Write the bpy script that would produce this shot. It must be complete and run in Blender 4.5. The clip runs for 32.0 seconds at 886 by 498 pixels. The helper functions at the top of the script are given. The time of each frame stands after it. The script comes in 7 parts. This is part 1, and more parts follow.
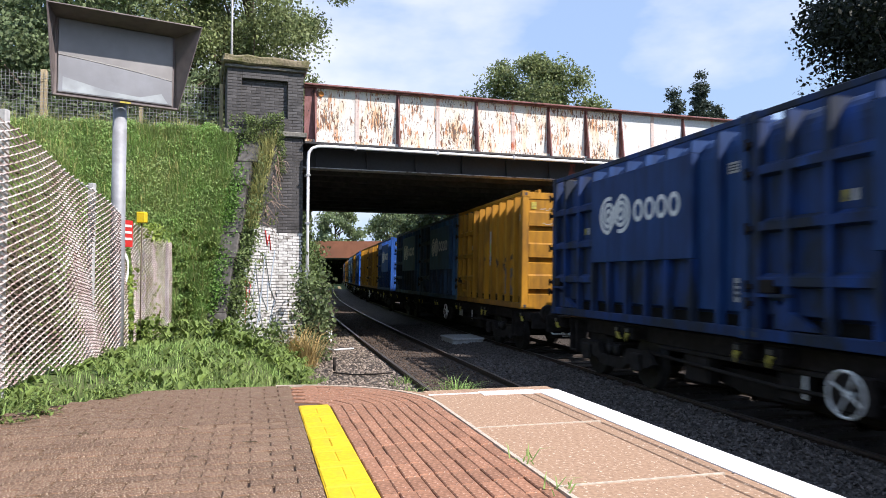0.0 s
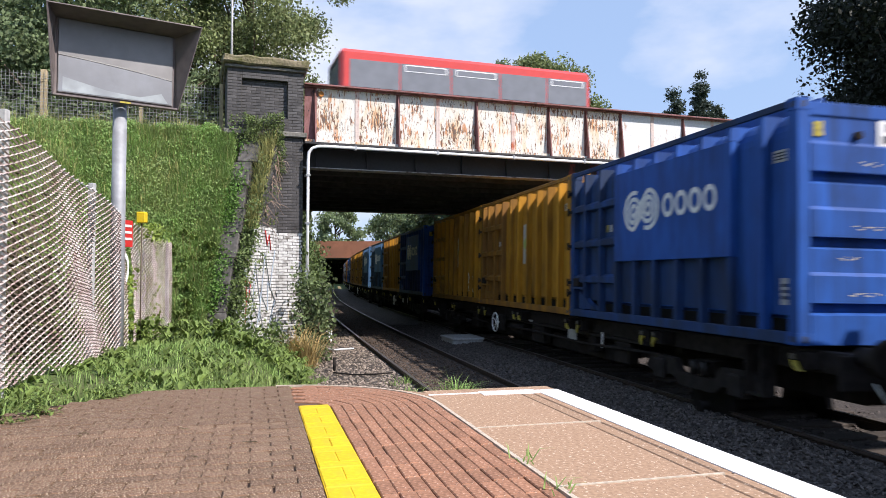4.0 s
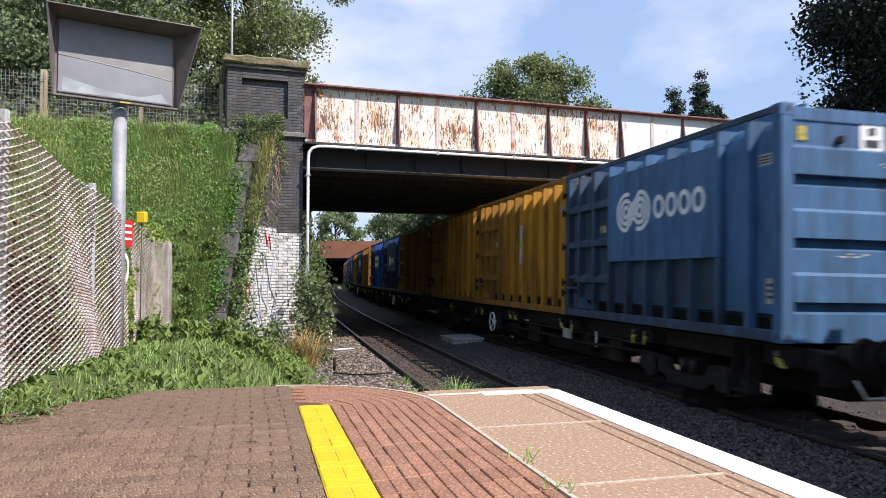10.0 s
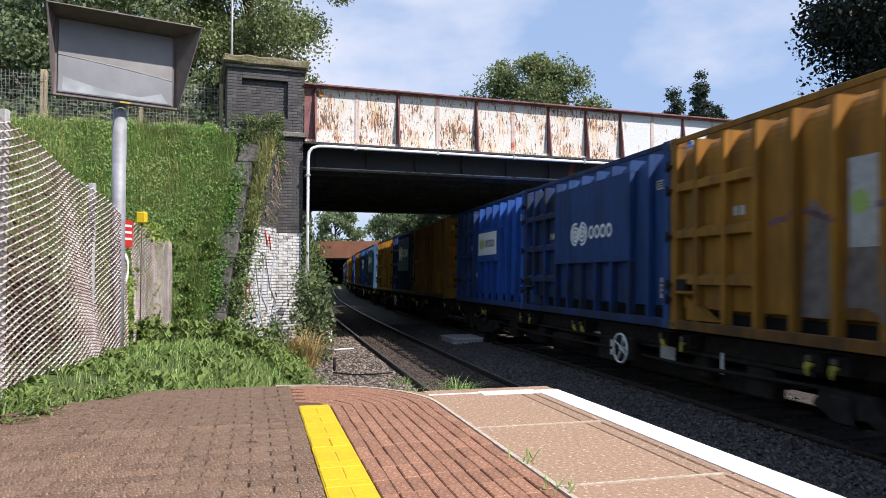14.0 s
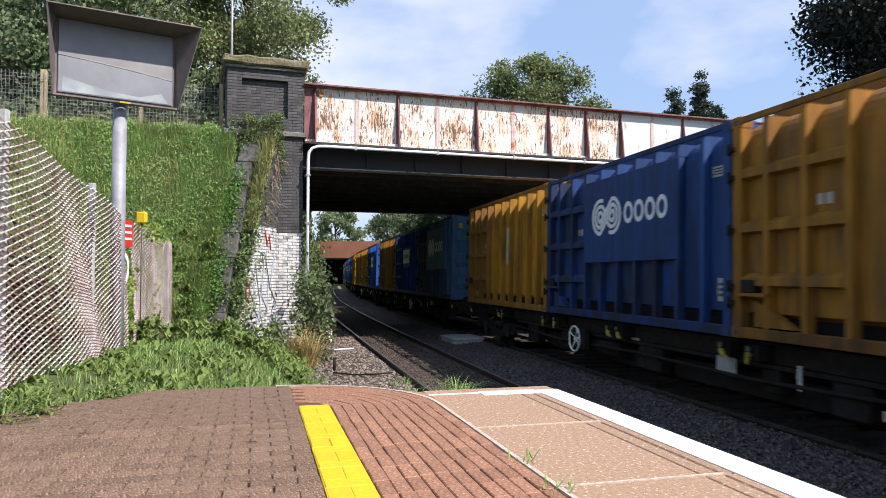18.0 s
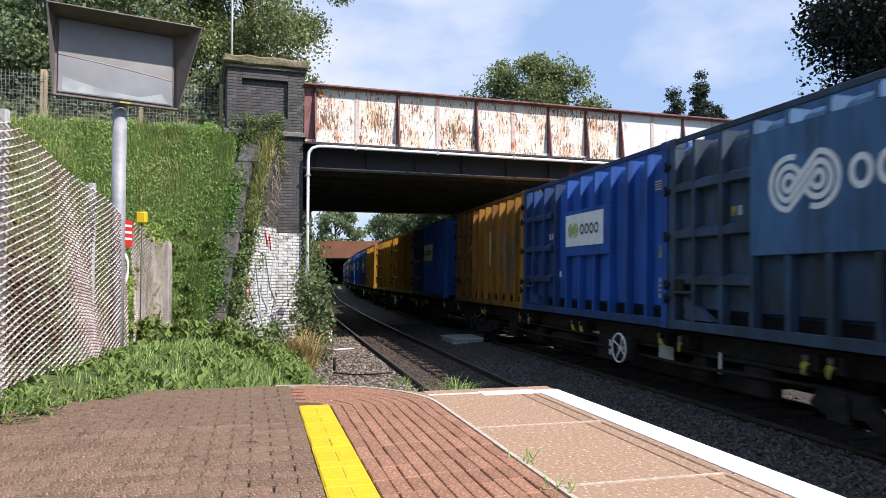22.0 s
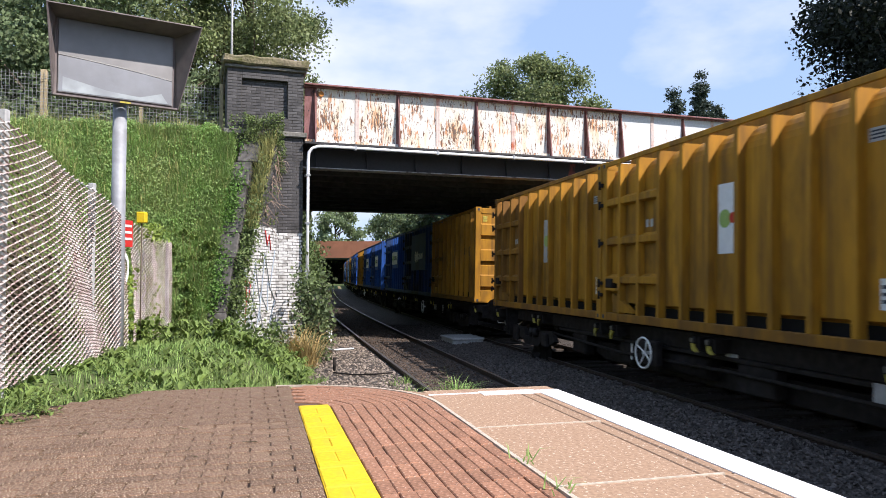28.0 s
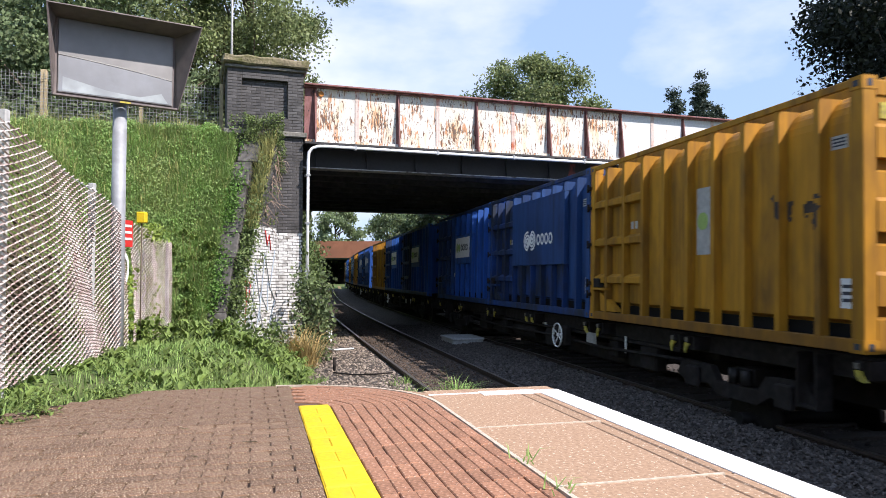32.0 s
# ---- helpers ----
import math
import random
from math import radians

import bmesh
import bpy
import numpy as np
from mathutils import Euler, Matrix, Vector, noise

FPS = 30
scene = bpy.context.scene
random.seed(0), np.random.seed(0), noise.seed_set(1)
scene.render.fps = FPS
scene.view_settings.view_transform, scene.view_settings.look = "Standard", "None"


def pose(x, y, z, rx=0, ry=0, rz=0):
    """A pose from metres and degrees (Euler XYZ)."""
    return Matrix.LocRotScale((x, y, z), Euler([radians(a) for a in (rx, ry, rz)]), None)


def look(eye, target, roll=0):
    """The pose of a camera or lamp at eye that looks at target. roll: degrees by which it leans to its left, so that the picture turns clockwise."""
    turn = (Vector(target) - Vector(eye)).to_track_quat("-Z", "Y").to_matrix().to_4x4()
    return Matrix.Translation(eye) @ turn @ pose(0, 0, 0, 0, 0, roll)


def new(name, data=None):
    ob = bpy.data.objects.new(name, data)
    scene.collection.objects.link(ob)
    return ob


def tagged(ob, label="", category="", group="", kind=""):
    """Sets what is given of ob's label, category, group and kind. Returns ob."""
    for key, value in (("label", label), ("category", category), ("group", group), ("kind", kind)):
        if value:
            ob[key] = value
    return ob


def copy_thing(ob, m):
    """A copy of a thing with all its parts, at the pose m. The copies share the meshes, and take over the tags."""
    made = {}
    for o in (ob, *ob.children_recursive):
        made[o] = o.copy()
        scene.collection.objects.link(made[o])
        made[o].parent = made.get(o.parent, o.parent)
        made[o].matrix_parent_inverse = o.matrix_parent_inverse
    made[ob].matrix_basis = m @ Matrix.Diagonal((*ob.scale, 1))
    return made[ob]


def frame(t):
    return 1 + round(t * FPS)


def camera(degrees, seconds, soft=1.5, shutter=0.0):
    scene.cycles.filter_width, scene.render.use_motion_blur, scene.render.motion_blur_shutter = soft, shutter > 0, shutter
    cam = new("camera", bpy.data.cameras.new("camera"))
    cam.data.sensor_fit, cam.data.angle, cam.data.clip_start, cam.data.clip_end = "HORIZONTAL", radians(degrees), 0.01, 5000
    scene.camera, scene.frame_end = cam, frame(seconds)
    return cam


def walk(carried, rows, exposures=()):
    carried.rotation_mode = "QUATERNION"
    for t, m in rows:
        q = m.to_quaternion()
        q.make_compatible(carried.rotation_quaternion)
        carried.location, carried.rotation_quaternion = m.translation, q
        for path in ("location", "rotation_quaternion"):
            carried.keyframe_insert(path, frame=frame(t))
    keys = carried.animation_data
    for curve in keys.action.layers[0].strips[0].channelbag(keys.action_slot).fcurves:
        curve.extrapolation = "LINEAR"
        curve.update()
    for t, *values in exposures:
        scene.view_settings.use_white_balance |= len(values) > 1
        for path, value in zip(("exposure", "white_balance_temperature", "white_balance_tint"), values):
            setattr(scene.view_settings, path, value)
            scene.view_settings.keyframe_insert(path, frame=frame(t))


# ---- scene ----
# ---- camera ----
LENS, TILT, EYE_Z = 63.92, 2.178, 1.782
cam = camera(LENS, 32.0, soft=0.7, shutter=0.5)
EYE = pose(0, 0, EYE_Z, 90 + TILT, 0, 0)
WARM = (6400, 17)
walk(cam, [(0.0, EYE), (32.0, EYE)], [(t, e, *WARM) for t, e in ((0.0, 0.46), (1.0, 0.4), (3.0, 0.34), (7.0, 0.46), (11.0, 0.29), (14.0, 0.22), (18.0, 0.36), (22.0, 0.33), (32.0, 0.53))])

# ---- world, sun, exposure ----
SUN = Vector((1.078, -0.691, 1.3)).normalized()
world = bpy.data.worlds.new("world")
scene.world = world
world.use_nodes = True
wn, wl = world.node_tree.nodes, world.node_tree.links
sky = wn.new("ShaderNodeTexSky")
sky.sky_type, sky.sun_disc = "NISHITA", False
sky.sun_elevation, sky.sun_rotation = math.asin(SUN.z), math.atan2(SUN.x, SUN.y)
sky.air_density, sky.dust_density, sky.ozone_density = 1.0, 1.2, 1.5
wbg = wn["Background"]
wbg.inputs["Strength"].default_value = 0.086
wtc = wn.new("ShaderNodeTexCoord")
wmap = wn.new("ShaderNodeMapping")
wmap.inputs["Scale"].default_value = (1.0, 1.0, 2.2)
wmap.inputs["Location"].default_value = (0.35, 0.1, 0.0)
wno = wn.new("ShaderNodeTexNoise")
wno.inputs["Scale"].default_value, wno.inputs["Detail"].default_value = 2.6, 6.0
wno.inputs["Roughness"].default_value = 0.52
wra = wn.new("ShaderNodeValToRGB")
wra.color_ramp.elements[0].position, wra.color_ramp.elements[1].position = 0.545, 0.82
wmix = wn.new("ShaderNodeMixRGB")
wmix.inputs[2].default_value = (9.5, 9.8, 10.3, 1)
wl.new(wtc.outputs["Generated"], wmap.inputs[0])
wl.new(wmap.outputs[0], wno.inputs["Vector"])
# a bank of white cloud low over the bridge, thinner veils elsewhere
wdot = wn.new("ShaderNodeVectorMath")
wdot.operation = "DOT_PRODUCT"
wdot.inputs[1].default_value = Vector((-0.12, 0.95, 0.27)).normalized()
wl.new(wtc.outputs["Generated"], wdot.inputs[0])
wbank = wn.new("ShaderNodeMapRange")
wbank.interpolation_type = "SMOOTHSTEP"
wbank.inputs["From Min"].default_value, wbank.inputs["From Max"].default_value = 0.95, 1.0
wbank.inputs["To Min"].default_value, wbank.inputs["To Max"].default_value = 0.0, 0.24
wl.new(wdot.outputs["Value"], wbank.inputs["Value"])
wadd = wn.new("ShaderNodeMath")
wadd.operation = "ADD"
wl.new(wno.outputs["Fac"], wadd.inputs[0])
wl.new(wbank.outputs[0], wadd.inputs[1])
wl.new(wadd.outputs[0], wra.inputs[0])
wl.new(wra.outputs[0], wmix.inputs[0])
whaze = wn.new("ShaderNodeMixRGB")
whaze.inputs[0].default_value = 0.55
whaze.inputs[2].default_value = (5.5, 7.95, 11.7, 1)
wl.new(sky.outputs[0], whaze.inputs[1])
wl.new(whaze.outputs[0], wmix.inputs[1])
wl.new(wmix.outputs[0], wbg.inputs["Color"])
sun = new("sun", bpy.data.lights.new("sun", "SUN"))
sun.data.energy, sun.data.angle, sun.data.color = 5.3, radians(0.53), (1.0, 0.95, 0.87)
sun.matrix_world = look(SUN * 80, (0, 0, 0))


# ---- materials ----
def material(name, base, rough=0.8, metal=0.0, spread=0.25, grain=40.0, second=None, second_scale=1.5, second_at=(0.45, 0.7),
             bump=0.3, bump_scale=None, stretch=(1, 1, 1), vary=0.0, island=False, shift=False, coat=0.0, trans=0.0, depth=0.01, gloss=0.3, streaks=None):
    """Base colour with fine grain, a second colour in larger patches, and relief."""
    m = bpy.data.materials.new(name)
    m.use_nodes = True
    n, l = m.node_tree.nodes, m.node_tree.links
    p = n["Principled BSDF"]
    p.inputs["Roughness"].default_value, p.inputs["Metallic"].default_value = rough, metal
    p.inputs["Coat Weight"].default_value = coat
    p.inputs["Specular IOR Level"].default_value = gloss
    tc = n.new("ShaderNodeTexCoord")
    mp = n.new("ShaderNodeMapping")
    mp.inputs["Scale"].default_value = stretch
    l.new(tc.outputs["Object"], mp.inputs[0])
    if shift:
        sc = n.new("ShaderNodeVectorMath")
        sc.operation = "SCALE"
        sc.inputs[0].default_value = (37.0, 21.0, 11.0)
        l.new(n.new("ShaderNodeObjectInfo").outputs["Random"], sc.inputs["Scale"])
        l.new(sc.outputs[0], mp.inputs["Location"])
    fine = n.new("ShaderNodeTexNoise")
    fine.inputs["Scale"].default_value, fine.inputs["Detail"].default_value = grain, 5
    l.new(mp.outputs[0], fine.inputs["Vector"])
    ramp = n.new("ShaderNodeValToRGB")
    lo, hi = 1 - spread, 1 + spread
    ramp.color_ramp.elements[0].position, ramp.color_ramp.elements[1].position = 0.3, 0.7
    ramp.color_ramp.elements[0].color = (*[c * lo for c in base], 1)
    ramp.color_ramp.elements[1].color = (*[min(1, c * hi) for c in base], 1)
    l.new(fine.outputs["Fac"], ramp.inputs[0])
    out = ramp.outputs[0]
    if second:
        big = n.new("ShaderNodeTexNoise")
        big.inputs["Scale"].default_value, big.inputs["Detail"].default_value, big.inputs["Roughness"].default_value = second_scale, 6, 0.62
        l.new(mp.outputs[0], big.inputs["Vector"])
        r2 = n.new("ShaderNodeValToRGB")
        r2.color_ramp.elements[0].position, r2.color_ramp.elements[1].position = second_at
        l.new(big.outputs["Fac"], r2.inputs[0])
        mx = n.new("ShaderNodeMixRGB")
        mx.inputs[2].default_value = (*second, 1)
        l.new(r2.outputs[0], mx.inputs[0])
        l.new(out, mx.inputs[1])
        out = mx.outputs[0]
    if streaks:
        # narrow runs of dirt that hang down
        ms_ = n.new("ShaderNodeMapping")
        ms_.inputs["Scale"].default_value = (1, 1, 0.07)
        l.new(mp.outputs[0], ms_.inputs[0])
        for scale, at, most in ((7.0, (0.5, 0.72), 0.55), (21.0, (0.56, 0.7), 0.4)):
            sn = n.new("ShaderNodeTexNoise")
            sn.inputs["Scale"].default_value, sn.inputs["Detail"].default_value = scale, 4
            l.new(ms_.outputs[0], sn.inputs["Vector"])
            sr = n.new("ShaderNodeValToRGB")
            sr.color_ramp.elements[0].position, sr.color_ramp.elements[1].position = at
            sr.color_ramp.elements[1].color = (most, most, most, 1)
            l.new(sn.outputs["Fac"], sr.inputs[0])
            mx = n.new("ShaderNodeMixRGB")
            mx.inputs[2].default_value = (*streaks, 1)
            l.new(sr.outputs[0], mx.inputs[0])
            l.new(out, mx.inputs[1])
            out = mx.outputs[0]
    if vary:
        src = n.new("ShaderNodeNewGeometry").outputs["Random Per Island"] if island else n.new("ShaderNodeObjectInfo").outputs["Random"]
        mr = n.new("ShaderNodeMapRange")
        mr.inputs["To Min"].default_value, mr.inputs["To Max"].default_value = 1 - vary, 1 + vary
        l.new(src, mr.inputs["Value"])
        hs = n.new("ShaderNodeHueSaturation")
        l.new(mr.outputs[0], hs.inputs["Value"])
        l.new(out, hs.inputs["Color"])
        out = hs.outputs[0]
    l.new(out, p.inputs["Base Color"])
    if bump:
        bn = n.new("ShaderNodeTexNoise")
        bn.inputs["Scale"].default_value, bn.inputs["Detail"].default_value = bump_scale or grain, 6
        l.new(mp.outputs[0], bn.inputs["Vector"])
        bp = n.new("ShaderNodeBump")
        bp.inputs["Strength"].default_value, bp.inputs["Distance"].default_value = bump, depth
        l.new(bn.outputs["Fac"], bp.inputs["Height"])
        l.new(bp.outputs[0], p.inputs["Normal"])
    if trans:
        tr = n.new("ShaderNodeBsdfTranslucent")
        l.new(out, tr.inputs["Color"])
        ms = n.new("ShaderNodeMixShader")
        ms.inputs[0].default_value = trans
        l.new(p.outputs[0], ms.inputs[1])
        l.new(tr.outputs[0], ms.inputs[2])
        l.new(ms.outputs[0], n["Material Output"].inputs[0])
    return m


def rusted_paint(name, paint, rust, dark, at=(0.5, 0.62), fine=7.0, dark_at=(0.62, 0.68)):
    """Old paint with rust runs that hang down and dark flaked spots."""
    m = material(name, paint, rough=0.6, spread=0.1, grain=18, bump=0.25)
    n, l = m.node_tree.nodes, m.node_tree.links
    p = n["Principled BSDF"]
    out = p.inputs["Base Color"].links[0].from_socket
    tc = n.new("ShaderNodeTexCoord")
    for colour, scale, stretch, (a, b) in ((rust, fine, (1, 1, 0.35), at), (dark, fine * 1.6, (1, 1, 0.5), dark_at)):
        mp = n.new("ShaderNodeMapping")
        mp.inputs["Scale"].default_value = stretch
        l.new(tc.outputs["Object"], mp.inputs[0])
        no = n.new("ShaderNodeTexNoise")
        no.inputs["Scale"].default_value, no.inputs["Detail"].default_value, no.inputs["Roughness"].default_value = scale, 7, 0.65
        l.new(mp.outputs[0], no.inputs["Vector"])
        big = n.new("ShaderNodeTexNoise")
        big.inputs["Scale"].default_value = 0.9
        l.new(tc.outputs["Object"], big.inputs["Vector"])
        ad = n.new("ShaderNodeMath")
        ad.operation = "MULTIPLY_ADD"
        ad.inputs[1].default_value = 0.35
        l.new(big.outputs["Fac"], ad.inputs[0])
        sb = n.new("ShaderNodeMath")
        sb.operation = "SUBTRACT"
        sb.inputs[1].default_value = 0.175
        l.new(no.outputs["Fac"], sb.inputs[0])
        l.new(sb.outputs[0], ad.inputs[2])
        r = n.new("ShaderNodeValToRGB")
        r.color_ramp.elements[0].position, r.color_ramp.elements[1].position = a, b
        l.new(ad.outputs[0], r.inputs[0])
        mx = n.new("ShaderNodeMixRGB")
        mx.inputs[2].default_value = (*colour, 1)
        l.new(r.outputs[0], mx.inputs[0])
        l.new(out, mx.inputs[1])
        out = mx.outputs[0]
    l.new(out, p.inputs["Base Color"])
    return m


def flaking_paint(name, paint):
    """White paint that flakes: ochre bleeding, brown flakes that run down, and small dark pits, in drifts with clean stretches between."""
    m = material(name, paint, rough=0.6, spread=0.08, grain=18, bump=0.3)
    n, l = m.node_tree.nodes, m.node_tree.links
    p = n["Principled BSDF"]
    out = p.inputs["Base Color"].links[0].from_socket
    tc = n.new("ShaderNodeTexCoord")
    big = n.new("ShaderNodeTexNoise")
    big.inputs["Scale"].default_value, big.inputs["Detail"].default_value = 1.5, 2
    l.new(tc.outputs["Object"], big.inputs["Vector"])
    layers = (((0.6, 0.43, 0.2), 5.0, 0.25, 0.46, 0.66, 0.6, 2.0), ((0.5, 0.2, 0.06), 15.0, 0.16, 0.545, 0.61, 0.85, 3.5), ((0.17, 0.085, 0.05), 20.0, 0.22, 0.564, 0.592, 1.0, 6.0),
              ((0.12, 0.1, 0.085), 30.0, 0.4, 0.585, 0.61, 0.9, 9.0))
    for colour, scale, tall, a, b, most, at in layers:
        mp = n.new("ShaderNodeMapping")
        mp.inputs["Scale"].default_value = (1, 1, tall)
        mp.inputs["Location"].default_value = (at, 0, at)
        l.new(tc.outputs["Object"], mp.inputs[0])
        no = n.new("ShaderNodeTexNoise")
        no.inputs["Scale"].default_value, no.inputs["Detail"].default_value, no.inputs["Roughness"].default_value = scale, 4, 0.55
        no.inputs["Distortion"].default_value = 0.6
        l.new(mp.outputs[0], no.inputs["Vector"])
        ad = n.new("ShaderNodeMath")
        ad.operation = "MULTIPLY_ADD"
        ad.inputs[1].default_value, ad.inputs[2].default_value = 0.4, -0.222
        l.new(big.outputs["Fac"], ad.inputs[0])
        sm = n.new("ShaderNodeMath")
        l.new(ad.outputs[0], sm.inputs[0])
        l.new(no.outputs["Fac"], sm.inputs[1])
        r = n.new("ShaderNodeValToRGB")
        r.color_ramp.elements[0].position, r.color_ramp.elements[1].position = a, b
        r.color_ramp.elements[1].color = (most, most, most, 1)
        l.new(sm.outputs[0], r.inputs[0])
        mx = n.new("ShaderNodeMixRGB")
        mx.inputs[2].default_value = (*colour, 1)
        l.new(r.outputs[0], mx.inputs[0])
        l.new(out, mx.inputs[1])
        out = mx.outputs[0]
    l.new(out, p.inputs["Base Color"])
    return m


M = {}
M["ground"] = material("earth_and_grass", (0.075, 0.12, 0.03), 1.0, grain=6, second=(0.1, 0.09, 0.045), second_scale=0.7, bump=0.6, depth=0.05)
M["ballast"] = material("ballast", (0.062, 0.052, 0.045), 0.95, spread=0.5, grain=24, second=(0.04, 0.034, 0.03), second_scale=2.0, bump=1.0, bump_scale=22, depth=0.04)
# darkened for the train's shade; the next copy is paled for sunlight
M["stone"] = material("shaded_ballast_stone", (0.09, 0.077, 0.069), 0.95, spread=0.3, grain=30, vary=0.5, island=True)
M["stone_light"] = material("sunlit_ballast_stone", (0.22, 0.18, 0.145), 0.95, spread=0.35, grain=30, vary=0.55, island=True)
M["stone_brown"] = material("rusty_ballast_stone", (0.085, 0.062, 0.047), 0.95, spread=0.3, grain=30, vary=0.45, island=True)
M["rail"] = material("rail_rust", (0.05, 0.034, 0.026), 0.7, 0.3, grain=30, second=(0.05, 0.035, 0.03))
M["rail_top"] = material("rail_head", (0.17, 0.15, 0.135), 0.5, 0.8, spread=0.15, grain=20)
M["sleeper"] = material("sleeper_timber", (0.055, 0.045, 0.038), 0.95, spread=0.4, grain=30, stretch=(1, 8, 8), vary=0.25)
M["rust_white"] = flaking_paint("flaking_white_paint", (0.66, 0.64, 0.585))
M["rust_strip"] = rusted_paint("rust_bleeding_strip", (0.6, 0.5, 0.45), (0.48, 0.13, 0.06), (0.2, 0.08, 0.05), at=(0.5, 0.62), fine=4.0)
# paler grey paints the light caught on the flange edge, under the rust
M["flange_lit"] = rusted_paint("lit_flange_edge", (0.36, 0.35, 0.34), (0.07, 0.05, 0.04), (0.03, 0.03, 0.03), at=(0.5, 0.65))
M["white_clean"] = rusted_paint("weathered_white_paint", (0.64, 0.66, 0.665), (0.4, 0.25, 0.15), (0.25, 0.2, 0.17), at=(0.64, 0.74), dark_at=(0.7, 0.76))
M["rust_red"] = rusted_paint("weathered_red_oxide_paint", (0.25, 0.115, 0.11), (0.13, 0.05, 0.035), (0.05, 0.03, 0.03), at=(0.48, 0.66))
M["dark_steel"] = rusted_paint("dark_steel", (0.035, 0.033, 0.034), (0.07, 0.045, 0.03), (0.015, 0.014, 0.014), at=(0.6, 0.75))
M["orange_disc"] = material("faded_orange_disc", (0.5, 0.2, 0.04), 0.5, spread=0.15, bump=0)
M["flaked_steel"] = rusted_paint("red_lead_flaked_steel", (0.035, 0.033, 0.034), (0.2, 0.05, 0.045), (0.24, 0.22, 0.21), at=(0.5, 0.6), fine=3.0, dark_at=(0.6, 0.66))
M["brick_dark"] = material("engineering_brick", (0.09, 0.086, 0.086), 0.55, spread=0.3, grain=14, second=(0.045, 0.043, 0.043), second_scale=2.5, bump=0.35, vary=0.22)
M["mortar_dark"] = material("dark_mortar", (0.075, 0.07, 0.064), 0.95, spread=0.3, grain=30, bump=0.4)
M["brick_white"] = material("whitewashed_brick", (0.66, 0.66, 0.64), 0.75, spread=0.15, grain=10, second=(0.16, 0.14, 0.12), second_scale=4.0, second_at=(0.48, 0.66), vary=0.15)
M["stone_moss"] = material("mossy_cap_stone", (0.2, 0.17, 0.11), 0.95, spread=0.35, grain=18, second=(0.1, 0.1, 0.035), second_scale=4, bump=0.9, depth=0.03)
M["stone_cap"] = material("cap_stone", (0.2, 0.19, 0.17), 0.9, spread=0.25, grain=18, second=(0.09, 0.085, 0.07), second_scale=3, bump=0.5)
M["stone_dark"] = material("dark_coping_stone", (0.1, 0.093, 0.088), 0.9, spread=0.4, grain=9, second=(0.045, 0.048, 0.035), second_scale=3, bump=0.6, vary=0.2)
M["pipe"] = material("white_conduit", (0.78, 0.79, 0.8), 0.45, spread=0.06, grain=9, second=(0.5, 0.5, 0.5), second_scale=6, second_at=(0.6, 0.8), bump=0.05)
M["concrete_dark"] = material("dark_concrete", (0.075, 0.072, 0.075), 0.9, spread=0.3, grain=8, second=(0.045, 0.043, 0.045), second_scale=1.2)
# darker than the pier brick, to deepen the shade under the deck
M["brick_underdeck"] = material("shade_darkened_brick", (0.07, 0.066, 0.066), 0.8, spread=0.3, grain=14, second=(0.015, 0.015, 0.016), second_scale=2.5, bump=0.3)
M["asphalt"] = material("asphalt", (0.05, 0.05, 0.052), 0.9, spread=0.3, grain=60)
M["yellow"] = material("ochre_container_paint", (0.41, 0.192, 0.015), 0.6, spread=0.16, grain=6, second=(0.085, 0.045, 0.018), second_scale=1.9, second_at=(0.47, 0.8), bump=0.08, stretch=(1, 1, 0.35), vary=0.12, shift=True, gloss=0.22, streaks=(0.1, 0.05, 0.02))
M["yellow_dull"] = material("dulled_ochre_container_paint", (0.285, 0.128, 0.016), 0.65, spread=0.2, grain=6, second=(0.1, 0.055, 0.024), second_scale=2.0, second_at=(0.44, 0.74), bump=0.08, stretch=(1, 1, 0.25), vary=0.12, shift=True, gloss=0.2, streaks=(0.08, 0.042, 0.02))
M["yellow_dull_grimy"] = material("grimy_dulled_ochre_container_paint", (0.24, 0.105, 0.018), 0.7, spread=0.2, grain=6, second=(0.085, 0.045, 0.02), second_scale=2.6, second_at=(0.32, 0.6), bump=0.08, stretch=(1, 1, 0.25), vary=0.12, shift=True, gloss=0.2, streaks=(0.08, 0.042, 0.02))
M["blue"] = material("bright_blue_container_paint", (0.02, 0.088, 0.345), 0.6, spread=0.16, grain=6, second=(0.016, 0.036, 0.11), second_scale=1.9, second_at=(0.47, 0.8), bump=0.08, stretch=(1, 1, 0.35), vary=0.12, shift=True, gloss=0.22, streaks=(0.014, 0.03, 0.075))
M["slate"] = material("slate_blue_container_paint", (0.055, 0.132, 0.25), 0.6, spread=0.16, grain=6, second=(0.03, 0.055, 0.09), second_scale=1.9, second_at=(0.47, 0.8), bump=0.08, stretch=(1, 1, 0.35), vary=0.12, shift=True, gloss=0.22, streaks=(0.035, 0.05, 0.07))
M["navy"] = material("deep_blue_container_paint", (0.019, 0.058, 0.175), 0.6, spread=0.16, grain=6, second=(0.012, 0.022, 0.07), second_scale=1.9, second_at=(0.47, 0.8), bump=0.08, stretch=(1, 1, 0.35), vary=0.12, shift=True, gloss=0.22, streaks=(0.012, 0.022, 0.05))
M["scuff"] = material("scuffed_paint", (0.4, 0.38, 0.34), 0.7, spread=0.3, grain=30, bump=0)
M["decal"] = material("white_decal", (0.75, 0.75, 0.74), 0.5, spread=0.06, grain=9, second=(0.5, 0.5, 0.48), second_scale=5, second_at=(0.55, 0.85), bump=0)
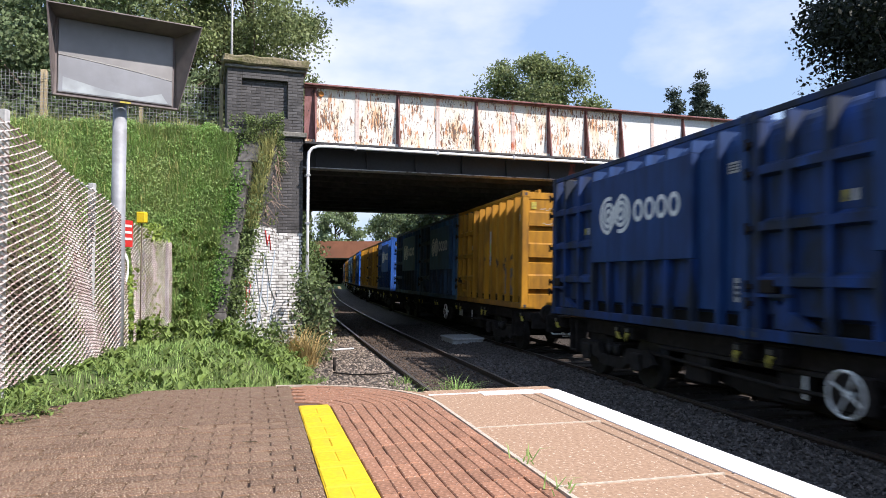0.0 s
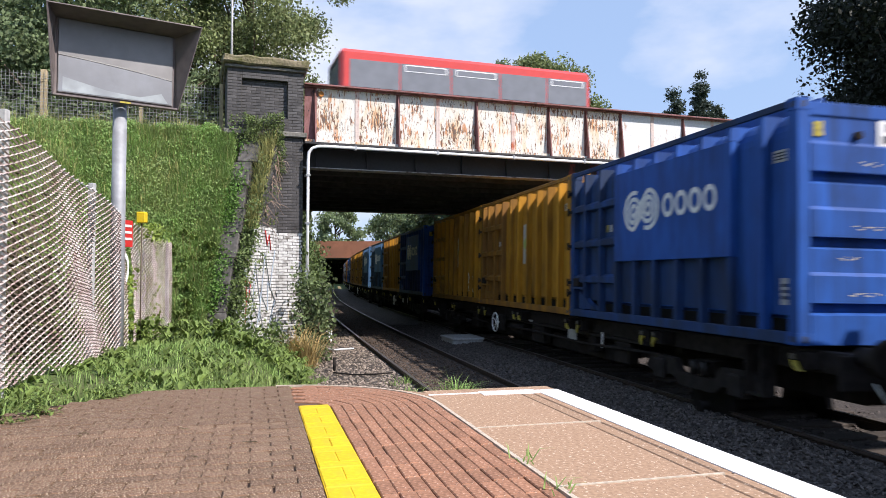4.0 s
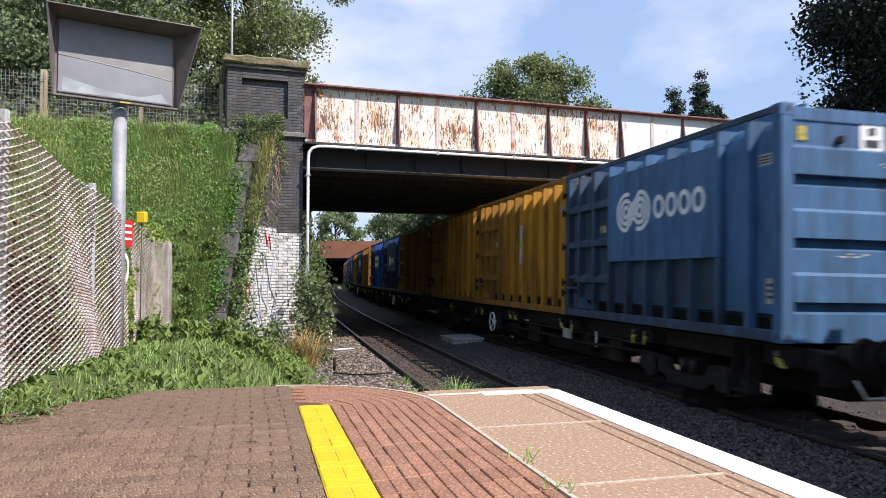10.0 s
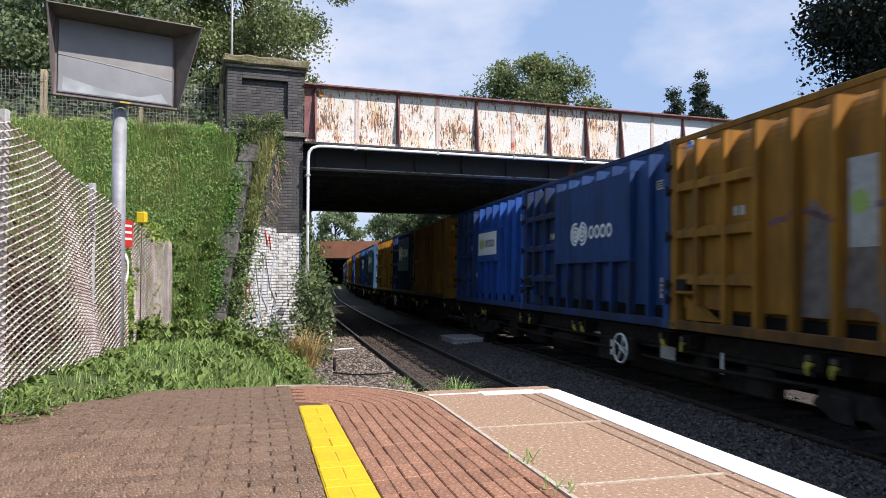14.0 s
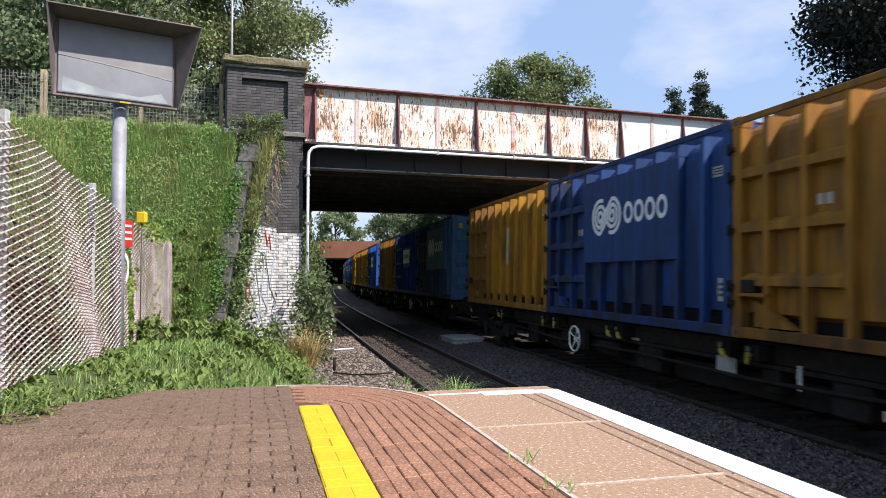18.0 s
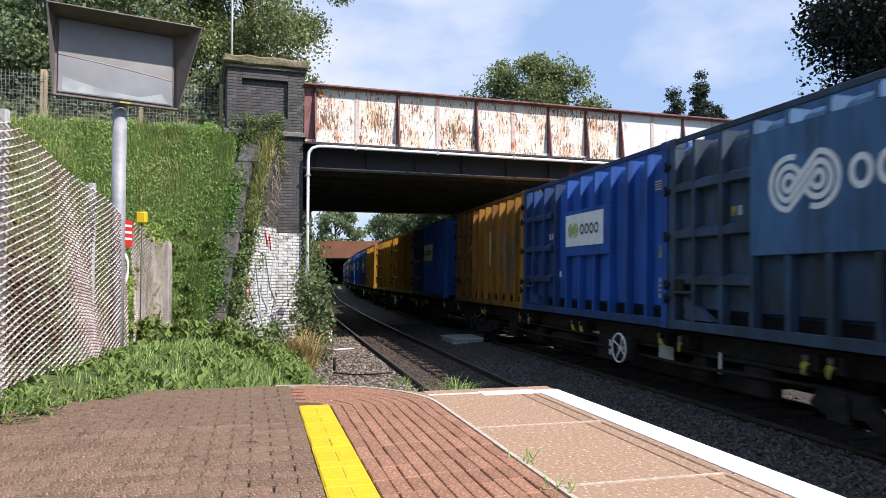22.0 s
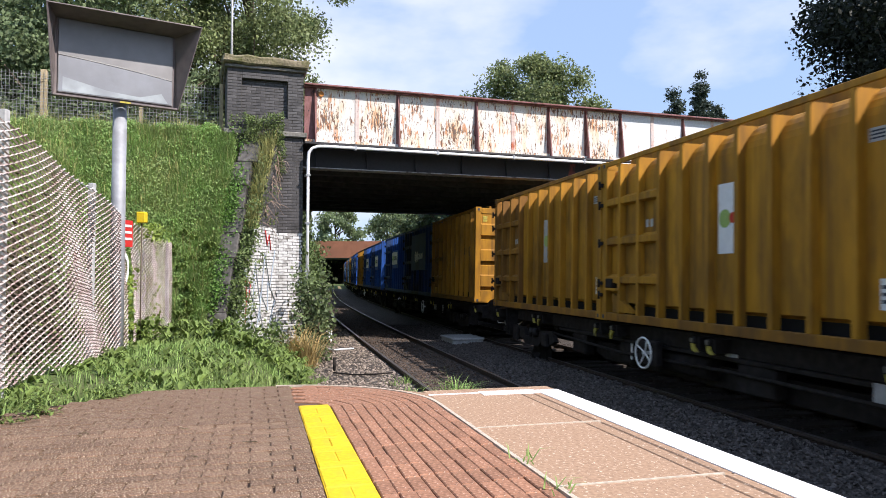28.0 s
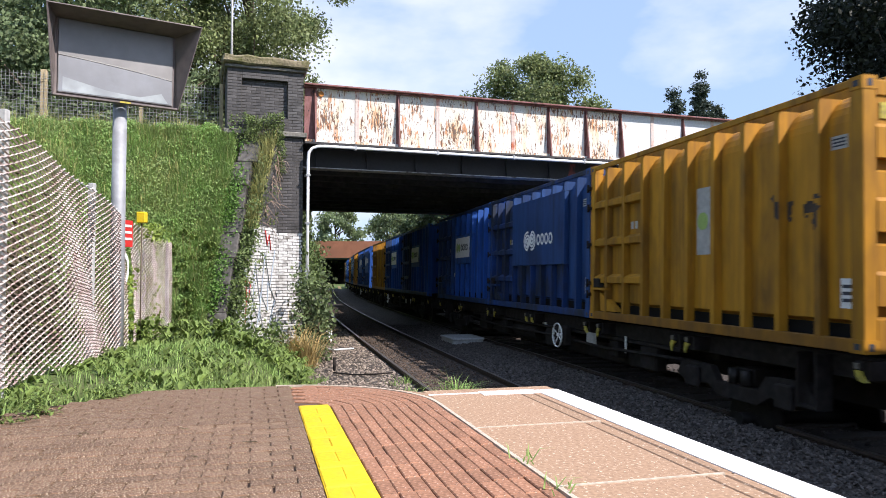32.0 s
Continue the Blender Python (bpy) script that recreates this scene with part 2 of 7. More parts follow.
M["yellow_grimy"] = material("grimy_ochre_container_paint", (0.33, 0.15, 0.014), 0.65, spread=0.2, grain=6, second=(0.19, 0.09, 0.02), second_scale=2.6, second_at=(0.3, 0.58), bump=0.08, stretch=(1, 1, 0.35), vary=0.12, shift=True, gloss=0.22, streaks=(0.1, 0.05, 0.02))
M["blue_grimy"] = material("grimy_bright_blue_container_paint", (0.018, 0.065, 0.22), 0.65, spread=0.2, grain=6, second=(0.022, 0.04, 0.09), second_scale=2.6, second_at=(0.3, 0.58), bump=0.08, stretch=(1, 1, 0.35), vary=0.12, shift=True, gloss=0.22, streaks=(0.014, 0.03, 0.075))
M["slate_grimy"] = material("grimy_slate_blue_container_paint", (0.054, 0.106, 0.185), 0.65, spread=0.2, grain=6, second=(0.033, 0.045, 0.06), second_scale=2.6, second_at=(0.3, 0.58), bump=0.08, stretch=(1, 1, 0.35), vary=0.12, shift=True, gloss=0.22, streaks=(0.035, 0.05, 0.07))
M["navy_grimy"] = material("grimy_deep_blue_container_paint", (0.014, 0.055, 0.22), 0.65, spread=0.2, grain=6, second=(0.02, 0.027, 0.042), second_scale=2.6, second_at=(0.3, 0.58), bump=0.08, stretch=(1, 1, 0.35), vary=0.12, shift=True, gloss=0.22, streaks=(0.012, 0.022, 0.05))
M["notice"] = material("faded_notice", (0.4, 0.39, 0.37), 0.6, spread=0.15, grain=9, second=(0.22, 0.2, 0.17), second_scale=5, second_at=(0.5, 0.8), bump=0)
M["decal_green"] = material("green_decal", (0.3, 0.42, 0.12), 0.5, bump=0)
M["ink"] = material("dark_ink", (0.04, 0.045, 0.06), 0.6, bump=0)
M["graffiti"] = material("grey_spray_paint", (0.15, 0.122, 0.108), 0.6, spread=0.3, grain=7, bump=0)
# near-black that paints the shade inside the rib-foot recess
M["recess_shade"] = material("painted_recess_shade", (0.012, 0.011, 0.01), 1.0, spread=0.2, bump=0)
M["wagon"] = material("grimy_wagon_steel", (0.026, 0.022, 0.02), 0.9, 0.0, spread=0.4, grain=9, second=(0.022, 0.016, 0.012), second_scale=2, gloss=0.15)
M["wheel"] = material("wheel_steel", (0.03, 0.026, 0.024), 0.6, 0.4, spread=0.3, grain=12)
M["brake_white"] = material("white_enamel", (0.75, 0.74, 0.7), 0.5, spread=0.1, grain=15, second=(0.4, 0.36, 0.3), second_scale=8, second_at=(0.55, 0.8), bump=0)
M["yellow_clamp"] = material("yellow_clamp_paint", (0.45, 0.37, 0.055), 0.55, spread=0.2, grain=12, second=(0.12, 0.1, 0.05), second_scale=9)
M["galv_grimy"] = material("grimy_casting", (0.12, 0.105, 0.08), 0.7, spread=0.3, grain=20)
M["red_paint"] = material("red_sign_paint", (0.5, 0.03, 0.025), 0.5, spread=0.1, bump=0)
M["bus_red"] = material("bus_red_paint", (0.6, 0.07, 0.06), 0.3, spread=0.05, grain=4, bump=0, coat=0.4)
M["bus_glass"] = material("tinted_glass", (0.2, 0.21, 0.23), 0.12, spread=0.1, grain=2, bump=0)
M["bus_white"] = material("bus_white_paint", (0.75, 0.75, 0.76), 0.35, spread=0.05, bump=0)
M["bus_grey"] = material("bus_grey_panel", (0.22, 0.22, 0.24), 0.4, spread=0.1, bump=0)
M["bus_rear"] = material("bus_rear_panel", (0.03, 0.036, 0.06), 0.35, spread=0.1, grain=4, bump=0)
M["tyre"] = material("rubber", (0.02, 0.02, 0.02), 0.9, spread=0.2)
M["galv"] = material("galvanised_steel", (0.42, 0.43, 0.44), 0.45, 0.6, spread=0.15, grain=9, second=(0.3, 0.3, 0.3), second_scale=5, bump=0.05)
M["wire"] = material("galvanised_wire", (0.6, 0.53, 0.5), 0.55, 0.2, spread=0.25, grain=14, second=(0.36, 0.27, 0.25), second_scale=5, second_at=(0.42, 0.62))
M["mesh_dark"] = material("weathered_wire", (0.34, 0.34, 0.33), 0.6, 0.3, spread=0.3)
M["post_wood"] = material("fence_post_timber", (0.4, 0.32, 0.2), 0.9, spread=0.3, grain=14, stretch=(6, 6, 1), bump=0.4)
M["post_concrete"] = material("concrete_post", (0.4, 0.4, 0.39), 0.9, spread=0.2, grain=20, bump=0.3)
# grey base stands in for the dim surroundings that the pane reflects
M["mirror"] = material("grey_mirror", (0.2, 0.195, 0.19), 0.5, 0.75, spread=0.06, grain=6, second=(0.23, 0.225, 0.22), second_scale=2.5, bump=0.0)
# the next two paint the lighter parts of that reflection
M["mirror_reflection"] = material("bluish_painted_reflection", (0.2, 0.205, 0.215), 0.5, 0.75, spread=0.08, grain=5, second=(0.23, 0.24, 0.255), second_scale=3, bump=0.0)
M["mirror_reflection_pale"] = material("pale_painted_reflection", (0.3, 0.325, 0.33), 0.5, 0.6, spread=0.15, grain=5, second=(0.24, 0.255, 0.265), second_scale=4, bump=0.0)
M["hood"] = material("brown_black_hood", (0.15, 0.125, 0.12), 0.6, spread=0.2, grain=8, second=(0.2, 0.17, 0.16), second_scale=3)
M["paver_brown"] = material("brown_paver", (0.14, 0.082, 0.05), 0.9, spread=0.45, grain=60, second=(0.46, 0.36, 0.26), second_scale=140, second_at=(0.54, 0.61), bump=0.5, vary=0.16, depth=0.004)
M["paver_red"] = material("red_paver", (0.3, 0.15, 0.09), 0.9, spread=0.4, grain=60, second=(0.55, 0.4, 0.31), second_scale=70, second_at=(0.59, 0.66), bump=0.4, vary=0.14, depth=0.004)
M["paver_yellow"] = material("yellow_painted_paver", (0.66, 0.455, 0.012), 0.7, spread=0.12, grain=40, second=(0.52, 0.39, 0.035), second_scale=7, second_at=(0.5, 0.75), bump=0.4, vary=0.05, depth=0.004)
M["joint"] = material("paver_joint_grit", (0.12, 0.078, 0.057), 1.0, spread=0.5, grain=120)
M["slab"] = material("buff_edge_slab", (0.335, 0.215, 0.137), 0.9, spread=0.22, grain=55, second=(0.62, 0.48, 0.36), second_scale=52, second_at=(0.59, 0.63), bump=0.03, vary=0.06, depth=0.002)
M["white_line"] = material("white_line_paint", (0.82, 0.82, 0.82), 0.7, spread=0.05, grain=50, second=(0.6, 0.58, 0.55), second_scale=12, second_at=(0.6, 0.8), bump=0.25, depth=0.003)
M["seal"] = material("pale_joint_seal", (0.5, 0.42, 0.33), 0.9, spread=0.25, grain=40)
M["grass"] = material("grass_blades", (0.26, 0.385, 0.12), 0.8, spread=0.3, grain=1.2, second=(0.3, 0.36, 0.13), second_scale=0.8, bump=0, vary=0.4, island=True, trans=0.38)
M["grass_pale"] = material("yellow_green_grass", (0.42, 0.4, 0.16), 0.85, spread=0.25, grain=3, bump=0, vary=0.35, island=True, trans=0.3)
M["straw"] = material("dry_grass", (0.42, 0.31, 0.13), 0.9, spread=0.2, grain=3, bump=0, vary=0.3, island=True, trans=0.25)
M["leaf_weed"] = material("weed_leaves", (0.14, 0.26, 0.06), 0.6, spread=0.25, grain=5, bump=0, vary=0.35, island=True, trans=0.3)
M["leaf_dock"] = material("dock_leaves", (0.155, 0.215, 0.052), 0.5, spread=0.3, grain=5, second=(0.17, 0.24, 0.07), second_scale=2.5, bump=0, vary=0.4, island=True, trans=0.25)
M["leaf_creeper"] = material("creeper_leaves", (0.24, 0.32, 0.06), 0.6, spread=0.25, grain=5, bump=0, vary=0.35, island=True, trans=0.35)
M["leaf_ivy"] = material("ivy_leaves", (0.14, 0.19, 0.065), 0.55, spread=0.25, grain=5, bump=0, vary=0.4, island=True, trans=0.25)
M["leaf_brown"] = material("withered_bramble", (0.12, 0.095, 0.055), 0.8, spread=0.3, grain=4, bump=0, vary=0.5, island=True, trans=0.1)
M["leaf_tree"] = material("tree_leaves", (0.19, 0.245, 0.12), 0.5, spread=0.3, grain=0.6, bump=0, vary=0.5, island=True, trans=0.4)
M["leaf_olive"] = material("olive_tree_leaves", (0.2, 0.24, 0.1), 0.5, spread=0.3, grain=0.6, bump=0, vary=0.5, island=True, trans=0.4)
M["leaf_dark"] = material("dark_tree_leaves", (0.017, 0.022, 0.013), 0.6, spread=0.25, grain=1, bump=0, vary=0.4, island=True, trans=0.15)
# darker copy of the tree leaves; the cutting's shade is in its colour
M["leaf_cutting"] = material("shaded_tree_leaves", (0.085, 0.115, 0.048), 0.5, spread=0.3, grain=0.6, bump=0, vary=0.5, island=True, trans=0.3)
M["leaf_bush"] = material("bush_leaves", (0.12, 0.17, 0.058), 0.55, spread=0.3, grain=2, bump=0, vary=0.45, island=True, trans=0.3)
M["leaf_elder"] = material("dull_elder_leaves", (0.11, 0.15, 0.062), 0.55, spread=0.3, grain=4, second=(0.16, 0.09, 0.055), second_scale=1.5, second_at=(0.56, 0.7), bump=0, vary=0.5, island=True, trans=0.2)
M["leaf_vetch"] = material("vetch_leaves", (0.27, 0.41, 0.13), 0.65, spread=0.25, grain=2.5, second=(0.37, 0.44, 0.18), second_scale=0.9, second_at=(0.45, 0.7), bump=0, vary=0.28, island=True, trans=0.38)
M["pole_grey"] = material("weathered_galvanised_pole", (0.33, 0.34, 0.36), 0.62, 0.25, spread=0.12, grain=12, second=(0.25, 0.255, 0.265), second_scale=4, second_at=(0.45, 0.7), bump=0.05)
M["spray_dark"] = material("dark_spray_paint", (0.055, 0.038, 0.03), 0.7, spread=0.5, grain=5, bump=0)
M["spray_violet"] = material("violet_spray_paint", (0.14, 0.07, 0.085), 0.6, spread=0.3, grain=7, bump=0)
M["spray_blue"] = material("blue_grey_spray_paint", (0.3, 0.36, 0.42), 0.7, spread=0.3, grain=20, bump=0)
M["twig_dry"] = material("dry_pinkish_twigs", (0.3, 0.22, 0.17), 0.9, spread=0.3, grain=9, bump=0)
M["leaf_conifer"] = material("conifer_needles", (0.06, 0.08, 0.06), 0.7, spread=0.25, grain=1, bump=0, vary=0.4, island=True, trans=0.15)
M["bark"] = material("bark", (0.11, 0.085, 0.06), 0.95, spread=0.35, grain=9, stretch=(2, 2, 0.5), bump=0.8, depth=0.03)
# blue-grey with the distance haze mixed into its colour
M["far_grey"] = material("haze_tinted_concrete", (0.1, 0.105, 0.125), 0.9, spread=0.2, grain=1)
M["far_red"] = material("red_brown_parapet", (0.25, 0.105, 0.06), 0.85, spread=0.15, grain=1.2, second=(0.2, 0.09, 0.055), second_scale=0.3)


# ---- building helpers ----
def mesh_of(name, bm, mat):
    me = bpy.data.meshes.new(name)
    bm.to_mesh(me)
    bm.free()
    me.materials.append(M[mat] if isinstance(mat, str) else mat)
    return me


def thing(name, label, category, group="", m=None, kind="", data=None):
    ob = new(name, data)
    if m is not None:
        ob.matrix_world = m
    return tagged(ob, label, category, group, kind)


def part(name, bm, mat, parent, label="", m=None):
    ob = new(name, mesh_of(name, bm, mat) if isinstance(bm, bmesh.types.BMesh) else bm)
    ob.parent = parent
    if m is not None:
        ob.matrix_local = m
    return tagged(ob, label)


def add_box(bm, x0, x1, y0, y1, z0, z1, m=None, bev=0.0):
    v = [bm.verts.new((x, y, z)) for x in (x0, x1) for y in (y0, y1) for z in (z0, z1)]
    fs = [bm.faces.new([v[i] for i in q]) for q in ((0, 1, 3, 2), (4, 6, 7, 5), (0, 4, 5, 1), (2, 3, 7, 6), (0, 2, 6, 4), (1, 5, 7, 3))]
    if m is not None:
        bmesh.ops.transform(bm, matrix=m, verts=v)
    if bev:
        es = list({e for f in fs for e in f.edges})
        bmesh.ops.bevel(bm, geom=es, offset=bev, segments=1, affect="EDGES")


def box(x0, x1, y0, y1, z0, z1, bev=0.0, m=None):
    bm = bmesh.new()
    add_box(bm, x0, x1, y0, y1, z0, z1, m, bev)
    return bm


def add_prism(bm, pts, axis, a, b):
    """A polygon (two coordinates a point) drawn out along an axis from a to b."""
    def at(p, w):
        return {"x": (w, p[0], p[1]), "y": (p[0], w, p[1]), "z": (p[0], p[1], w)}[axis]
    lo = [bm.verts.new(at(p, a)) for p in pts]
    hi = [bm.verts.new(at(p, b)) for p in pts]
    n = len(pts)
    fs = [bm.faces.new(lo), bm.faces.new(hi[::-1])]
    for i in range(n):
        fs.append(bm.faces.new((lo[i], hi[i], hi[(i + 1) % n], lo[(i + 1) % n])))
    bmesh.ops.recalc_face_normals(bm, faces=fs)


def prism(pts, axis, a, b):
    bm = bmesh.new()
    add_prism(bm, pts, axis, a, b)
    return bm


def add_tube(bm, path, radii, sides=10, cap=True):
    """A round tube through the points of path."""
    path = [Vector(p) for p in path]
    radii = [float(r) for r in radii] if isinstance(radii, (list, tuple)) else [float(radii)] * len(path)
    rings = []
    side = None
    for i, p in enumerate(path):
        d = (path[min(i + 1, len(path) - 1)] - path[max(i - 1, 0)]).normalized()
        if side is None:
            side = d.orthogonal().normalized()
        side = (side - d * side.dot(d)).normalized()
        up = d.cross(side)
        rings.append([bm.verts.new(p + radii[i] * (math.cos(a) * side + math.sin(a) * up)) for a in [2 * math.pi * k / sides for k in range(sides)]])
    for a, b in zip(rings, rings[1:]):
        for k in range(sides):
            f = bm.faces.new((a[k], a[(k + 1) % sides], b[(k + 1) % sides], b[k]))
            f.smooth = True
    if cap:
        bm.faces.new(rings[0][::-1])
        bm.faces.new(rings[-1])


def tube(path, radii, sides=10):
    bm = bmesh.new()
    add_tube(bm, path, radii, sides)
    return bm


def soup(name, verts, faces, mat):
    me = bpy.data.meshes.new(name)
    me.from_pydata(verts, [], faces)
    me.materials.append(M[mat])
    me.update()
    return me


# ---- the line of the railway: u runs along it, away from the platform; w across, to the right of the containers' near sides ----
TU = np.linspace(-60, 260, 3201)
KAPPA = 0.00069 + 0.0000225 * np.clip(TU, -60, 45)
KAPPA = np.where(TU > 45, np.interp(TU, [45, 65], [KAPPA[1050], 0.0003]), KAPPA)
TH = np.concatenate([[0], np.cumsum((KAPPA[1:] + KAPPA[:-1]) / 2) * 0.1])
TH = TH - TH[600] - 0.23389
TX = np.concatenate([[0], np.cumsum((np.sin(TH)[1:] + np.sin(TH)[:-1]) / 2) * 0.1])
TY = np.concatenate([[0], np.cumsum((np.cos(TH)[1:] + np.cos(TH)[:-1]) / 2) * 0.1])
TX, TY = TX - TX[600] + 2.7344, TY - TY[600] + 12.0


def track(u, w=0.0):
    a = np.interp(u, TU, TH)
    return float(np.interp(u, TU, TX) + w * np.cos(a)), float(np.interp(u, TU, TY) - w * np.sin(a)), float(a)


def across(x, y):
    """u and w of a point of the ground, for arrays."""
    x, y = np.atleast_1d(x), np.atleast_1d(y)
    cx, cy, ch = TX[::20], TY[::20], TH[::20]
    i = ((cx[None] - x[:, None]) ** 2 + (cy[None] - y[:, None]) ** 2).argmin(1)
    return TU[::20][i], (x - cx[i]) * np.cos(ch[i]) - (y - cy[i]) * np.sin(ch[i])


# the bridge's frame: x along its near girder from the pier, y behind it, z up from the rails
BRIDGE = Matrix.Translation((-3.28, 18.0, 0)) @ Matrix.Rotation(math.atan2(0.3213, 0.947), 4, "Z")
BRI = BRIDGE.inverted()
WING = Matrix.Translation((-4.42, 15.0, 0)) @ Matrix.Rotation(math.atan2(0.9887, 0.15), 4, "Z")
# the platform's frame: x along its edge towards the camera, y away from the track, z up from its surface
PZ = 1.0
PLAT = Matrix.Translation((0.775, 4.93, PZ)) @ Matrix(((0.253, -0.967, 0), (-0.967, -0.253, 0), (0, 0, 1))).to_4x4()
PLI = PLAT.inverted()


def smooth(a, b, v):
    k = np.clip((v - a) / (b - a), 0, 1)
    return k * k * (3 - 2 * k)


def height(x, y):
    """The lie of the land, for arrays."""
    x, y = np.asarray(x, float), np.asarray(y, float)
    u, w = across(x, y)
    bx = BRI[0][0] * x + BRI[0][1] * y + BRI[0][3]
    by = BRI[1][0] * x + BRI[1][1] * y + BRI[1][3]
    low = -0.22
    near = low + 1.1 * smooth(-4.3, -6.2, w) * (1 - 0.7 * smooth(8.5, 15.0, y))
    fall = 1.15 + 0.95 * smooth(-6.5, -2.6, bx)
    road_bank = np.clip(5.1 - np.maximum(0, -0.35 - by) * fall - np.maximum(0, by - 13) * 0.5, 0.2, 5.1)
    # the wing wall holds the bank's end
    side_l = smooth(-4.78, -5.05, x)
    beyond = low + 5.2 * smooth(-5.6, -13.0, w) * smooth(10, 16, by)
    left = np.maximum(near, near + (np.maximum(road_bank, beyond) - near) * np.where(by > 0.5, smooth(-4.95, -5.6, w), side_l))
    right = low + 5.6 * smooth(13.5, 21, w)
    right = np.maximum(right, low + (road_bank - low) * smooth(16.2, 17.5, bx))
    z = np.where(w < -4.0, left, right)
    return z


# ---- ground, tracks, platform ----
def build_ground():
    xs = np.concatenate([np.linspace(-900, -70, 12), np.arange(-60, -12, 1.5), np.arange(-12, 24, 0.5), np.arange(24, 70, 2.0), np.linspace(80, 900, 12)])
    ys = np.concatenate([np.linspace(-600, -30, 8), np.arange(-20, 2, 1.0), np.arange(2, 34, 0.5), np.arange(34, 160, 2.5), np.linspace(170, 1800, 14)])
    gx, gy = np.meshgrid(xs, ys)
    gz = height(gx.ravel(), gy.ravel())
    px = PLI[0][0] * gx.ravel() + PLI[0][1] * gy.ravel() + PLI[0][3]
    py = PLI[1][0] * gx.ravel() + PLI[1][1] * gy.ravel() + PLI[1][3]
    under = (px > -1.2) & (py > -0.2) & (py < 4.2)
    gz = np.where(under, np.minimum(gz, 0.55), gz)
    u, w = across(gx.ravel(), gy.ravel())
    gz = gz + np.where((w < -6) | (w > 9), 0.1 * np.sin(gx.ravel() * 1.3) * np.cos(gy.ravel() * 1.1), 0)
    nx = len(xs)
    verts = list(zip(gx.ravel(), gy.ravel(), gz))
    faces = [(j * nx + i, j * nx + i + 1, (j + 1) * nx + i + 1, (j + 1) * nx + i) for j in range(len(ys) - 1) for i in range(nx - 1)]
    thing("ground", "grassy cutting and road embankment", "ground", kind="structure", data=soup("ground", verts, faces, "ground"))


def ribbon(w0, w1, z0, z1, u0, u1, step, shape=None):
    """A strip along the railway; shape: the cross-section as (w, z) points, else a box from w0 to w1."""
    pts = shape or [(w0, z0), (w0, z1), (w1, z1), (w1, z0)]
    verts, faces = [], []
    us = np.arange(u0, u1 + step / 2, step)
    for u in us:
        for w, z in pts:
            x, y, _ = track(u, w)
            verts.append((x, y, z))
    n = len(pts)
    for j in range(len(us) - 1):
        for i in range(n):
            k = (i + 1) % n
            faces.append((j * n + i, (j + 1) * n + i, (j + 1) * n + k, j * n + k))
    return verts, faces


RAILS = {"near": (-3.043, -1.538, 0.0), "far": (0.467, 1.972, 1.0)}


def build_track():
    # ballast bed, lifted where sleepers lie and to hide the far rail from camera
    shape = [(-5.2, -0.35), (-4.7, -0.16), (-3.6, -0.1), (-1.0, -0.1), (-0.5, -0.12), (0.0, -0.07), (0.38, -0.07), (0.56, -0.15), (2.6, -0.17), (3.6, -0.2), (13, -0.24), (13, -0.5), (-5.2, -0.5)]
    v, f = ribbon(0, 0, 0, 0, -30, 190, 1.0, shape)
    thing("ballast_bed", "dark grey stone ballast bed under two tracks", "ballast", kind="structure", data=soup("ballast_bed", v, f, "ballast"))
    for name, (a, b, cant) in RAILS.items():
        tr = thing("railway_track", "worn steel rails on dark timber sleepers in ballast", "railway track", "railway tracks", kind="structure")
        for w in (a, b):
            z = -0.019 * w * cant
            head = [(w - 0.035, z - 0.035), (w - 0.03, z), (w + 0.03, z), (w + 0.035, z - 0.035), (w + 0.01, z - 0.05), (w + 0.01, z - 0.13),
                    (w + 0.07, z - 0.15), (w - 0.07, z - 0.15), (w - 0.01, z - 0.13), (w - 0.01, z - 0.05)]
            v, f = ribbon(0, 0, 0, 0, -30, 190, 1.0, head)
            rail = part("rail", soup("rail", v, f, "rail"), None, tr)
            rail.data.materials.append(M["rail_top"])
            for i, p in enumerate(rail.data.polygons):
                p.material_index = 1 if i % 10 == 1 else 0
        me = mesh_of("sleeper", box(-1.3, 1.3, -0.125, 0.125, -0.13, 0, 0.012), "sleeper")
        mid = (a + b) / 2
        for k in range(150):
            u = -12 + 0.68 * k
            x, y, h = track(u, mid)
            s = new("sleeper", me)
            s.parent = tr
            s.matrix_world = Matrix.Translation((x, y, -0.095 - 0.019 * mid * cant)) @ Matrix.Rotation(-h + 0.01 * math.sin(k * 5.1), 4, "Z")


def build_added_wall():
    # unseen wall, added to darken the ground behind the train
    v, f = ribbon(5.0, 5.4, -0.5, 0.8, -30, 7, 1.0)
    thing("retaining_wall", "unseen low brick wall added to darken the ground beyond the far track", "wall", kind="structure", data=soup("retaining_wall", v, f, "brick_dark"))


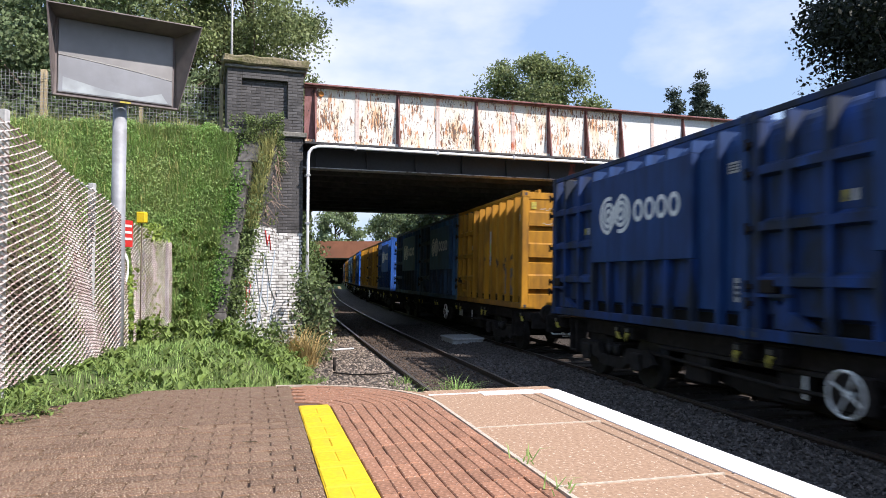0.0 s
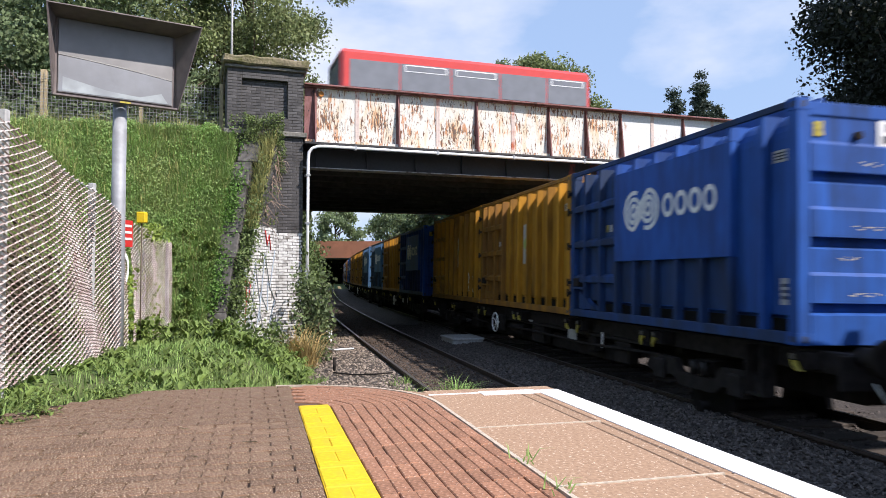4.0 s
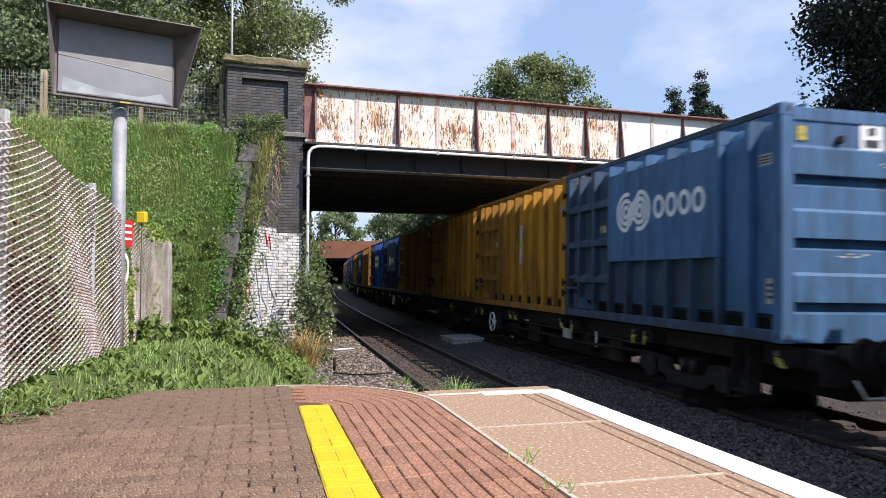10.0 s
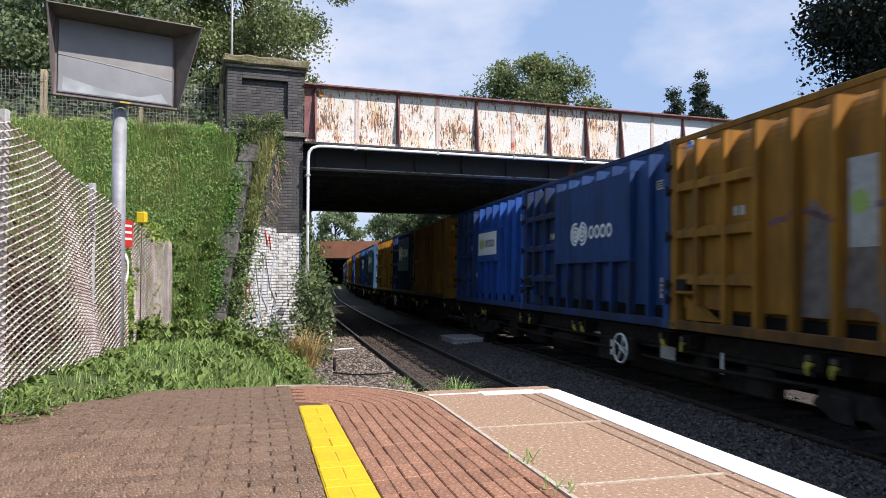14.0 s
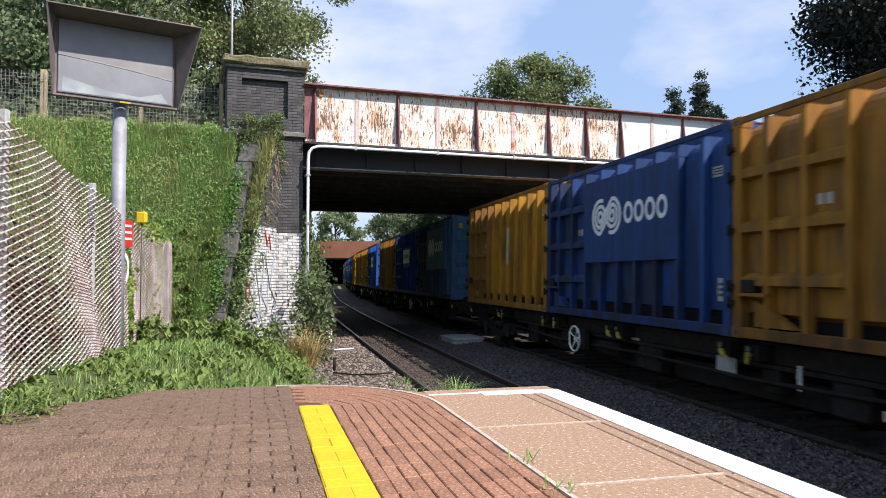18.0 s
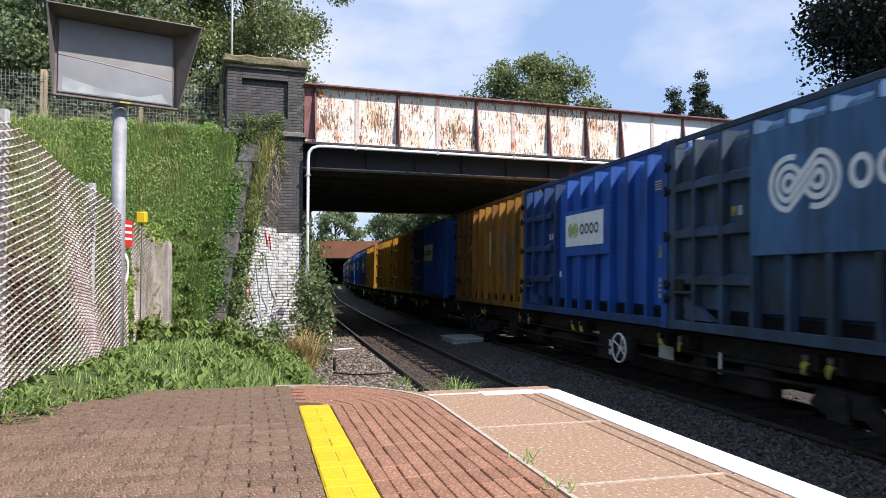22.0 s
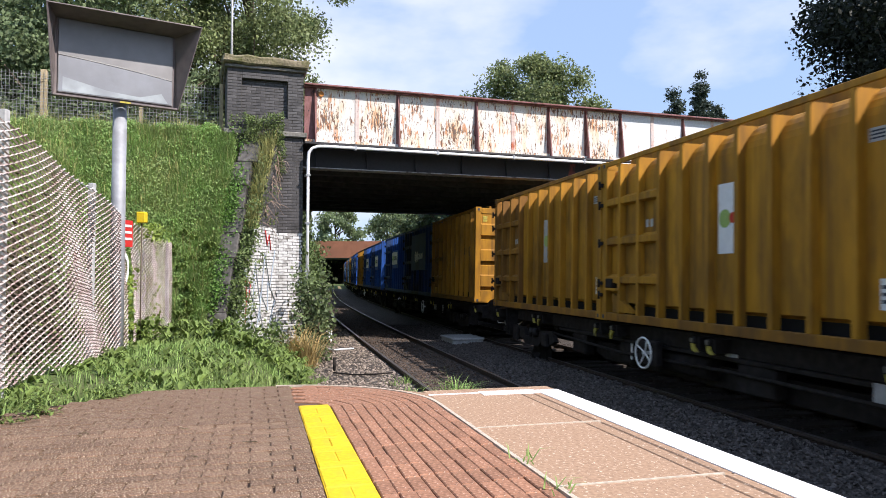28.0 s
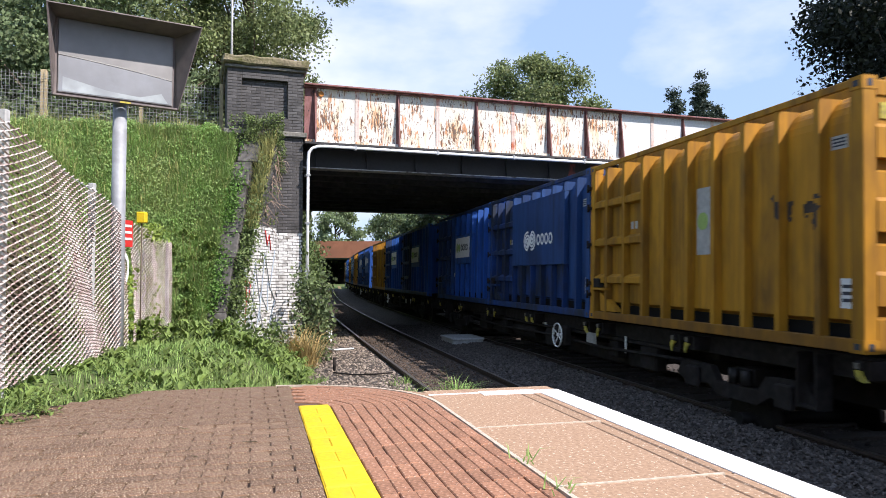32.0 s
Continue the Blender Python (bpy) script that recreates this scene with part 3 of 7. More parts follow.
def scatter_stones():
    """Loose ballast stones near the platform, as small uneven lumps."""
    rng = np.random.default_rng(4)
    base = [(1, 0, -.3), (-.5, .87, -.3), (-.5, -.87, -.3), (.55, .5, .35), (-.6, .25, .4), (.1, -.6, .4)]
    tri = [(0, 1, 3), (1, 4, 3), (1, 2, 4), (2, 5, 4), (2, 0, 5), (0, 3, 5), (3, 4, 5)]
    verts, faces = [], []

    def lay(n, u0, u1, w0, w1, size, zf):
        for _ in range(n):
            u, w = u0 + (u1 - u0) * rng.random() ** 1.6, rng.uniform(w0, w1)
            if any(abs(w - r) < 0.06 for r in (-3.043, -1.538, 0.467, 1.972)):
                continue
            x, y, _ = track(u, w)
            s = size * rng.uniform(0.6, 1.3)
            a, c = rng.uniform(0, 6.28), rng.uniform(-0.5, 0.5)
            k = len(verts)
            z0 = zf(w) + s * rng.uniform(0, 0.5)
            for p in base:
                q = np.array(p) * s * rng.uniform(0.75, 1.25, 3)
                verts.append((x + q[0] * math.cos(a) - q[1] * math.sin(a), y + q[0] * math.sin(a) + q[1] * math.cos(a), z0 + q[2] + c * q[0]))
            faces.extend([tuple(k + i for i in t) for t in tri])
    bed = lambda w: float(np.interp(w, [-5.2, -4.7, -3.6, -1.0, -0.5, 0.0, 0.38, 0.56, 2.6, 3.6, 6.5], [-0.3, -0.16, -0.1, -0.1, -0.12, -0.07, -0.07, -0.16, -0.17, -0.25, -0.3]))
    lay(20000, -10, 16, -1.5, 0.7, 0.03, bed)
    first = len(verts), len(faces)
    lay(10000, -2, 34, -3.0, -1.55, 0.028, bed)
    brown = [(verts[first[0]:]), [tuple(i - first[0] for i in f) for f in faces[first[1]:]]]
    del verts[first[0]:], faces[first[1]:]
    lay(6000, -8, 24, 0.5, 5.0, 0.034, bed)
    second = len(verts), len(faces)
    lay(11000, -5, 26, -5.0, -3.1, 0.032, bed)
    pale = [(verts[second[0]:]), [tuple(i - second[0] for i in f) for f in faces[second[1]:]]]
    del verts[second[0]:], faces[second[1]:]
    thing("loose_ballast", "loose grey crushed stones between the tracks", "ballast", kind="stuff", data=soup("loose_ballast", verts, faces, "stone"))
    thing("loose_ballast", "stones beside the near track, paled as if sunlit", "ballast", kind="stuff", data=soup("loose_ballast", *pale, "stone_light"))
    thing("loose_ballast", "rusty brown stones between the rails", "ballast", kind="stuff", data=soup("loose_ballast", *brown, "stone_brown"))


def paver_mesh(name, lx, ly, mat, th=0.06):
    """A paving block with worn, chamfered top edges; its top lies at z = 0."""
    c = 0.004
    bm = bmesh.new()
    a, b = lx / 2, ly / 2
    rings = [[(-a, -b), (a, -b), (a, b), (-a, b)], [(-a, -b), (a, -b), (a, b), (-a, b)], [(-a + c, -b + c), (a - c, -b + c), (a - c, b - c), (-a + c, b - c)]]
    vs = [[bm.verts.new((x, y, z)) for x, y in r] for r, z in zip(rings, (-th, -c, 0))]
    for r0, r1 in zip(vs, vs[1:]):
        for i in range(4):
            bm.faces.new((r0[i], r0[(i + 1) % 4], r1[(i + 1) % 4], r1[i]))
    bm.faces.new(vs[2])
    return mesh_of(name, bm, mat)


def end_of(q):
    """How far the paving runs past the edge's corner, by its distance q from the edge."""
    return float(np.interp(q, [0, 0.9, 1.25, 2.0, 2.75, 3.1, 3.4], [0.0, -0.12, -0.5, -0.68, -0.66, -0.3, 0.15]))


# the red blocks run along the edge, then sweep round on arcs about (P0, QC)
P0, RC = 0.3, 0.95
QC = 0.91 + RC


def build_platform():
    plat = thing("platform", "station platform with block paving and white edge", "platform", m=PLAT, kind="structure")
    bm = bmesh.new()
    qs = [0.04, 0.5, 0.9, 1.25, 2.0, 2.75, 3.1, 3.4]
    outline = [(end_of(q) + 0.03, q) for q in qs] + [(14, 3.4), (14, 0.04)]
    add_prism(bm, outline, "z", -1.25, -0.012)
    part("bedding", bm, "joint", plat, "gritty dark bedding between the pavers")
    # coping and edge slabs
    cut = [(0.0, 1.05), (1.058, 2.1), (2.108, 3.2), (3.208, 4.3), (4.308, 6.0), (6.008, 9.0), (9.008, 14.0)]
    for a, b in cut:
        part("edge_slab", box(a + (0.02 if a == 0 else 0), b, 0.3, 0.895, -0.07, 0, 0.004), "slab", plat)
        part("edge_slab", box(a, b, 0.215, 0.291, -0.07, -0.001, 0.004), "slab", plat)
        part("coping", box(a, b, -0.02, 0.208, -0.11, 0, 0.008), "slab", plat)
        part("joint_seal", box(b - 0.004, b + 0.012, 0.2, 0.9, -0.01, 0.004), "seal", plat)
    part("white_line", box(0.0, 14, -0.012, 0.155, -0.002, 0.004), "white_line", plat, "white painted safety line along the edge")
    part("white_line", box(-0.03, 0.11, 0.158, 0.55, -0.002, 0.004), "white_line", plat, "white painted return at the platform end")
    part("white_line", box(0.0, 0.022, 0.555, 0.9, -0.002, 0.004), "white_line", plat, "thin white line across the edge slab")
    part("end_slab", box(-0.2, -0.004, -0.02, 0.9, -0.11, -0.004, 0.008), "slab", plat)
    part("joint_seal", box(P0, 14, 0.897, 0.918, -0.01, 0.003), "seal", plat, "pale mortar joint behind the edge slabs")
    arc = [k * math.pi / 2 / 20 for k in range(21)]
    bm = bmesh.new()
    prev = None
    for a in arc:
        r0, r1 = RC + 0.012 + 0.003 * math.sin(9 * a), RC - 0.01
        ring = [bm.verts.new((P0 - r * math.sin(a), QC - r * math.cos(a), z)) for r, z in ((r0, -0.01), (r0, 0.003), (r1, 0.003), (r1, -0.01))]
        if prev:
            for i in range(4):
                bm.faces.new((prev[i], prev[(i + 1) % 4], ring[(i + 1) % 4], ring[i]))
        prev = ring
    part("joint_seal", bm, "seal", plat, "pale mortar joint round the curved paving")
    bm = bmesh.new()
    add_prism(bm, [(P0, 0.893)] + [(P0 - (RC + 0.02) * math.sin(a), QC - (RC + 0.02) * math.cos(a)) for a in arc[1:-2]] + [(end_of(q) + 0.0, q) for q in (1.6, 1.4, 1.25, 1.1, 0.95)] + [(-0.1, 0.895)], "z", -0.09, -0.003)
    part("end_slab", bm, "slab", plat)
    part("painted_joint", box(0.168, 9.0, 1.566, 1.749, -0.02, -0.004), "paver_yellow", plat, "yellow paint run into the joints")
    # blocks: rows along the edge, broken joints
    rng = random.Random(7)
    L, W, J = 0.18, 0.0915, 0.004
    red, brown = paver_mesh("paver", L - 0.005, 0.0607, "paver_red"), paver_mesh("paver", L - 0.0055, W - 0.0045, "paver_brown")
    half_brown = paver_mesh("paver", L / 2 - 0.0055, W - 0.0045, "paver_brown")
    yel, half = paver_mesh("paver", L - 0.003, W - 0.002, "paver_yellow"), paver_mesh("paver", L / 2 - 0.003, W - 0.002, "paver_yellow")
    count, rest = 0, {"paver_red": ([], []), "paver_brown": ([], []), "paver_yellow": ([], [])}
    singles = []
    jolt = lambda: Matrix.Translation((0, 0, rng.uniform(-0.0025, 0.0015))) @ Matrix.Rotation(rng.uniform(-0.012, 0.012), 4, "Z") @ Matrix.Rotation(rng.uniform(-0.012, 0.012), 4, "X")
    for row in range(10):
        o = 0.012 + 0.064 * (row + 0.5)
        r = RC - o
        at = -r * math.pi / 2 + L * (0.5 + 0.5 * (row % 2) + rng.uniform(-0.08, 0.08))
        while at < 8.7:
            if at >= 0:
                p, qq, a = P0 + at, QC - r, 0.0
            else:
                a = -at / r
                p, qq = P0 - r * math.sin(a), QC - r * math.cos(a)
            if qq < 1.745:
                singles.append((p, Matrix.Translation((p, qq + rng.uniform(-0.002, 0.002), 0)) @ Matrix.Rotation(-a, 4, "Z") @ jolt(), red, "paver_red"))
            at += L
    # yellow: a block across, then a pair along, and so on
    p = 0.17
    while p < 8.8:
        singles.append((p + W / 2, Matrix.Translation((p + W / 2, 1.657, 0)) @ Matrix.Rotation(math.pi / 2, 4, "Z") @ jolt(), yel, "paver_yellow"))
        p += W
        for qq in (1.6115, 1.7025):
            singles.append((p + L / 2, Matrix.Translation((p + L / 2, qq, 0)) @ jolt(), yel, "paver_yellow"))
        p += L
    # behind the yellow line the blocks lie in rows across the platform
    p, row = -0.75 + W / 2, 0
    while p < 9.0:
        qq = (1.752 if p > 0.15 else 1.765) + L / 2
        if row % 2:
            if p - W / 2 > end_of(qq) - 0.03:
                singles.append((p, Matrix.Translation((p, qq - L / 4, 0)) @ Matrix.Rotation(math.pi / 2, 4, "Z"), half_brown, "paver_brown"))
            qq += L / 2
        while qq < 3.4:
            if p - W / 2 > end_of(qq) - 0.03:
                tilt = Matrix.Rotation(math.pi / 2 + rng.uniform(-0.012, 0.012), 4, "Z") @ Matrix.Rotation(rng.uniform(-0.012, 0.012), 4, "X")
                singles.append((p, Matrix.Translation((p, qq + rng.uniform(-0.003, 0.003), rng.uniform(-0.003, 0.001))) @ tilt, brown, "paver_brown"))
            qq += L
        p += W
        row += 1
    # where the eye passes nearest each block is a piece of its own
    order = sorted(singles, key=lambda s: abs(s[0] - 1.55))
    for p, m, me, mat in order[:330]:
        o = new("paver", me)
        o.parent = plat
        o.matrix_local = m
    for p, m, me, mat in order[330:]:
        vs, fs = rest[mat]
        k = len(vs)
        vs.extend([tuple(m @ v.co) for v in me.vertices])
        fs.extend([tuple(k + i for i in f.vertices) for f in me.polygons])
    for mat, (vs, fs) in rest.items():
        if vs:
            tagged(part("paver_field", soup("paver_field", vs, fs, mat), None, plat), kind="stuff")


# ---- brickwork ----
BRICKS = []


def brick_wall(parent, x0, x1, z0, z1, y, mat, m=None, single=0, skip=None, length=0.225, course=0.075, depth=0.009):
    """Bricks standing proud of a mortar face in the plane y, facing -y; single: how many stay objects of their own."""
    BRICKS.append((parent, x0, x1, z0, z1, y, mat, m, single, skip, length, course, depth))


def lay_bricks():
    rng = random.Random(3)
    for parent, x0, x1, z0, z1, y, mat, m, single, skip, length, course, depth in BRICKS:
        verts, faces, cells = [], [], []
        z, r = z0, 0
        while z < z1 - 0.02:
            h = min(course, z1 - z) - 0.011
            xx = x0 - (length / 2 if r % 2 else 0)
            while xx < x1 - 0.03:
                a, b = max(xx, x0) + 0.005, min(xx + length, x1) - 0.005
                if b - a > 0.03 and not (skip and skip((a + b) / 2, z + h / 2)):
                    cells.append((a, b, z + 0.005, z + 0.005 + h))
                xx += length
            z += course
            r += 1
        full = {}
        for i, (a, b, c, d) in enumerate(cells):
            pr = depth * rng.uniform(0.55, 1.0)
            if i % max(1, len(cells) // max(single, 1)) == 0 and single > 0:
                key = (round(b - a, 3), round(d - c, 3))
                if key not in full:
                    full[key] = mesh_of("brick", box(-(b - a) / 2, (b - a) / 2, -depth, 0.01, -(d - c) / 2, (d - c) / 2, 0.004), mat)
                o = new("brick", full[key])
                o.parent = parent
                o.matrix_local = (m or Matrix()) @ Matrix.Translation(((a + b) / 2, y + depth - pr, (c + d) / 2))
                continue
            k = len(verts)
            e = 0.004
            for px, py, pz in ((a, y + .01, c), (b, y + .01, c), (b, y + .01, d), (a, y + .01, d), (a + e, y - pr, c + e), (b - e, y - pr, c + e), (b - e, y - pr, d - e), (a + e, y - pr, d - e)):
                v = Vector((px, py, pz))
                verts.append(tuple((m @ v) if m else v))
            faces.extend([(k + 4, k + 5, k + 6, k + 7), (k, k + 1, k + 5, k + 4), (k + 1, k + 2, k + 6, k + 5), (k + 2, k + 3, k + 7, k + 6), (k + 3, k, k + 4, k + 7)])
        if verts:
            tagged(part("brickwork", soup("brickwork", verts, faces, mat), None, parent), kind="stuff")


# ---- the bridge ----
def build_pier(x0, x1, name, label, cap="stone_moss", cap_label="crumbling moss-grown cap stone"):
    pier = thing(name, label, "bridge pier", "bridge piers", m=BRIDGE)
    part("shaft", box(x0 + 0.03, x1 - 0.03, -0.12, 1.6, -0.6, 5.25), "mortar_dark", pier)
    part("string_course", box(x0 - 0.05, x1 + 0.05, -0.22, 1.65, 5.25, 5.38, 0.02), "stone_cap", pier, "weathered stone string course")
    # the upper block has a sunk panel on its face
    a, b, c, d = x0 + 0.38, x1 - 0.42, 5.72, 6.66
    part("upper_core", box(x0 + 0.03, x1 - 0.03, 0.0, 1.55, 5.38, 6.9), "mortar_dark", pier)
    for q in ((x0 + 0.03, a, 5.38, 6.9), (b, x1 - 0.03, 5.38, 6.9), (a, b, 5.38, c), (a, b, d, 6.9)):
        part("panel_surround", box(q[0], q[1], -0.12, 0.0, q[2], q[3]), "mortar_dark", pier)
    for q in ((x0 + 0.03, a, 5.385, 6.885), (b, x1 - 0.03, 5.385, 6.885), (a, b, 5.385, c), (a, b, d, 6.885)):
        brick_wall(pier, *q, -0.12, "brick_dark", single=16)
    brick_wall(pier, a, b, c, d, 0.0, "brick_dark", single=30)
    part("cap_bed", box(x0 - 0.03, x1 + 0.03, -0.2, 1.65, 6.9, 6.97, 0.01), "stone_cap", pier)
    bm = box(x0 - 0.1, x1 + 0.1, -0.28, 1.7, 6.97, 7.2, 0.04)
    bmesh.ops.subdivide_edges(bm, edges=bm.edges[:], cuts=6, use_grid_fill=True)
    for v in bm.verts:
        v.co += 0.05 * noise.noise_vector(v.co * 3.1) + 0.02 * noise.noise_vector(v.co * 9)
    part("cap_stone", bm, cap, pier, cap_label)
    return pier


def build_bridge():
    L = build_pier(-2.18, -0.27, "bridge_pier", "dark engineering-brick bridge pier with mossy cap, whitewashed at the foot")
    brick_wall(L, -2.15, -0.3, 2.86, 5.24, -0.12, "brick_dark", single=80)
    brick_wall(L, -1.45, -0.3, -0.3, 2.86, -0.12, "brick_white", single=90)
    build_pier(16.56, 17.95, "bridge_pier", "dark brick pier at the far end of the girder", "stone_dark", "dark grey cap stone")
    # abutment faces under the deck; the right one, unseen, is added to block light
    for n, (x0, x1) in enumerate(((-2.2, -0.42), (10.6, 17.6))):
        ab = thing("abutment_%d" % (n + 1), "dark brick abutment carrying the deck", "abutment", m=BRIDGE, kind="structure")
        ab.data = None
        part("wall", box(x0, x1, 1.62, 12.6, -0.6, 4.5), "brick_underdeck", ab)
    g = thing("bridge_span", "riveted steel girder bridge, flaking white paint and rust", "bridge", m=BRIDGE)
    X1 = 16.54
    stiff = [0.0, 2.2, 4.43, 6.64, 7.85, 9.01, 11.22, 13.4, 15.6, 16.5]
    for k, (a, b) in enumerate(zip(stiff, stiff[1:])):
        part("web_plate", box(a + 0.003, b - 0.003, 0.0, 0.02, 5.16, 6.62), "rust_white" if k < 5 else "white_clean", g, "" if k < 5 else "cleaner white web plate")
    part("web_plate", box(-0.26, -0.003, 0.0, 0.02, 5.16, 6.62), "rust_red", g)
    for x in stiff:
        part("stiffener", prism([(-0.002, 5.16), (-0.23, 5.16), (-0.05, 6.6), (-0.002, 6.6)], "x", x - 0.014, x + 0.014), "rust_red", g)
        part("stiffener_angle", box(x - 0.05, x + 0.05, -0.014, -0.002, 5.17, 6.61), "rust_red", g)
    for a, b in zip(stiff, stiff[1:]):
        if b - a > 1.5:
            mid = (a + b) / 2
            bm = box(mid - 0.055, mid + 0.055, -0.014, -0.002, 5.18, 6.6)
            for i in range(14):
                for s in (-0.03, 0.03):
                    add_box(bm, mid + s - 0.012, mid + s + 0.012, -0.026, -0.013, 5.22 + i * 0.1 - 0.01, 5.22 + i * 0.1 + 0.014)
            part("cover_strip", bm, "rust_strip", g)
    part("reflector", tube([(0.16, -0.016, 6.44), (0.16, -0.04, 6.44)], 0.07, 14), "orange_disc", g, "round orange disc")
    part("top_flange", box(-0.28, X1, -0.2, 0.22, 6.62, 6.66, 0.004), "rust_red", g)
    part("top_angle", box(-0.28, X1, -0.1, -0.016, 6.585, 6.618), "rust_red", g)
    part("bottom_flange", box(-0.28, X1, -0.28, 0.3, 5.1, 5.155, 0.004), "dark_steel", g)
    part("bottom_angle", box(-0.26, X1, -0.1, -0.016, 5.16, 5.25), "rust_white", g)
    part("fascia_beam", box(-0.3, 7.5, 0.42, 0.46, 4.6, 5.09), "dark_steel", g)
    part("fascia_beam", box(7.503, X1, 0.42, 0.46, 4.6, 5.09), "flaked_steel", g, "dark beam with red lead showing through")
    part("fascia_flange", box(-0.3, X1, 0.2, 0.6, 4.562, 4.586), "flange_lit", g)
    for k in range(12):
        x = 0.1 + k * 1.35
        part("fascia_bracket", prism([(0.418, 4.6), (0.3, 4.6), (0.38, 5.09), (0.418, 5.09)], "x", x - 0.012, x + 0.012), "dark_steel", g)
    part("deck", box(-0.3, X1, 0.62, 12.2, 4.82, 5.58), "concrete_dark", g)
    for k in range(9):
        y = 1.2 + k * 1.3
        part("deck_beam", box(-0.3, X1, y, y + 0.3, 4.55, 4.816), "concrete_dark", g)
    part("far_girder", box(-0.3, X1, 12.21, 12.3, 4.55, 6.6), "rust_red", g)
    road = thing("road", "asphalt road over the bridge", "road", m=BRIDGE, kind="structure", data=mesh_of("road", box(-70, 70, 1.7, 11.9, 5.585, 5.65), "asphalt"))
    # conduit along the girder and down the pier
    pts = [(11.5, -0.32, 5.03), (6, -0.33, 5.03), (0.25, -0.34, 5.04), (0.05, -0.34, 5.03), (-0.1, -0.33, 4.98), (-0.18, -0.32, 4.88), (-0.2, -0.31, 4.7), (-0.2, -0.3, 3.6), (-0.2, -0.29, 1.2)]
    pipe = thing("conduit", "white conduit pipe along the girder and down the pier", "pipe", m=BRIDGE)
    part("tube", tube(pts, 0.04, 10), "pipe", pipe)
    for x in (1.0, 3.2, 5.4, 7.6, 9.8):
        part("clip", box(x - 0.02, x + 0.02, -0.38, -0.27, 4.98, 5.095), "galv", pipe)
    for z in (1.9, 3.1, 4.3):
        part("clip", box(-0.26, -0.14, -0.36, -0.1, z - 0.02, z + 0.02), "galv", pipe)
    # splayed wing wall, raked down from the pier into the bank; local x runs back to the pier, its face looks to the track (-y)
    wing = thing("wing_wall", "raked brick wing wall, whitewashed low down, overgrown with ivy", "wall", "", WING)
    rake = lambda x: 0.75 + (5.2 - 0.75) * min(1.0, max(0.0, x / 2.35))
    part("core", prism([(0.0, -0.5), (0.0, 0.7), (2.35, 5.0), (2.35, -0.5)], "y", 0.0, 0.7), "mortar_dark", wing)
    brick_wall(wing, 0.02, 2.33, -0.45, 2.95, 0.0, "brick_white", single=110, skip=lambda x, z: z > rake(x) - 0.08)
    brick_wall(wing, 0.02, 2.33, 2.95, 5.1, 0.0, "brick_dark", single=40, skip=lambda x, z: z > rake(x) - 0.08)
    # large coping slabs lie on the rake, behind the face
    rng = random.Random(12)
    low, top = Vector((-4.8, 14.72, 0.42)), Vector((-4.84, 17.2, 5.1))
    up = (top - low).normalized()
    side = Vector((1, 0, 0))
    frame_ = Matrix.Translation(low) @ Matrix((side, up, side.cross(up))).transposed().to_4x4()
    n, size = 8, (top - low).length / 8
    for k in range(n):
        dx, dz = rng.uniform(-0.05, 0.05), rng.uniform(-0.03, 0.03)
        part("coping_stone", box(-0.24 + dx, 0.24 + dx, k * size + 0.003, (k + 1) * size - 0.003, -0.3 + dz, dz, 0.02), "stone_dark", wing, m=WING.inverted() @ frame_ @ Matrix.Rotation(rng.uniform(-0.03, 0.03), 4, "Z"))
    # thin sprayed scrawls run over the whitewash
    for mat, label, runs in (("spray_blue", "blue-grey sprayed scrawl", ([(0.35 + 0.22 * k + 0.1 * (-1) ** k, 0.25 + 0.55 * (k % 2) + 0.3 * k * 0.4) for k in range(9)], [(0.5, 1.9), (0.95, 1.2), (1.05, 2.1), (1.35, 1.1), (1.6, 2.3), (1.9, 1.5), (2.2, 2.4)], [(0.3, 0.1), (0.7, 0.9), (1.0, 0.2), (1.3, 1.0), (1.7, 0.3), (2.2, 1.2)])),
                             ("red_paint", "red sprayed scrawl", ([(0.5, 0.5), (0.62, 1.3), (0.55, 1.75), (0.8, 1.6), (0.7, 1.2)], [(1.62, 2.85), (1.72, 2.5), (1.85, 2.75), (1.95, 2.4)]))):
        for pts in runs:
            part("paint_scrawl", tube([(x, -0.022, z) for x, z in pts], 0.012, 5), mat, wing, label)
    return wing


def build_far_bridge():
    fb = thing("overbridge", "distant red-brown overbridge with a dark opening", "bridge")
    part("parapet", box(-40, 18, 134.0, 134.6, 5.2, 8.35), "far_red", fb)
    part("deck", box(-40, 18, 134.6, 152, 5.0, 6.2), "far_grey", fb)
    part("abutment", box(-40, -24.6, 134.2, 152, -0.6, 5.2), "far_grey", fb)
    part("abutment", box(-5.0, 18, 134.2, 152, -0.6, 5.2), "far_grey", fb)
    # added wall; its pale concrete stands in for haze in the opening
    part("back_wall", box(-30.6, -5.0, 164, 164.5, -0.6, 5.0), "post_concrete", fb)
    # unseen roof and sides, added to keep the opening dark
    part("roof", box(-40, 18, 152, 190, 5.0, 6.2), "far_grey", fb)
    part("side_wall", box(-31.0, -30.6, 152, 190, -0.6, 5.0), "far_grey", fb)
    part("side_wall", box(-5.0, -4.6, 152, 190, -0.6, 5.0), "far_grey", fb)


# ---- the train ----
CL, CW, CH = 6.058, 2.438, 2.68
STEP = 6.098
PITCH_RIB = CL / 10


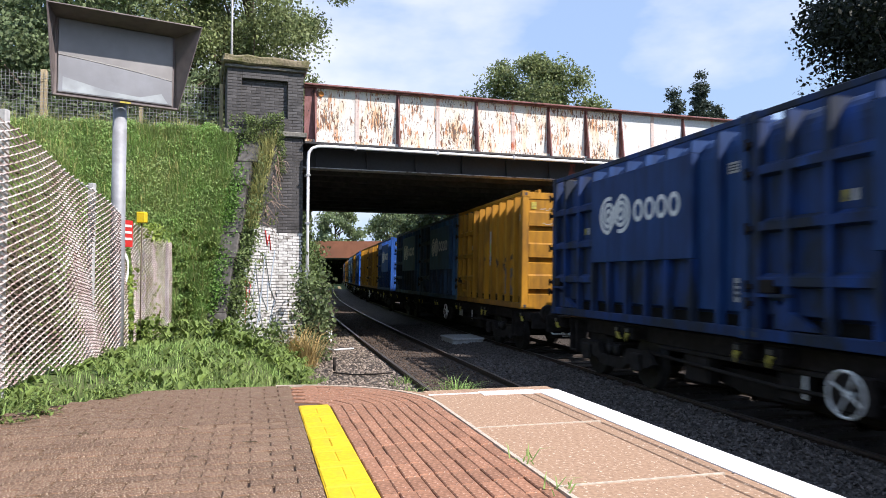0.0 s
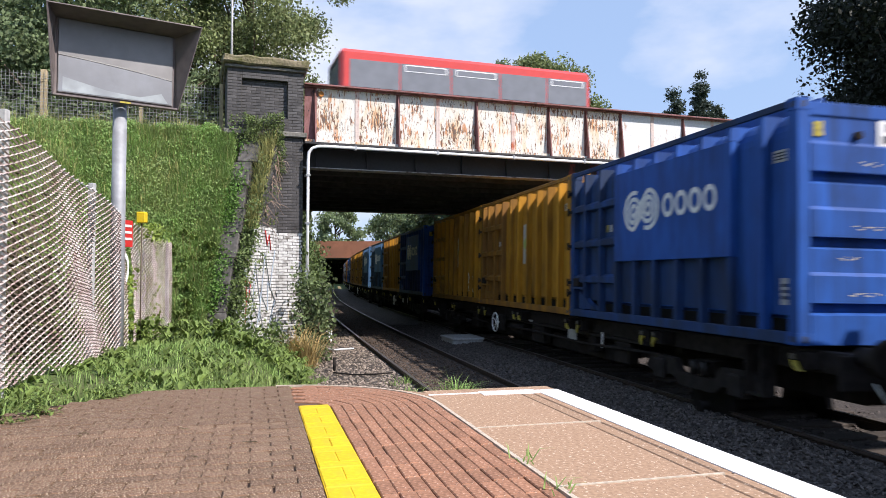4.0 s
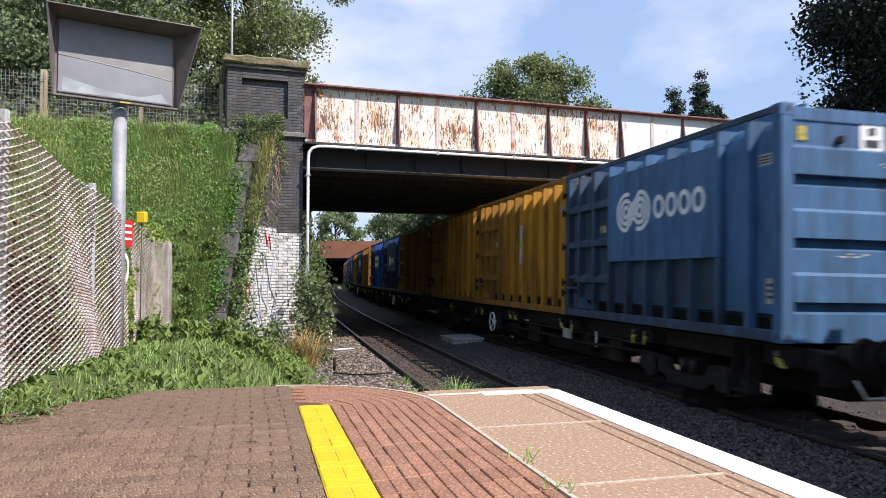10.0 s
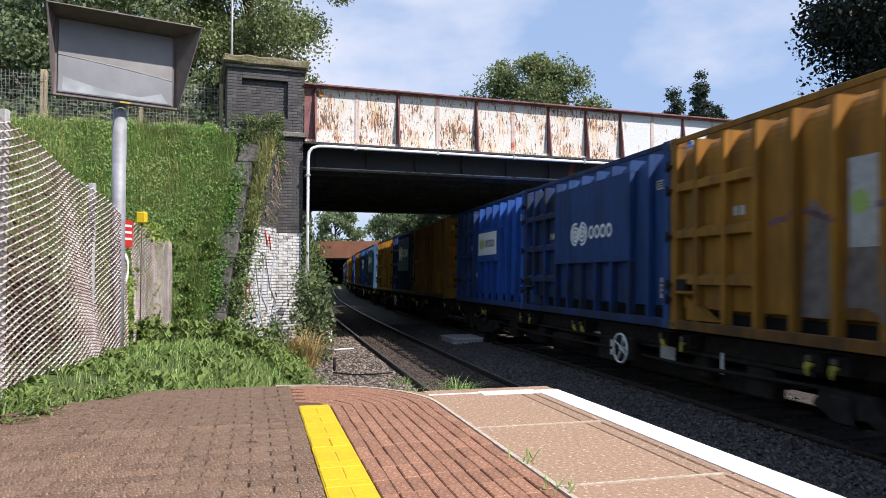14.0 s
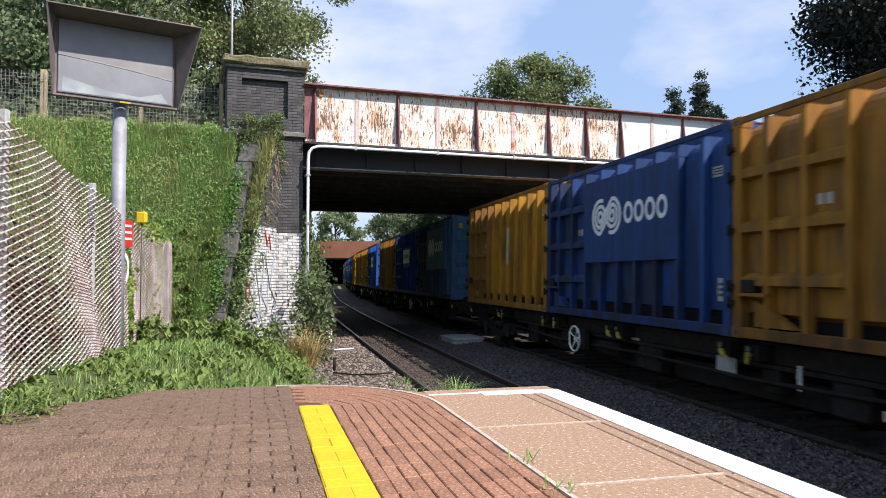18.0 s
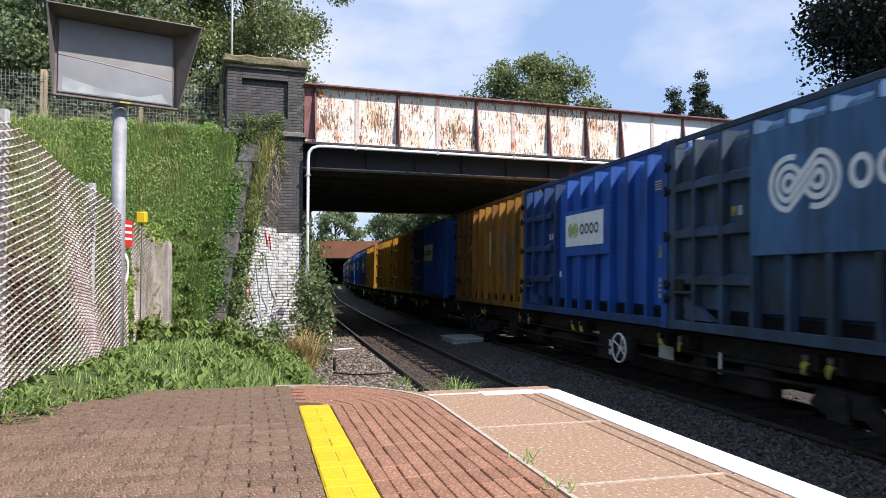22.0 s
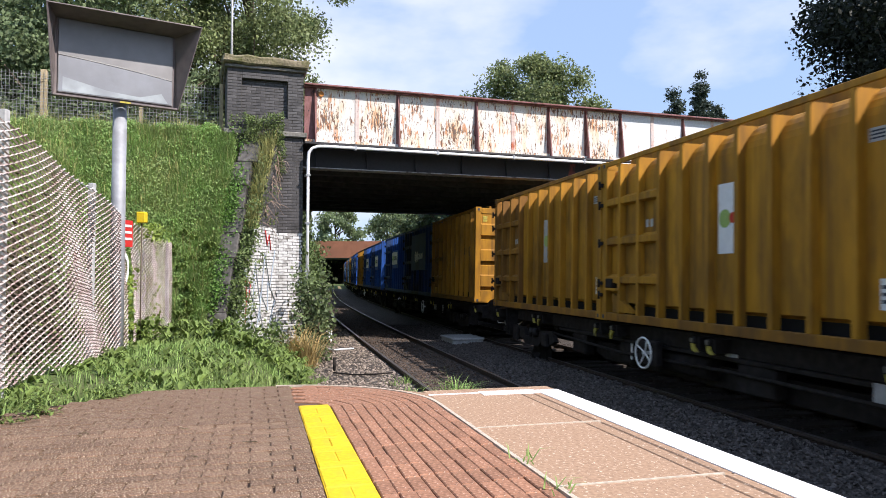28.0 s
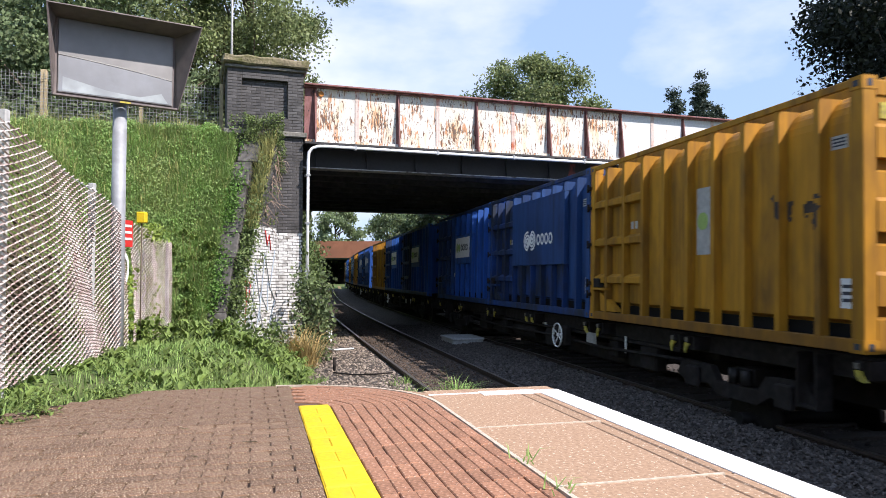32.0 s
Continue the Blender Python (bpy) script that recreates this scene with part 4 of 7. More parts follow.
def add_ring(bm, cx, cz, r0, r1, a0, a1, y, n=14):
    vs = []
    for k in range(n + 1):
        a = radians(a0 + (a1 - a0) * k / n)
        vs.append([bm.verts.new((cx + r * math.cos(a), yy, cz + r * math.sin(a))) for r, yy in ((r0, y), (r1, y), (r1, y - 0.004), (r0, y - 0.004))])
    for a, b in zip(vs, vs[1:]):
        for i in range(4):
            bm.faces.new((a[i], a[(i + 1) % 4], b[(i + 1) % 4], b[i]))
    bm.faces.new(vs[0][::-1])
    bm.faces.new(vs[-1])


def emblem(parent, cx, cz, s, y, mat="decal", label="round white swirl emblem"):
    """Two sets of round bands that hook into one another."""
    bm = bmesh.new()
    rs, w = (0.08, 0.175, 0.27), 0.03 * s
    lx, lz, rx, rz = cx + 0.2 * s, cz + 0.0 * s, cx - 0.2 * s, cz - 0.0 * s
    for i, r in enumerate(rs):
        add_ring(bm, lx, lz, r * s - w, r * s + w, -90, (200, 150, 110)[i], y)
        add_ring(bm, rx, rz, r * s - w, r * s + w, 90, (380, 330, 290)[i], y)
        a, b = Vector((lx, 0, lz - r * s)), Vector((rx, 0, rz + rs[2 - i] * s))
        d = b - a
        add_box(bm, -w, w, y - 0.004, y, 0, d.length, Matrix.Translation(a) @ Matrix.Rotation(math.atan2(d.x, d.z), 4, "Y"))
    bmesh.ops.recalc_face_normals(bm, faces=bm.faces[:])
    part("emblem", bm, mat, parent, label)


def word_bars(parent, x0, x1, z0, z1, y, mat="decal", n=4):
    w = (x1 - x0) / n
    for k in range(n):
        r = min(0.46 * w, (z1 - z0) / 2)
        bm = bmesh.new()
        add_ring(bm, 0, 0, r * 0.6, r, 0, 360, y, 16)
        bmesh.ops.transform(bm, matrix=Matrix.Translation((x0 + (k + 0.5) * w, 0, (z0 + z1) / 2)) @ Matrix.Diagonal((0.95, 1, (z1 - z0) / 2 / r, 1)), verts=bm.verts[:])
        part("word_shape", bm, mat, parent)


def lettering(parent, words, size, m):
    """Flat letters on a leading end, read from in front of it."""
    cu = bpy.data.curves.new("letters", "FONT")
    cu.body, cu.size, cu.extrude, cu.align_x = words, size, 0.001, "CENTER"
    ob = bpy.data.objects.new("letters", cu)
    me = bpy.data.meshes.new_from_object(ob)
    bpy.data.objects.remove(ob)
    me.materials.clear()
    me.materials.append(M["ink"])
    face = Matrix(((0, 0, -1, 0), (-1, 0, 0, 0), (0, 1, 0, 0), (0, 0, 0, 1)))
    part("letters", me, None, parent, m=m @ face)


RIBS = [CL - i * PITCH_RIB for i in range(1, 10)]


def spray(parent, x0, x1, z0, z1, inside, mat, label, cell=0.032):
    """Sprayed paint that follows the wall sheet and the faces of the ribs."""
    verts, faces = [], []
    for i in range(int((x1 - x0) / cell)):
        x = x0 + i * cell
        for j in range(int((z1 - z0) / cell)):
            z = z0 + j * cell
            cx, cz = x + cell / 2, z + cell / 2
            if not inside(cx, cz):
                continue
            y = 0.002 if min(abs(cx - r) for r in RIBS) < 0.045 else -0.1085
            k = len(verts)
            verts.extend([(x, y, z), (x, y, z + cell), (x + cell, y, z + cell), (x + cell, y, z)])
            faces.append((k, k + 1, k + 2, k + 3))
    if verts:
        part("spray_mark", soup("spray_mark", verts, faces, mat), None, parent, label)


def stroke(pts, w):
    """Test for points within w of a line through pts."""
    seg = [(Vector(a), Vector(b)) for a, b in zip(pts, pts[1:])]

    def near(x, z):
        p = Vector((x, z))
        for a, b in seg:
            d = b - a
            k = max(0.0, min(1.0, (p - a).dot(d) / max(d.length_squared, 1e-9)))
            if (p - a - d * k).length < w * (1 + 0.25 * math.sin(9 * x + 7 * z)):
                return True
        return False
    return near


def blob(cx, cz, rx, rz, wobble=0.12):
    def near(x, z):
        a = math.atan2((z - cz) / rz, (x - cx) / rx)
        return math.hypot((x - cx) / rx, (z - cz) / rz) < 1 + wobble * math.sin(3 * a + cx)
    return near


def loop(cx, cz, rx, rz, n=20, a0=0.0, a1=6.4):
    return [(cx + rx * math.cos(a0 + (a1 - a0) * k / n), cz + rz * math.sin(a0 + (a1 - a0) * k / n)) for k in range(n + 1)]


PLATES = {1: ("E", "206"), 4: ("E", "016"), 7: ("E", "271"), 9: ("G", "022")}


def container(kind, variant=0):
    """A ribbed waste container: x from its leading end to its rear, y = 0 its near side, z from its floor."""
    paint = {"ochre": "yellow", "slate": "slate", "bright": "blue", "signed": "blue", "navy": "navy"}[kind]
    words = {"ochre": "ochre-yellow ribbed steel waste container on a flat wagon", "slate": "slate-blue steel waste container with white swirl emblem",
             "bright": "bright blue steel waste container with white swirl emblem", "signed": "blue ribbed waste container with white sign panel",
             "navy": "deep blue steel waste container with white swirl emblem"}[kind]
    if variant in (1, 2, 5, 6):
        words = "ochre-yellow ribbed steel waste container with %s" % {1: "grey sprayed letter shapes", 2: "grey rounded spray shapes", 5: "a white sprayed loop", 6: "a dark sprayed scrawl"}[variant] if kind == "ochre" else words
    if kind == "ochre" and variant in (1, 2, 7):
        paint = "yellow_dull"
    c = thing("waste_container", words, "container", "containers on the train")
    logo = kind in ("slate", "bright", "navy")
    grimy = paint + "_grimy"
    worn = grimy if kind != "ochre" or variant in (0, 2, 3) else paint
    XL = CL - 3 * PITCH_RIB
    # the wall sheet is set back at its foot, between the rib feet
    prof = [(-0.21, 0.1), (-0.21, 0.27), (-0.11, 0.31), (-0.11, 2.3), (-0.123, 2.38), (-0.16, 2.46), (-0.215, 2.53), (-0.29, 2.59), (-0.38, 2.63), (-0.47, 2.645), (-CW + 0.47, 2.645), (-CW + 0.29, 2.59), (-CW + 0.16, 2.46), (-CW + 0.11, 2.3), (-CW + 0.11, 0.31), (-CW + 0.21, 0.27), (-CW + 0.21, 0.1)]
    part("body", prism(prof, "x", 0.1, XL), paint, c)
    part("body", prism(prof, "x", XL + 0.001, CL - 0.04), worn, c)
    # dark sheet: the recess's shade is put into its colour
    part("foot_recess", box(0.16, CL - 0.16, -0.208, -0.2, 0.12, 0.262), "recess_shade", c, "near-black sheet painting the shade behind the rib feet")
    for y0, y1 in ((-0.1, 0.0), (-CW, -CW + 0.1)):
        part("bottom_rail", box(0.0, CL, y0, y1, 0.0, 0.13, 0.008), grimy, c)
        part("top_rail", box(0.0, CL, y0 + (0.06 if y0 > -1 else 0), y1 - (0 if y0 > -1 else 0.06), 2.6, 2.68, 0.008), worn, c)
    for y in (-0.5, -CW + 0.44):
        part("roof_rail", box(0.18, CL - 0.18, y, y + 0.06, 2.6, 2.755, 0.008), paint, c)
    for x in (0.0, CL - 0.16):
        for y in (-0.16, -CW):
            bm = box(x, x + 0.16, y, y + 0.16, 0.0, CH + 0.004, 0.008)
            for z in (0.0, CH - 0.118):
                add_box(bm, x - 0.006, x + 0.166, y - 0.006, y + 0.166, z - 0.004, z + 0.128)
            part("corner_post", bm, worn if x else paint, c)
            # flat dark patches paint the shade of the holes in the castings
            for z in (0.06, CH - 0.06):
                fx = x - 0.008 if x == 0 else x + 0.168
                bm2 = box(fx - 0.001, fx + 0.001, y + 0.05, y + 0.11, z - 0.035, z + 0.035)
                if y > -1:
                    add_box(bm2, x + 0.045, x + 0.115, 0.0055, 0.008, z - 0.03, z + 0.03)
                part("casting_hole", bm2, "ink", c)
    # ribs, each chamfered back at the top
    shape = [(-0.115, 0.13), (0.0, 0.13), (0.0, 2.596), (-0.32, 2.596), (-0.225, 2.53), (-0.13, 2.38), (-0.115, 2.3)]
    rib, rib_worn = mesh_of("rib", prism(shape, "x", -0.04, 0.04), paint), mesh_of("rib", prism(shape, "x", -0.04, 0.04), worn)
    covered = range(3, 9) if logo else range(4, 8) if kind == "signed" else ()
    for i, x in enumerate(RIBS, 1):
        if i not in covered:
            part("rib", rib_worn if i < 4 else rib, None, c, m=Matrix.Translation((x, 0, 0)))
        part("rib", rib, None, c, m=Matrix.Translation((x, -CW, 0)) @ Matrix.Rotation(math.pi, 4, "Z"))
    # lattice at the rear: bars with sloped tops between the ribs
    bar = [(-0.11, -0.075), (-0.006, -0.05), (-0.006, 0.045), (-0.11, 0.1)]
    for z in (0.68, 1.32, 1.98):
        part("lattice_bar", prism([(y, z + d) for y, d in bar], "x", XL if kind != "signed" else XL + 0.2, CL - 0.15), worn, c)
    for z in (0.42, 0.62, 1.3, 1.95, 2.3):
        bm = box(CL - 0.05, CL + 0.03, -0.1, 0.05, z - 0.03, z + 0.03, 0.006)
        add_tube(bm, [(CL + 0.005, 0.05, z - 0.07), (CL + 0.005, 0.05, z + 0.07)], 0.022, 8)
        part("hinge", bm, "wagon", c)
    part("rear_step", box(CL - 0.66, CL - 0.1, -0.07, 0.03, 0.5, 0.54), worn, c)
    part("latch_box", box(CL - 0.4, CL - 0.17, -0.1, 0.02, 0.545, 0.7, 0.01), "wagon", c)
    part("gusset", prism([(CL - 1.05, 0.15), (CL - 0.4, 0.15), (CL - 0.4, 0.46), (CL - 0.75, 0.3)], "y", -0.11, -0.005), worn, c)
    part("inspection_label", box(CL - 1.5, CL - 1.42, -0.112, -0.1065, 1.5, 1.62), "notice", c, "small pale square label")
    part("inspection_label", box(CL - 1.37, CL - 1.29, -0.112, -0.1065, 1.5, 1.62), "yellow_clamp" if logo else "notice", c, "small square label")
    # leading end: pressed sheet with three long grooves, or upright panels
    if kind == "signed":
        part("end_sheet", box(0.05, 0.09, -CW + 0.16, -0.16, 0.13, 2.6), paint, c)
        for y0, y1 in ((-0.8, -0.16), (-1.52, -0.92), (-CW + 0.16, -1.64)):
            part("end_panel", box(0.005, 0.048, y0, y1, 0.16, 2.5, 0.01), paint, c)
    else:
        step = [(0.0, 0.0), (0.0, 0.32)]
        for z in (0.32, 1.04, 1.76):
            # groove under an overhang, a proud band, then a ledge that catches the sun
            step += [(0.085, z + 0.03), (0.085, z + 0.13), (-0.004, z + 0.135), (-0.004, z + 0.43), (0.03, z + 0.47), (0.03, z + 0.72)]
        step[-1] = (0.03, 2.5)
        part("end_sheet", prism(step + [(0.098, 2.5), (0.098, 0.0)], "y", -CW + 0.165, -0.165), paint, c)
        part("end_header", box(0.012, 0.098, -CW + 0.165, -0.165, 2.503, 2.66, 0.01), paint, c)
        for y in (-0.78, -1.66):
            bm = tube([(0.03, y, 2.31), (-0.03, y, 2.31)], 0.045, 10)
            part("lifting_eye", bm, "wagon", c)
        part("number_plate", box(0.015, 0.0285, -1.38, -1.06, 2.2, 2.5), "decal", c, "white plate with dark lettering")
        for k, (z, w) in enumerate(((2.43, 0.05), (2.29, 0.1))):
            if variant in PLATES:
                lettering(c, PLATES[variant][k], 0.17, Matrix.Translation((0.013, -1.22, z - 0.065)))
            else:
                part("number_bar", box(0.011, 0.0145, -1.22 - w, -1.22 + w, z - 0.045, z + 0.045), "ink", c)
        rnd = random.Random(variant * 7 + len(kind))
        bm = bmesh.new()
        for k in range(5):
            z, y, w = (0.5, 0.95, 1.22, 1.94, 2.2)[k] + rnd.uniform(-0.03, 0.1), rnd.uniform(-2.0, -0.7), rnd.uniform(0.1, 0.45)
            for j in range(6):
                ya = y + w * j / 6
                dz = 0.02 * math.sin(2.3 * j + k)
                x = 0.0285 if k in (1, 4) else -0.0055
                if k in (1, 4):
                    z = max(z, (0.86, 2.28)[k == 4])
                add_box(bm, x - 0.001, x + 0.003, ya, ya + w / 6, z + dz - 0.006, z + dz + rnd.uniform(0.002, 0.012))
        part("scuff_mark", bm, "scuff", c, "pale scuffs on the end sheet")
        part("hazard_label", box(0.016, 0.0285, -0.34, -0.22, 2.28, 2.44), "yellow_clamp", c, "small square label")
    part("data_plate", box(0.3, 0.52, -0.112, -0.106, 2.04, 2.18), "notice", c)
    for z in (2.075, 2.11, 2.145):
        part("print_bar", box(0.32, 0.5, -0.1055, -0.103, z - 0.008, z + 0.008), "ink", c)
    part("data_plate", box(0.24, 0.4, -0.112, -0.106, 0.42, 0.72), "decal" if kind == "ochre" else "notice", c, "white plate with unreadable lines")
    for z in (0.5, 0.57, 0.64):
        part("print_bar", box(0.26, 0.38, -0.1055, -0.103, z - 0.018, z + 0.018), "ink", c)
    if covered:
        xa, xb = RIBS[covered[-1] - 1] - 0.04, RIBS[covered[0] - 1] + 0.04
        zl = 0.98 if logo else 1.12
        part("sign_plate", box(xa, xb, -0.105, -0.004, zl, 2.42 if logo else 1.98, 0.006), paint, c, "flat plate welded over the ribs")
        low = mesh_of("rib", prism([(-0.115, 0.13), (0.0, 0.13), (0.0, zl - 0.005), (-0.115, zl - 0.005)], "x", -0.04, 0.04), grimy if logo else paint)
        zc = 2.425 if logo else 1.985
        cap = mesh_of("rib", prism([(-0.115, zc), (0.0, zc), (0.0, 2.596), (-0.32, 2.596), (-0.225, 2.53), (-0.15, 2.43)] if logo else [(-0.115, zc), (0.0, zc), (0.0, 2.596), (-0.32, 2.596), (-0.225, 2.53), (-0.13, 2.38), (-0.115, 2.3)], "x", -0.04, 0.04), paint)
        for i in covered:
            part("rib", low, None, c, m=Matrix.Translation((RIBS[i - 1], 0, 0)))
            part("rib", cap, None, c, m=Matrix.Translation((RIBS[i - 1], 0, 0)))
    if logo:
        part("lower_skin", box(xa, xb, -0.112, -0.106, 0.32, 0.98), grimy, c, "grime-darkened sheet under the plate")
        big = kind != "navy" or variant == 1
        s, ex, ez = (1.02, CL - 2.66, 1.76) if big else (0.7, CL - 2.95, 1.52)
        emblem(c, ex, ez, s * 1.05, 0.001)
        word_bars(c, ex - 1.92 * s, ex - 0.6 * s, ez - 0.17 * s, ez + 0.18 * s, 0.001)
    elif kind == "signed":
        part("sign_panel", box(2.05, 3.65, -0.03, 0.006, 1.3, 1.9, 0.004), "decal", c, "white sign with pale green emblem")
        emblem(c, 3.3, 1.6, 0.46, 0.011, "decal_green", "pale green swirl emblem")
        word_bars(c, 2.2, 3.0, 1.5, 1.7, 0.011, "ink")
        part("inspection_label", box(CL - 1.95, CL - 1.83, -0.112, -0.1065, 0.72, 0.84), "decal", c, "small white square label")
        part("inspection_label", box(0.28, 0.4, -0.112, -0.1065, 1.02, 1.2), "yellow_clamp", c, "small yellow label")
    else:
        x = CL - 5.5 * PITCH_RIB
        part("notice", box(x - 0.2, x + 0.2, -0.112, -0.1045, 1.03, 1.93), "decal" if variant in (5, 8) else "notice", c, "white notice" if variant in (5, 8) else "faded white notice")
        for k, (dx, mat) in enumerate(((0.06, "decal_green"), (-0.1, "red_paint"))):
            if k == 0 or variant in (5, 8):
                part("notice_dot", prism([(x + dx + (0.12 - 0.05 * k) * math.cos(a), 1.48 + (0.12 - 0.05 * k) * math.sin(a)) for a in [j * math.pi / 8 for j in range(16)]], "y", -0.104, -0.102 + 0.001 * k), mat, c)
        if variant == 1:
            for cx, top in ((3.35, 1.5), (2.75, 1.3), (2.2, 1.45), (1.65, 1.55)):
                spray(c, 1.2, 3.8, 0.3, 1.7, (lambda cx, top: lambda px, pz: abs(px - cx) < 0.24 - 0.12 * (pz - 0.5) and 0.34 + 0.1 * math.sin(5 * px) < pz < top + 0.12 * math.sin(7 * (px - cx)))(cx, top), "graffiti", "grey sprayed letter shape")
            spray(c, 1.2, 4.2, 1.1, 1.8, stroke([(4.1, 1.36), (3.5, 1.45), (3.1, 1.3), (2.4, 1.42), (2.05, 1.25), (1.6, 1.5), (1.4, 1.66)], 0.03), "spray_violet", "violet sprayed outline")
        elif variant == 2:
            for px, pz, rx, rz in ((1.82, 1.4, 0.3, 0.57), (1.22, 0.88, 0.24, 0.55), (0.98, 1.22, 0.14, 0.42)):
                spray(c, 0.7, 2.4, 0.3, 2.2, blob(px, pz, rx, rz, 0.06), "graffiti", "grey sprayed round shape", 0.04)
                spray(c, 0.7, 2.4, 0.3, 2.2, stroke(loop(px, pz, rx, rz), 0.022), "spray_dark", "dark sprayed outline", 0.022)
            spray(c, 0.4, 0.95, 0.5, 1.6, stroke([(0.68 + 0.09 * (-1) ** k, 0.62 + 0.09 * k) for k in range(10)], 0.022), "spray_dark", "small sprayed scrawl", 0.022)
        elif variant == 5:
            spray(c, 0.3, 1.6, 0.2, 1.2, stroke(loop(1.27, 0.68, 0.1, 0.15), 0.028), "decal", "white sprayed loop", 0.022)
            spray(c, 0.3, 1.6, 0.2, 1.2, stroke([(1.36, 0.46), (1.4, 0.4), (1.27, 0.48), (1.16, 0.36), (1.12, 0.3)], 0.028), "decal", "white sprayed tail", 0.022)
        elif variant == 6:
            spray(c, 0.6, 3.3, 0.25, 1.5, stroke([(3.2, 1.22), (2.7, 1.15), (2.4, 1.2), (2.2, 1.02), (1.9, 1.1), (1.6, 0.96), (1.35, 1.08), (1.0, 1.22), (0.86, 1.0), (0.95, 0.85), (1.3, 0.9), (1.5, 1.15)], 0.06), "spray_dark", "dark sprayed scrawl")
            spray(c, 0.8, 2.2, 0.3, 1.0, lambda px, pz: noise.noise(Vector((px * 2.1, pz * 2.1, 3.0))) > 0.05 and pz < 0.95, "graffiti", "smeared grey spray paint")
        elif variant == 4:
            for px, pz, r in ((1.2, 1.5, 0.13), (0.72, 1.42, 0.17), (1.35, 1.62, 0.08)):
                spray(c, 0.4, 1.7, 1.1, 1.9, (lambda f: lambda a, d: f(a, d) and noise.noise(Vector((a * 9, d * 9, 1.0))) > -0.15)(blob(px, pz, r, r, 0.3)), "spray_dark", "dark smudge", 0.025)
    return c


def wagon_template(brake=7.5):
    w = thing("flat_wagon", "grimy black container flat wagon with white brake wheel", "railway wagon", "wagons of the train")
    LW = 18.254
    for y in (1.05, -1.05):
        s = 1 if y > 0 else -1
        part("sole_bar", box(-0.45, LW + 0.45, y * 0.8 - 0.06, y * 0.8 + 0.06, 0.74, 0.98, 0.01), "wagon", w)
        part("lower_flange", box(3.6, LW - 3.6, y * 0.8 - 0.1, y * 0.8 + 0.1, 0.68, 0.735, 0.008), "wagon", w)
    part("deck", box(-0.45, LW + 0.45, -0.775, 0.775, 0.86, 0.96), "wagon", w)
    for x in (3.0, 6.08, 9.1, 12.18, 15.2):
        part("cross_bearer", box(x - 0.09, x + 0.09, -0.775, 0.775, 0.64, 0.855), "wagon", w)
    part("centre_sill", box(0.1, LW - 0.1, -0.26, 0.26, 0.36, 0.857), "wagon", w)
    for x in (-0.49, LW + 0.45):
        part("headstock", box(x, x + 0.04, -1.13, 1.13, 0.62, 0.98, 0.01), "wagon", w)
        out = -1 if x < 0 else 1
        x1 = x if x < 0 else x + 0.04
        for y in (0.87, -0.87):
            bm = tube([(x1, y, 0.97), (x1 + out * 0.28, y, 0.97)], 0.1, 12)
            add_tube(bm, [(x1 + out * 0.28, y, 0.97), (x1 + out * 0.33, y, 0.97)], [0.2, 0.18], 14)
            part("buffer", bm, "wagon", w)
        bm = tube([(x1, 0, 0.9), (x1 + out * 0.42, 0, 0.88)], 0.07, 8)
        part("coupling", bm, "wagon", w)
        bm = tube([(x1 + out * 0.03, 0.75, 0.7), (x1 + out * 0.12, 0.7, 0.52), (x1 + out * 0.12, 0.3, 0.52), (x1 + out * 0.03, 0.25, 0.6)], 0.016, 8)
        part("shunter_handrail", bm, "brake_white", w, "white bent handrail")
    # container clamps: a grey knuckle with a hanging yellow handle
    for x in (0.12, 3.05, 3.4, 5.8, 6.35, 9.15, 9.5, 11.85, 12.45, 15.2, 15.55, 18.1):
        bm = box(x - 0.045, x + 0.045, 1.13, 1.19, 0.87, 0.96, 0.015)
        add_box(bm, x - 0.1, x + 0.1, 0.88, 1.13, 0.78, 0.96)
        k = part("clamp", bm, "wagon", w)
        part("clamp_pin", box(x - 0.035, x + 0.035, 1.191, 1.2, 0.885, 0.945, 0.004), "galv_grimy", k)
        bm = prism([(-0.028, 0.02), (0.036, 0.02), (0.042, -0.04), (0.024, -0.085), (-0.03, -0.12), (-0.075, -0.125), (-0.045, -0.085), (-0.025, -0.04)], "y", 1.15, 1.18)
        bmesh.ops.transform(bm, matrix=Matrix.Translation((x, 0, 0.86)) @ Matrix.Rotation(radians(20 if int(x * 10) % 2 else -52), 4, "Y"), verts=bm.verts[:])
        part("clamp_handle", bm, "yellow_clamp", k, "yellow swinging handle")
    # hand brake wheel with four spokes
    for x, side in ((brake, 1.24), (LW - brake, -1.24)):
        bm = bmesh.new()
        ring = [(x + 0.23 * math.cos(a), side, 0.62 + 0.23 * math.sin(a)) for a in [k * 2 * math.pi / 24 for k in range(25)]]
        add_tube(bm, ring, 0.016, 6, cap=False)
        for k in range(4):
            a = k * math.pi / 2 + 0.5
            add_tube(bm, [(x, side - 0.03 * (1 if side > 0 else -1), 0.62), (x + 0.23 * math.cos(a), side, 0.62 + 0.23 * math.sin(a))], 0.012, 6)
        add_tube(bm, [(x, side - 0.12 * (1 if side > 0 else -1), 0.62), (x, side, 0.62)], 0.03, 8)
        part("brake_wheel", bm, "brake_white", w, "white four-spoked hand brake wheel")
        part("brake_box", box(x - 0.2, x + 0.35, side - 0.22 if side > 0 else side + 0.1, side - 0.1 if side > 0 else side + 0.22, 0.42, 0.8, 0.02), "wagon", w)
    part("brake_lever", box(brake + 0.85, brake + 0.89, 0.945, 0.965, 0.42, 0.68), "brake_white", w, "white lever")
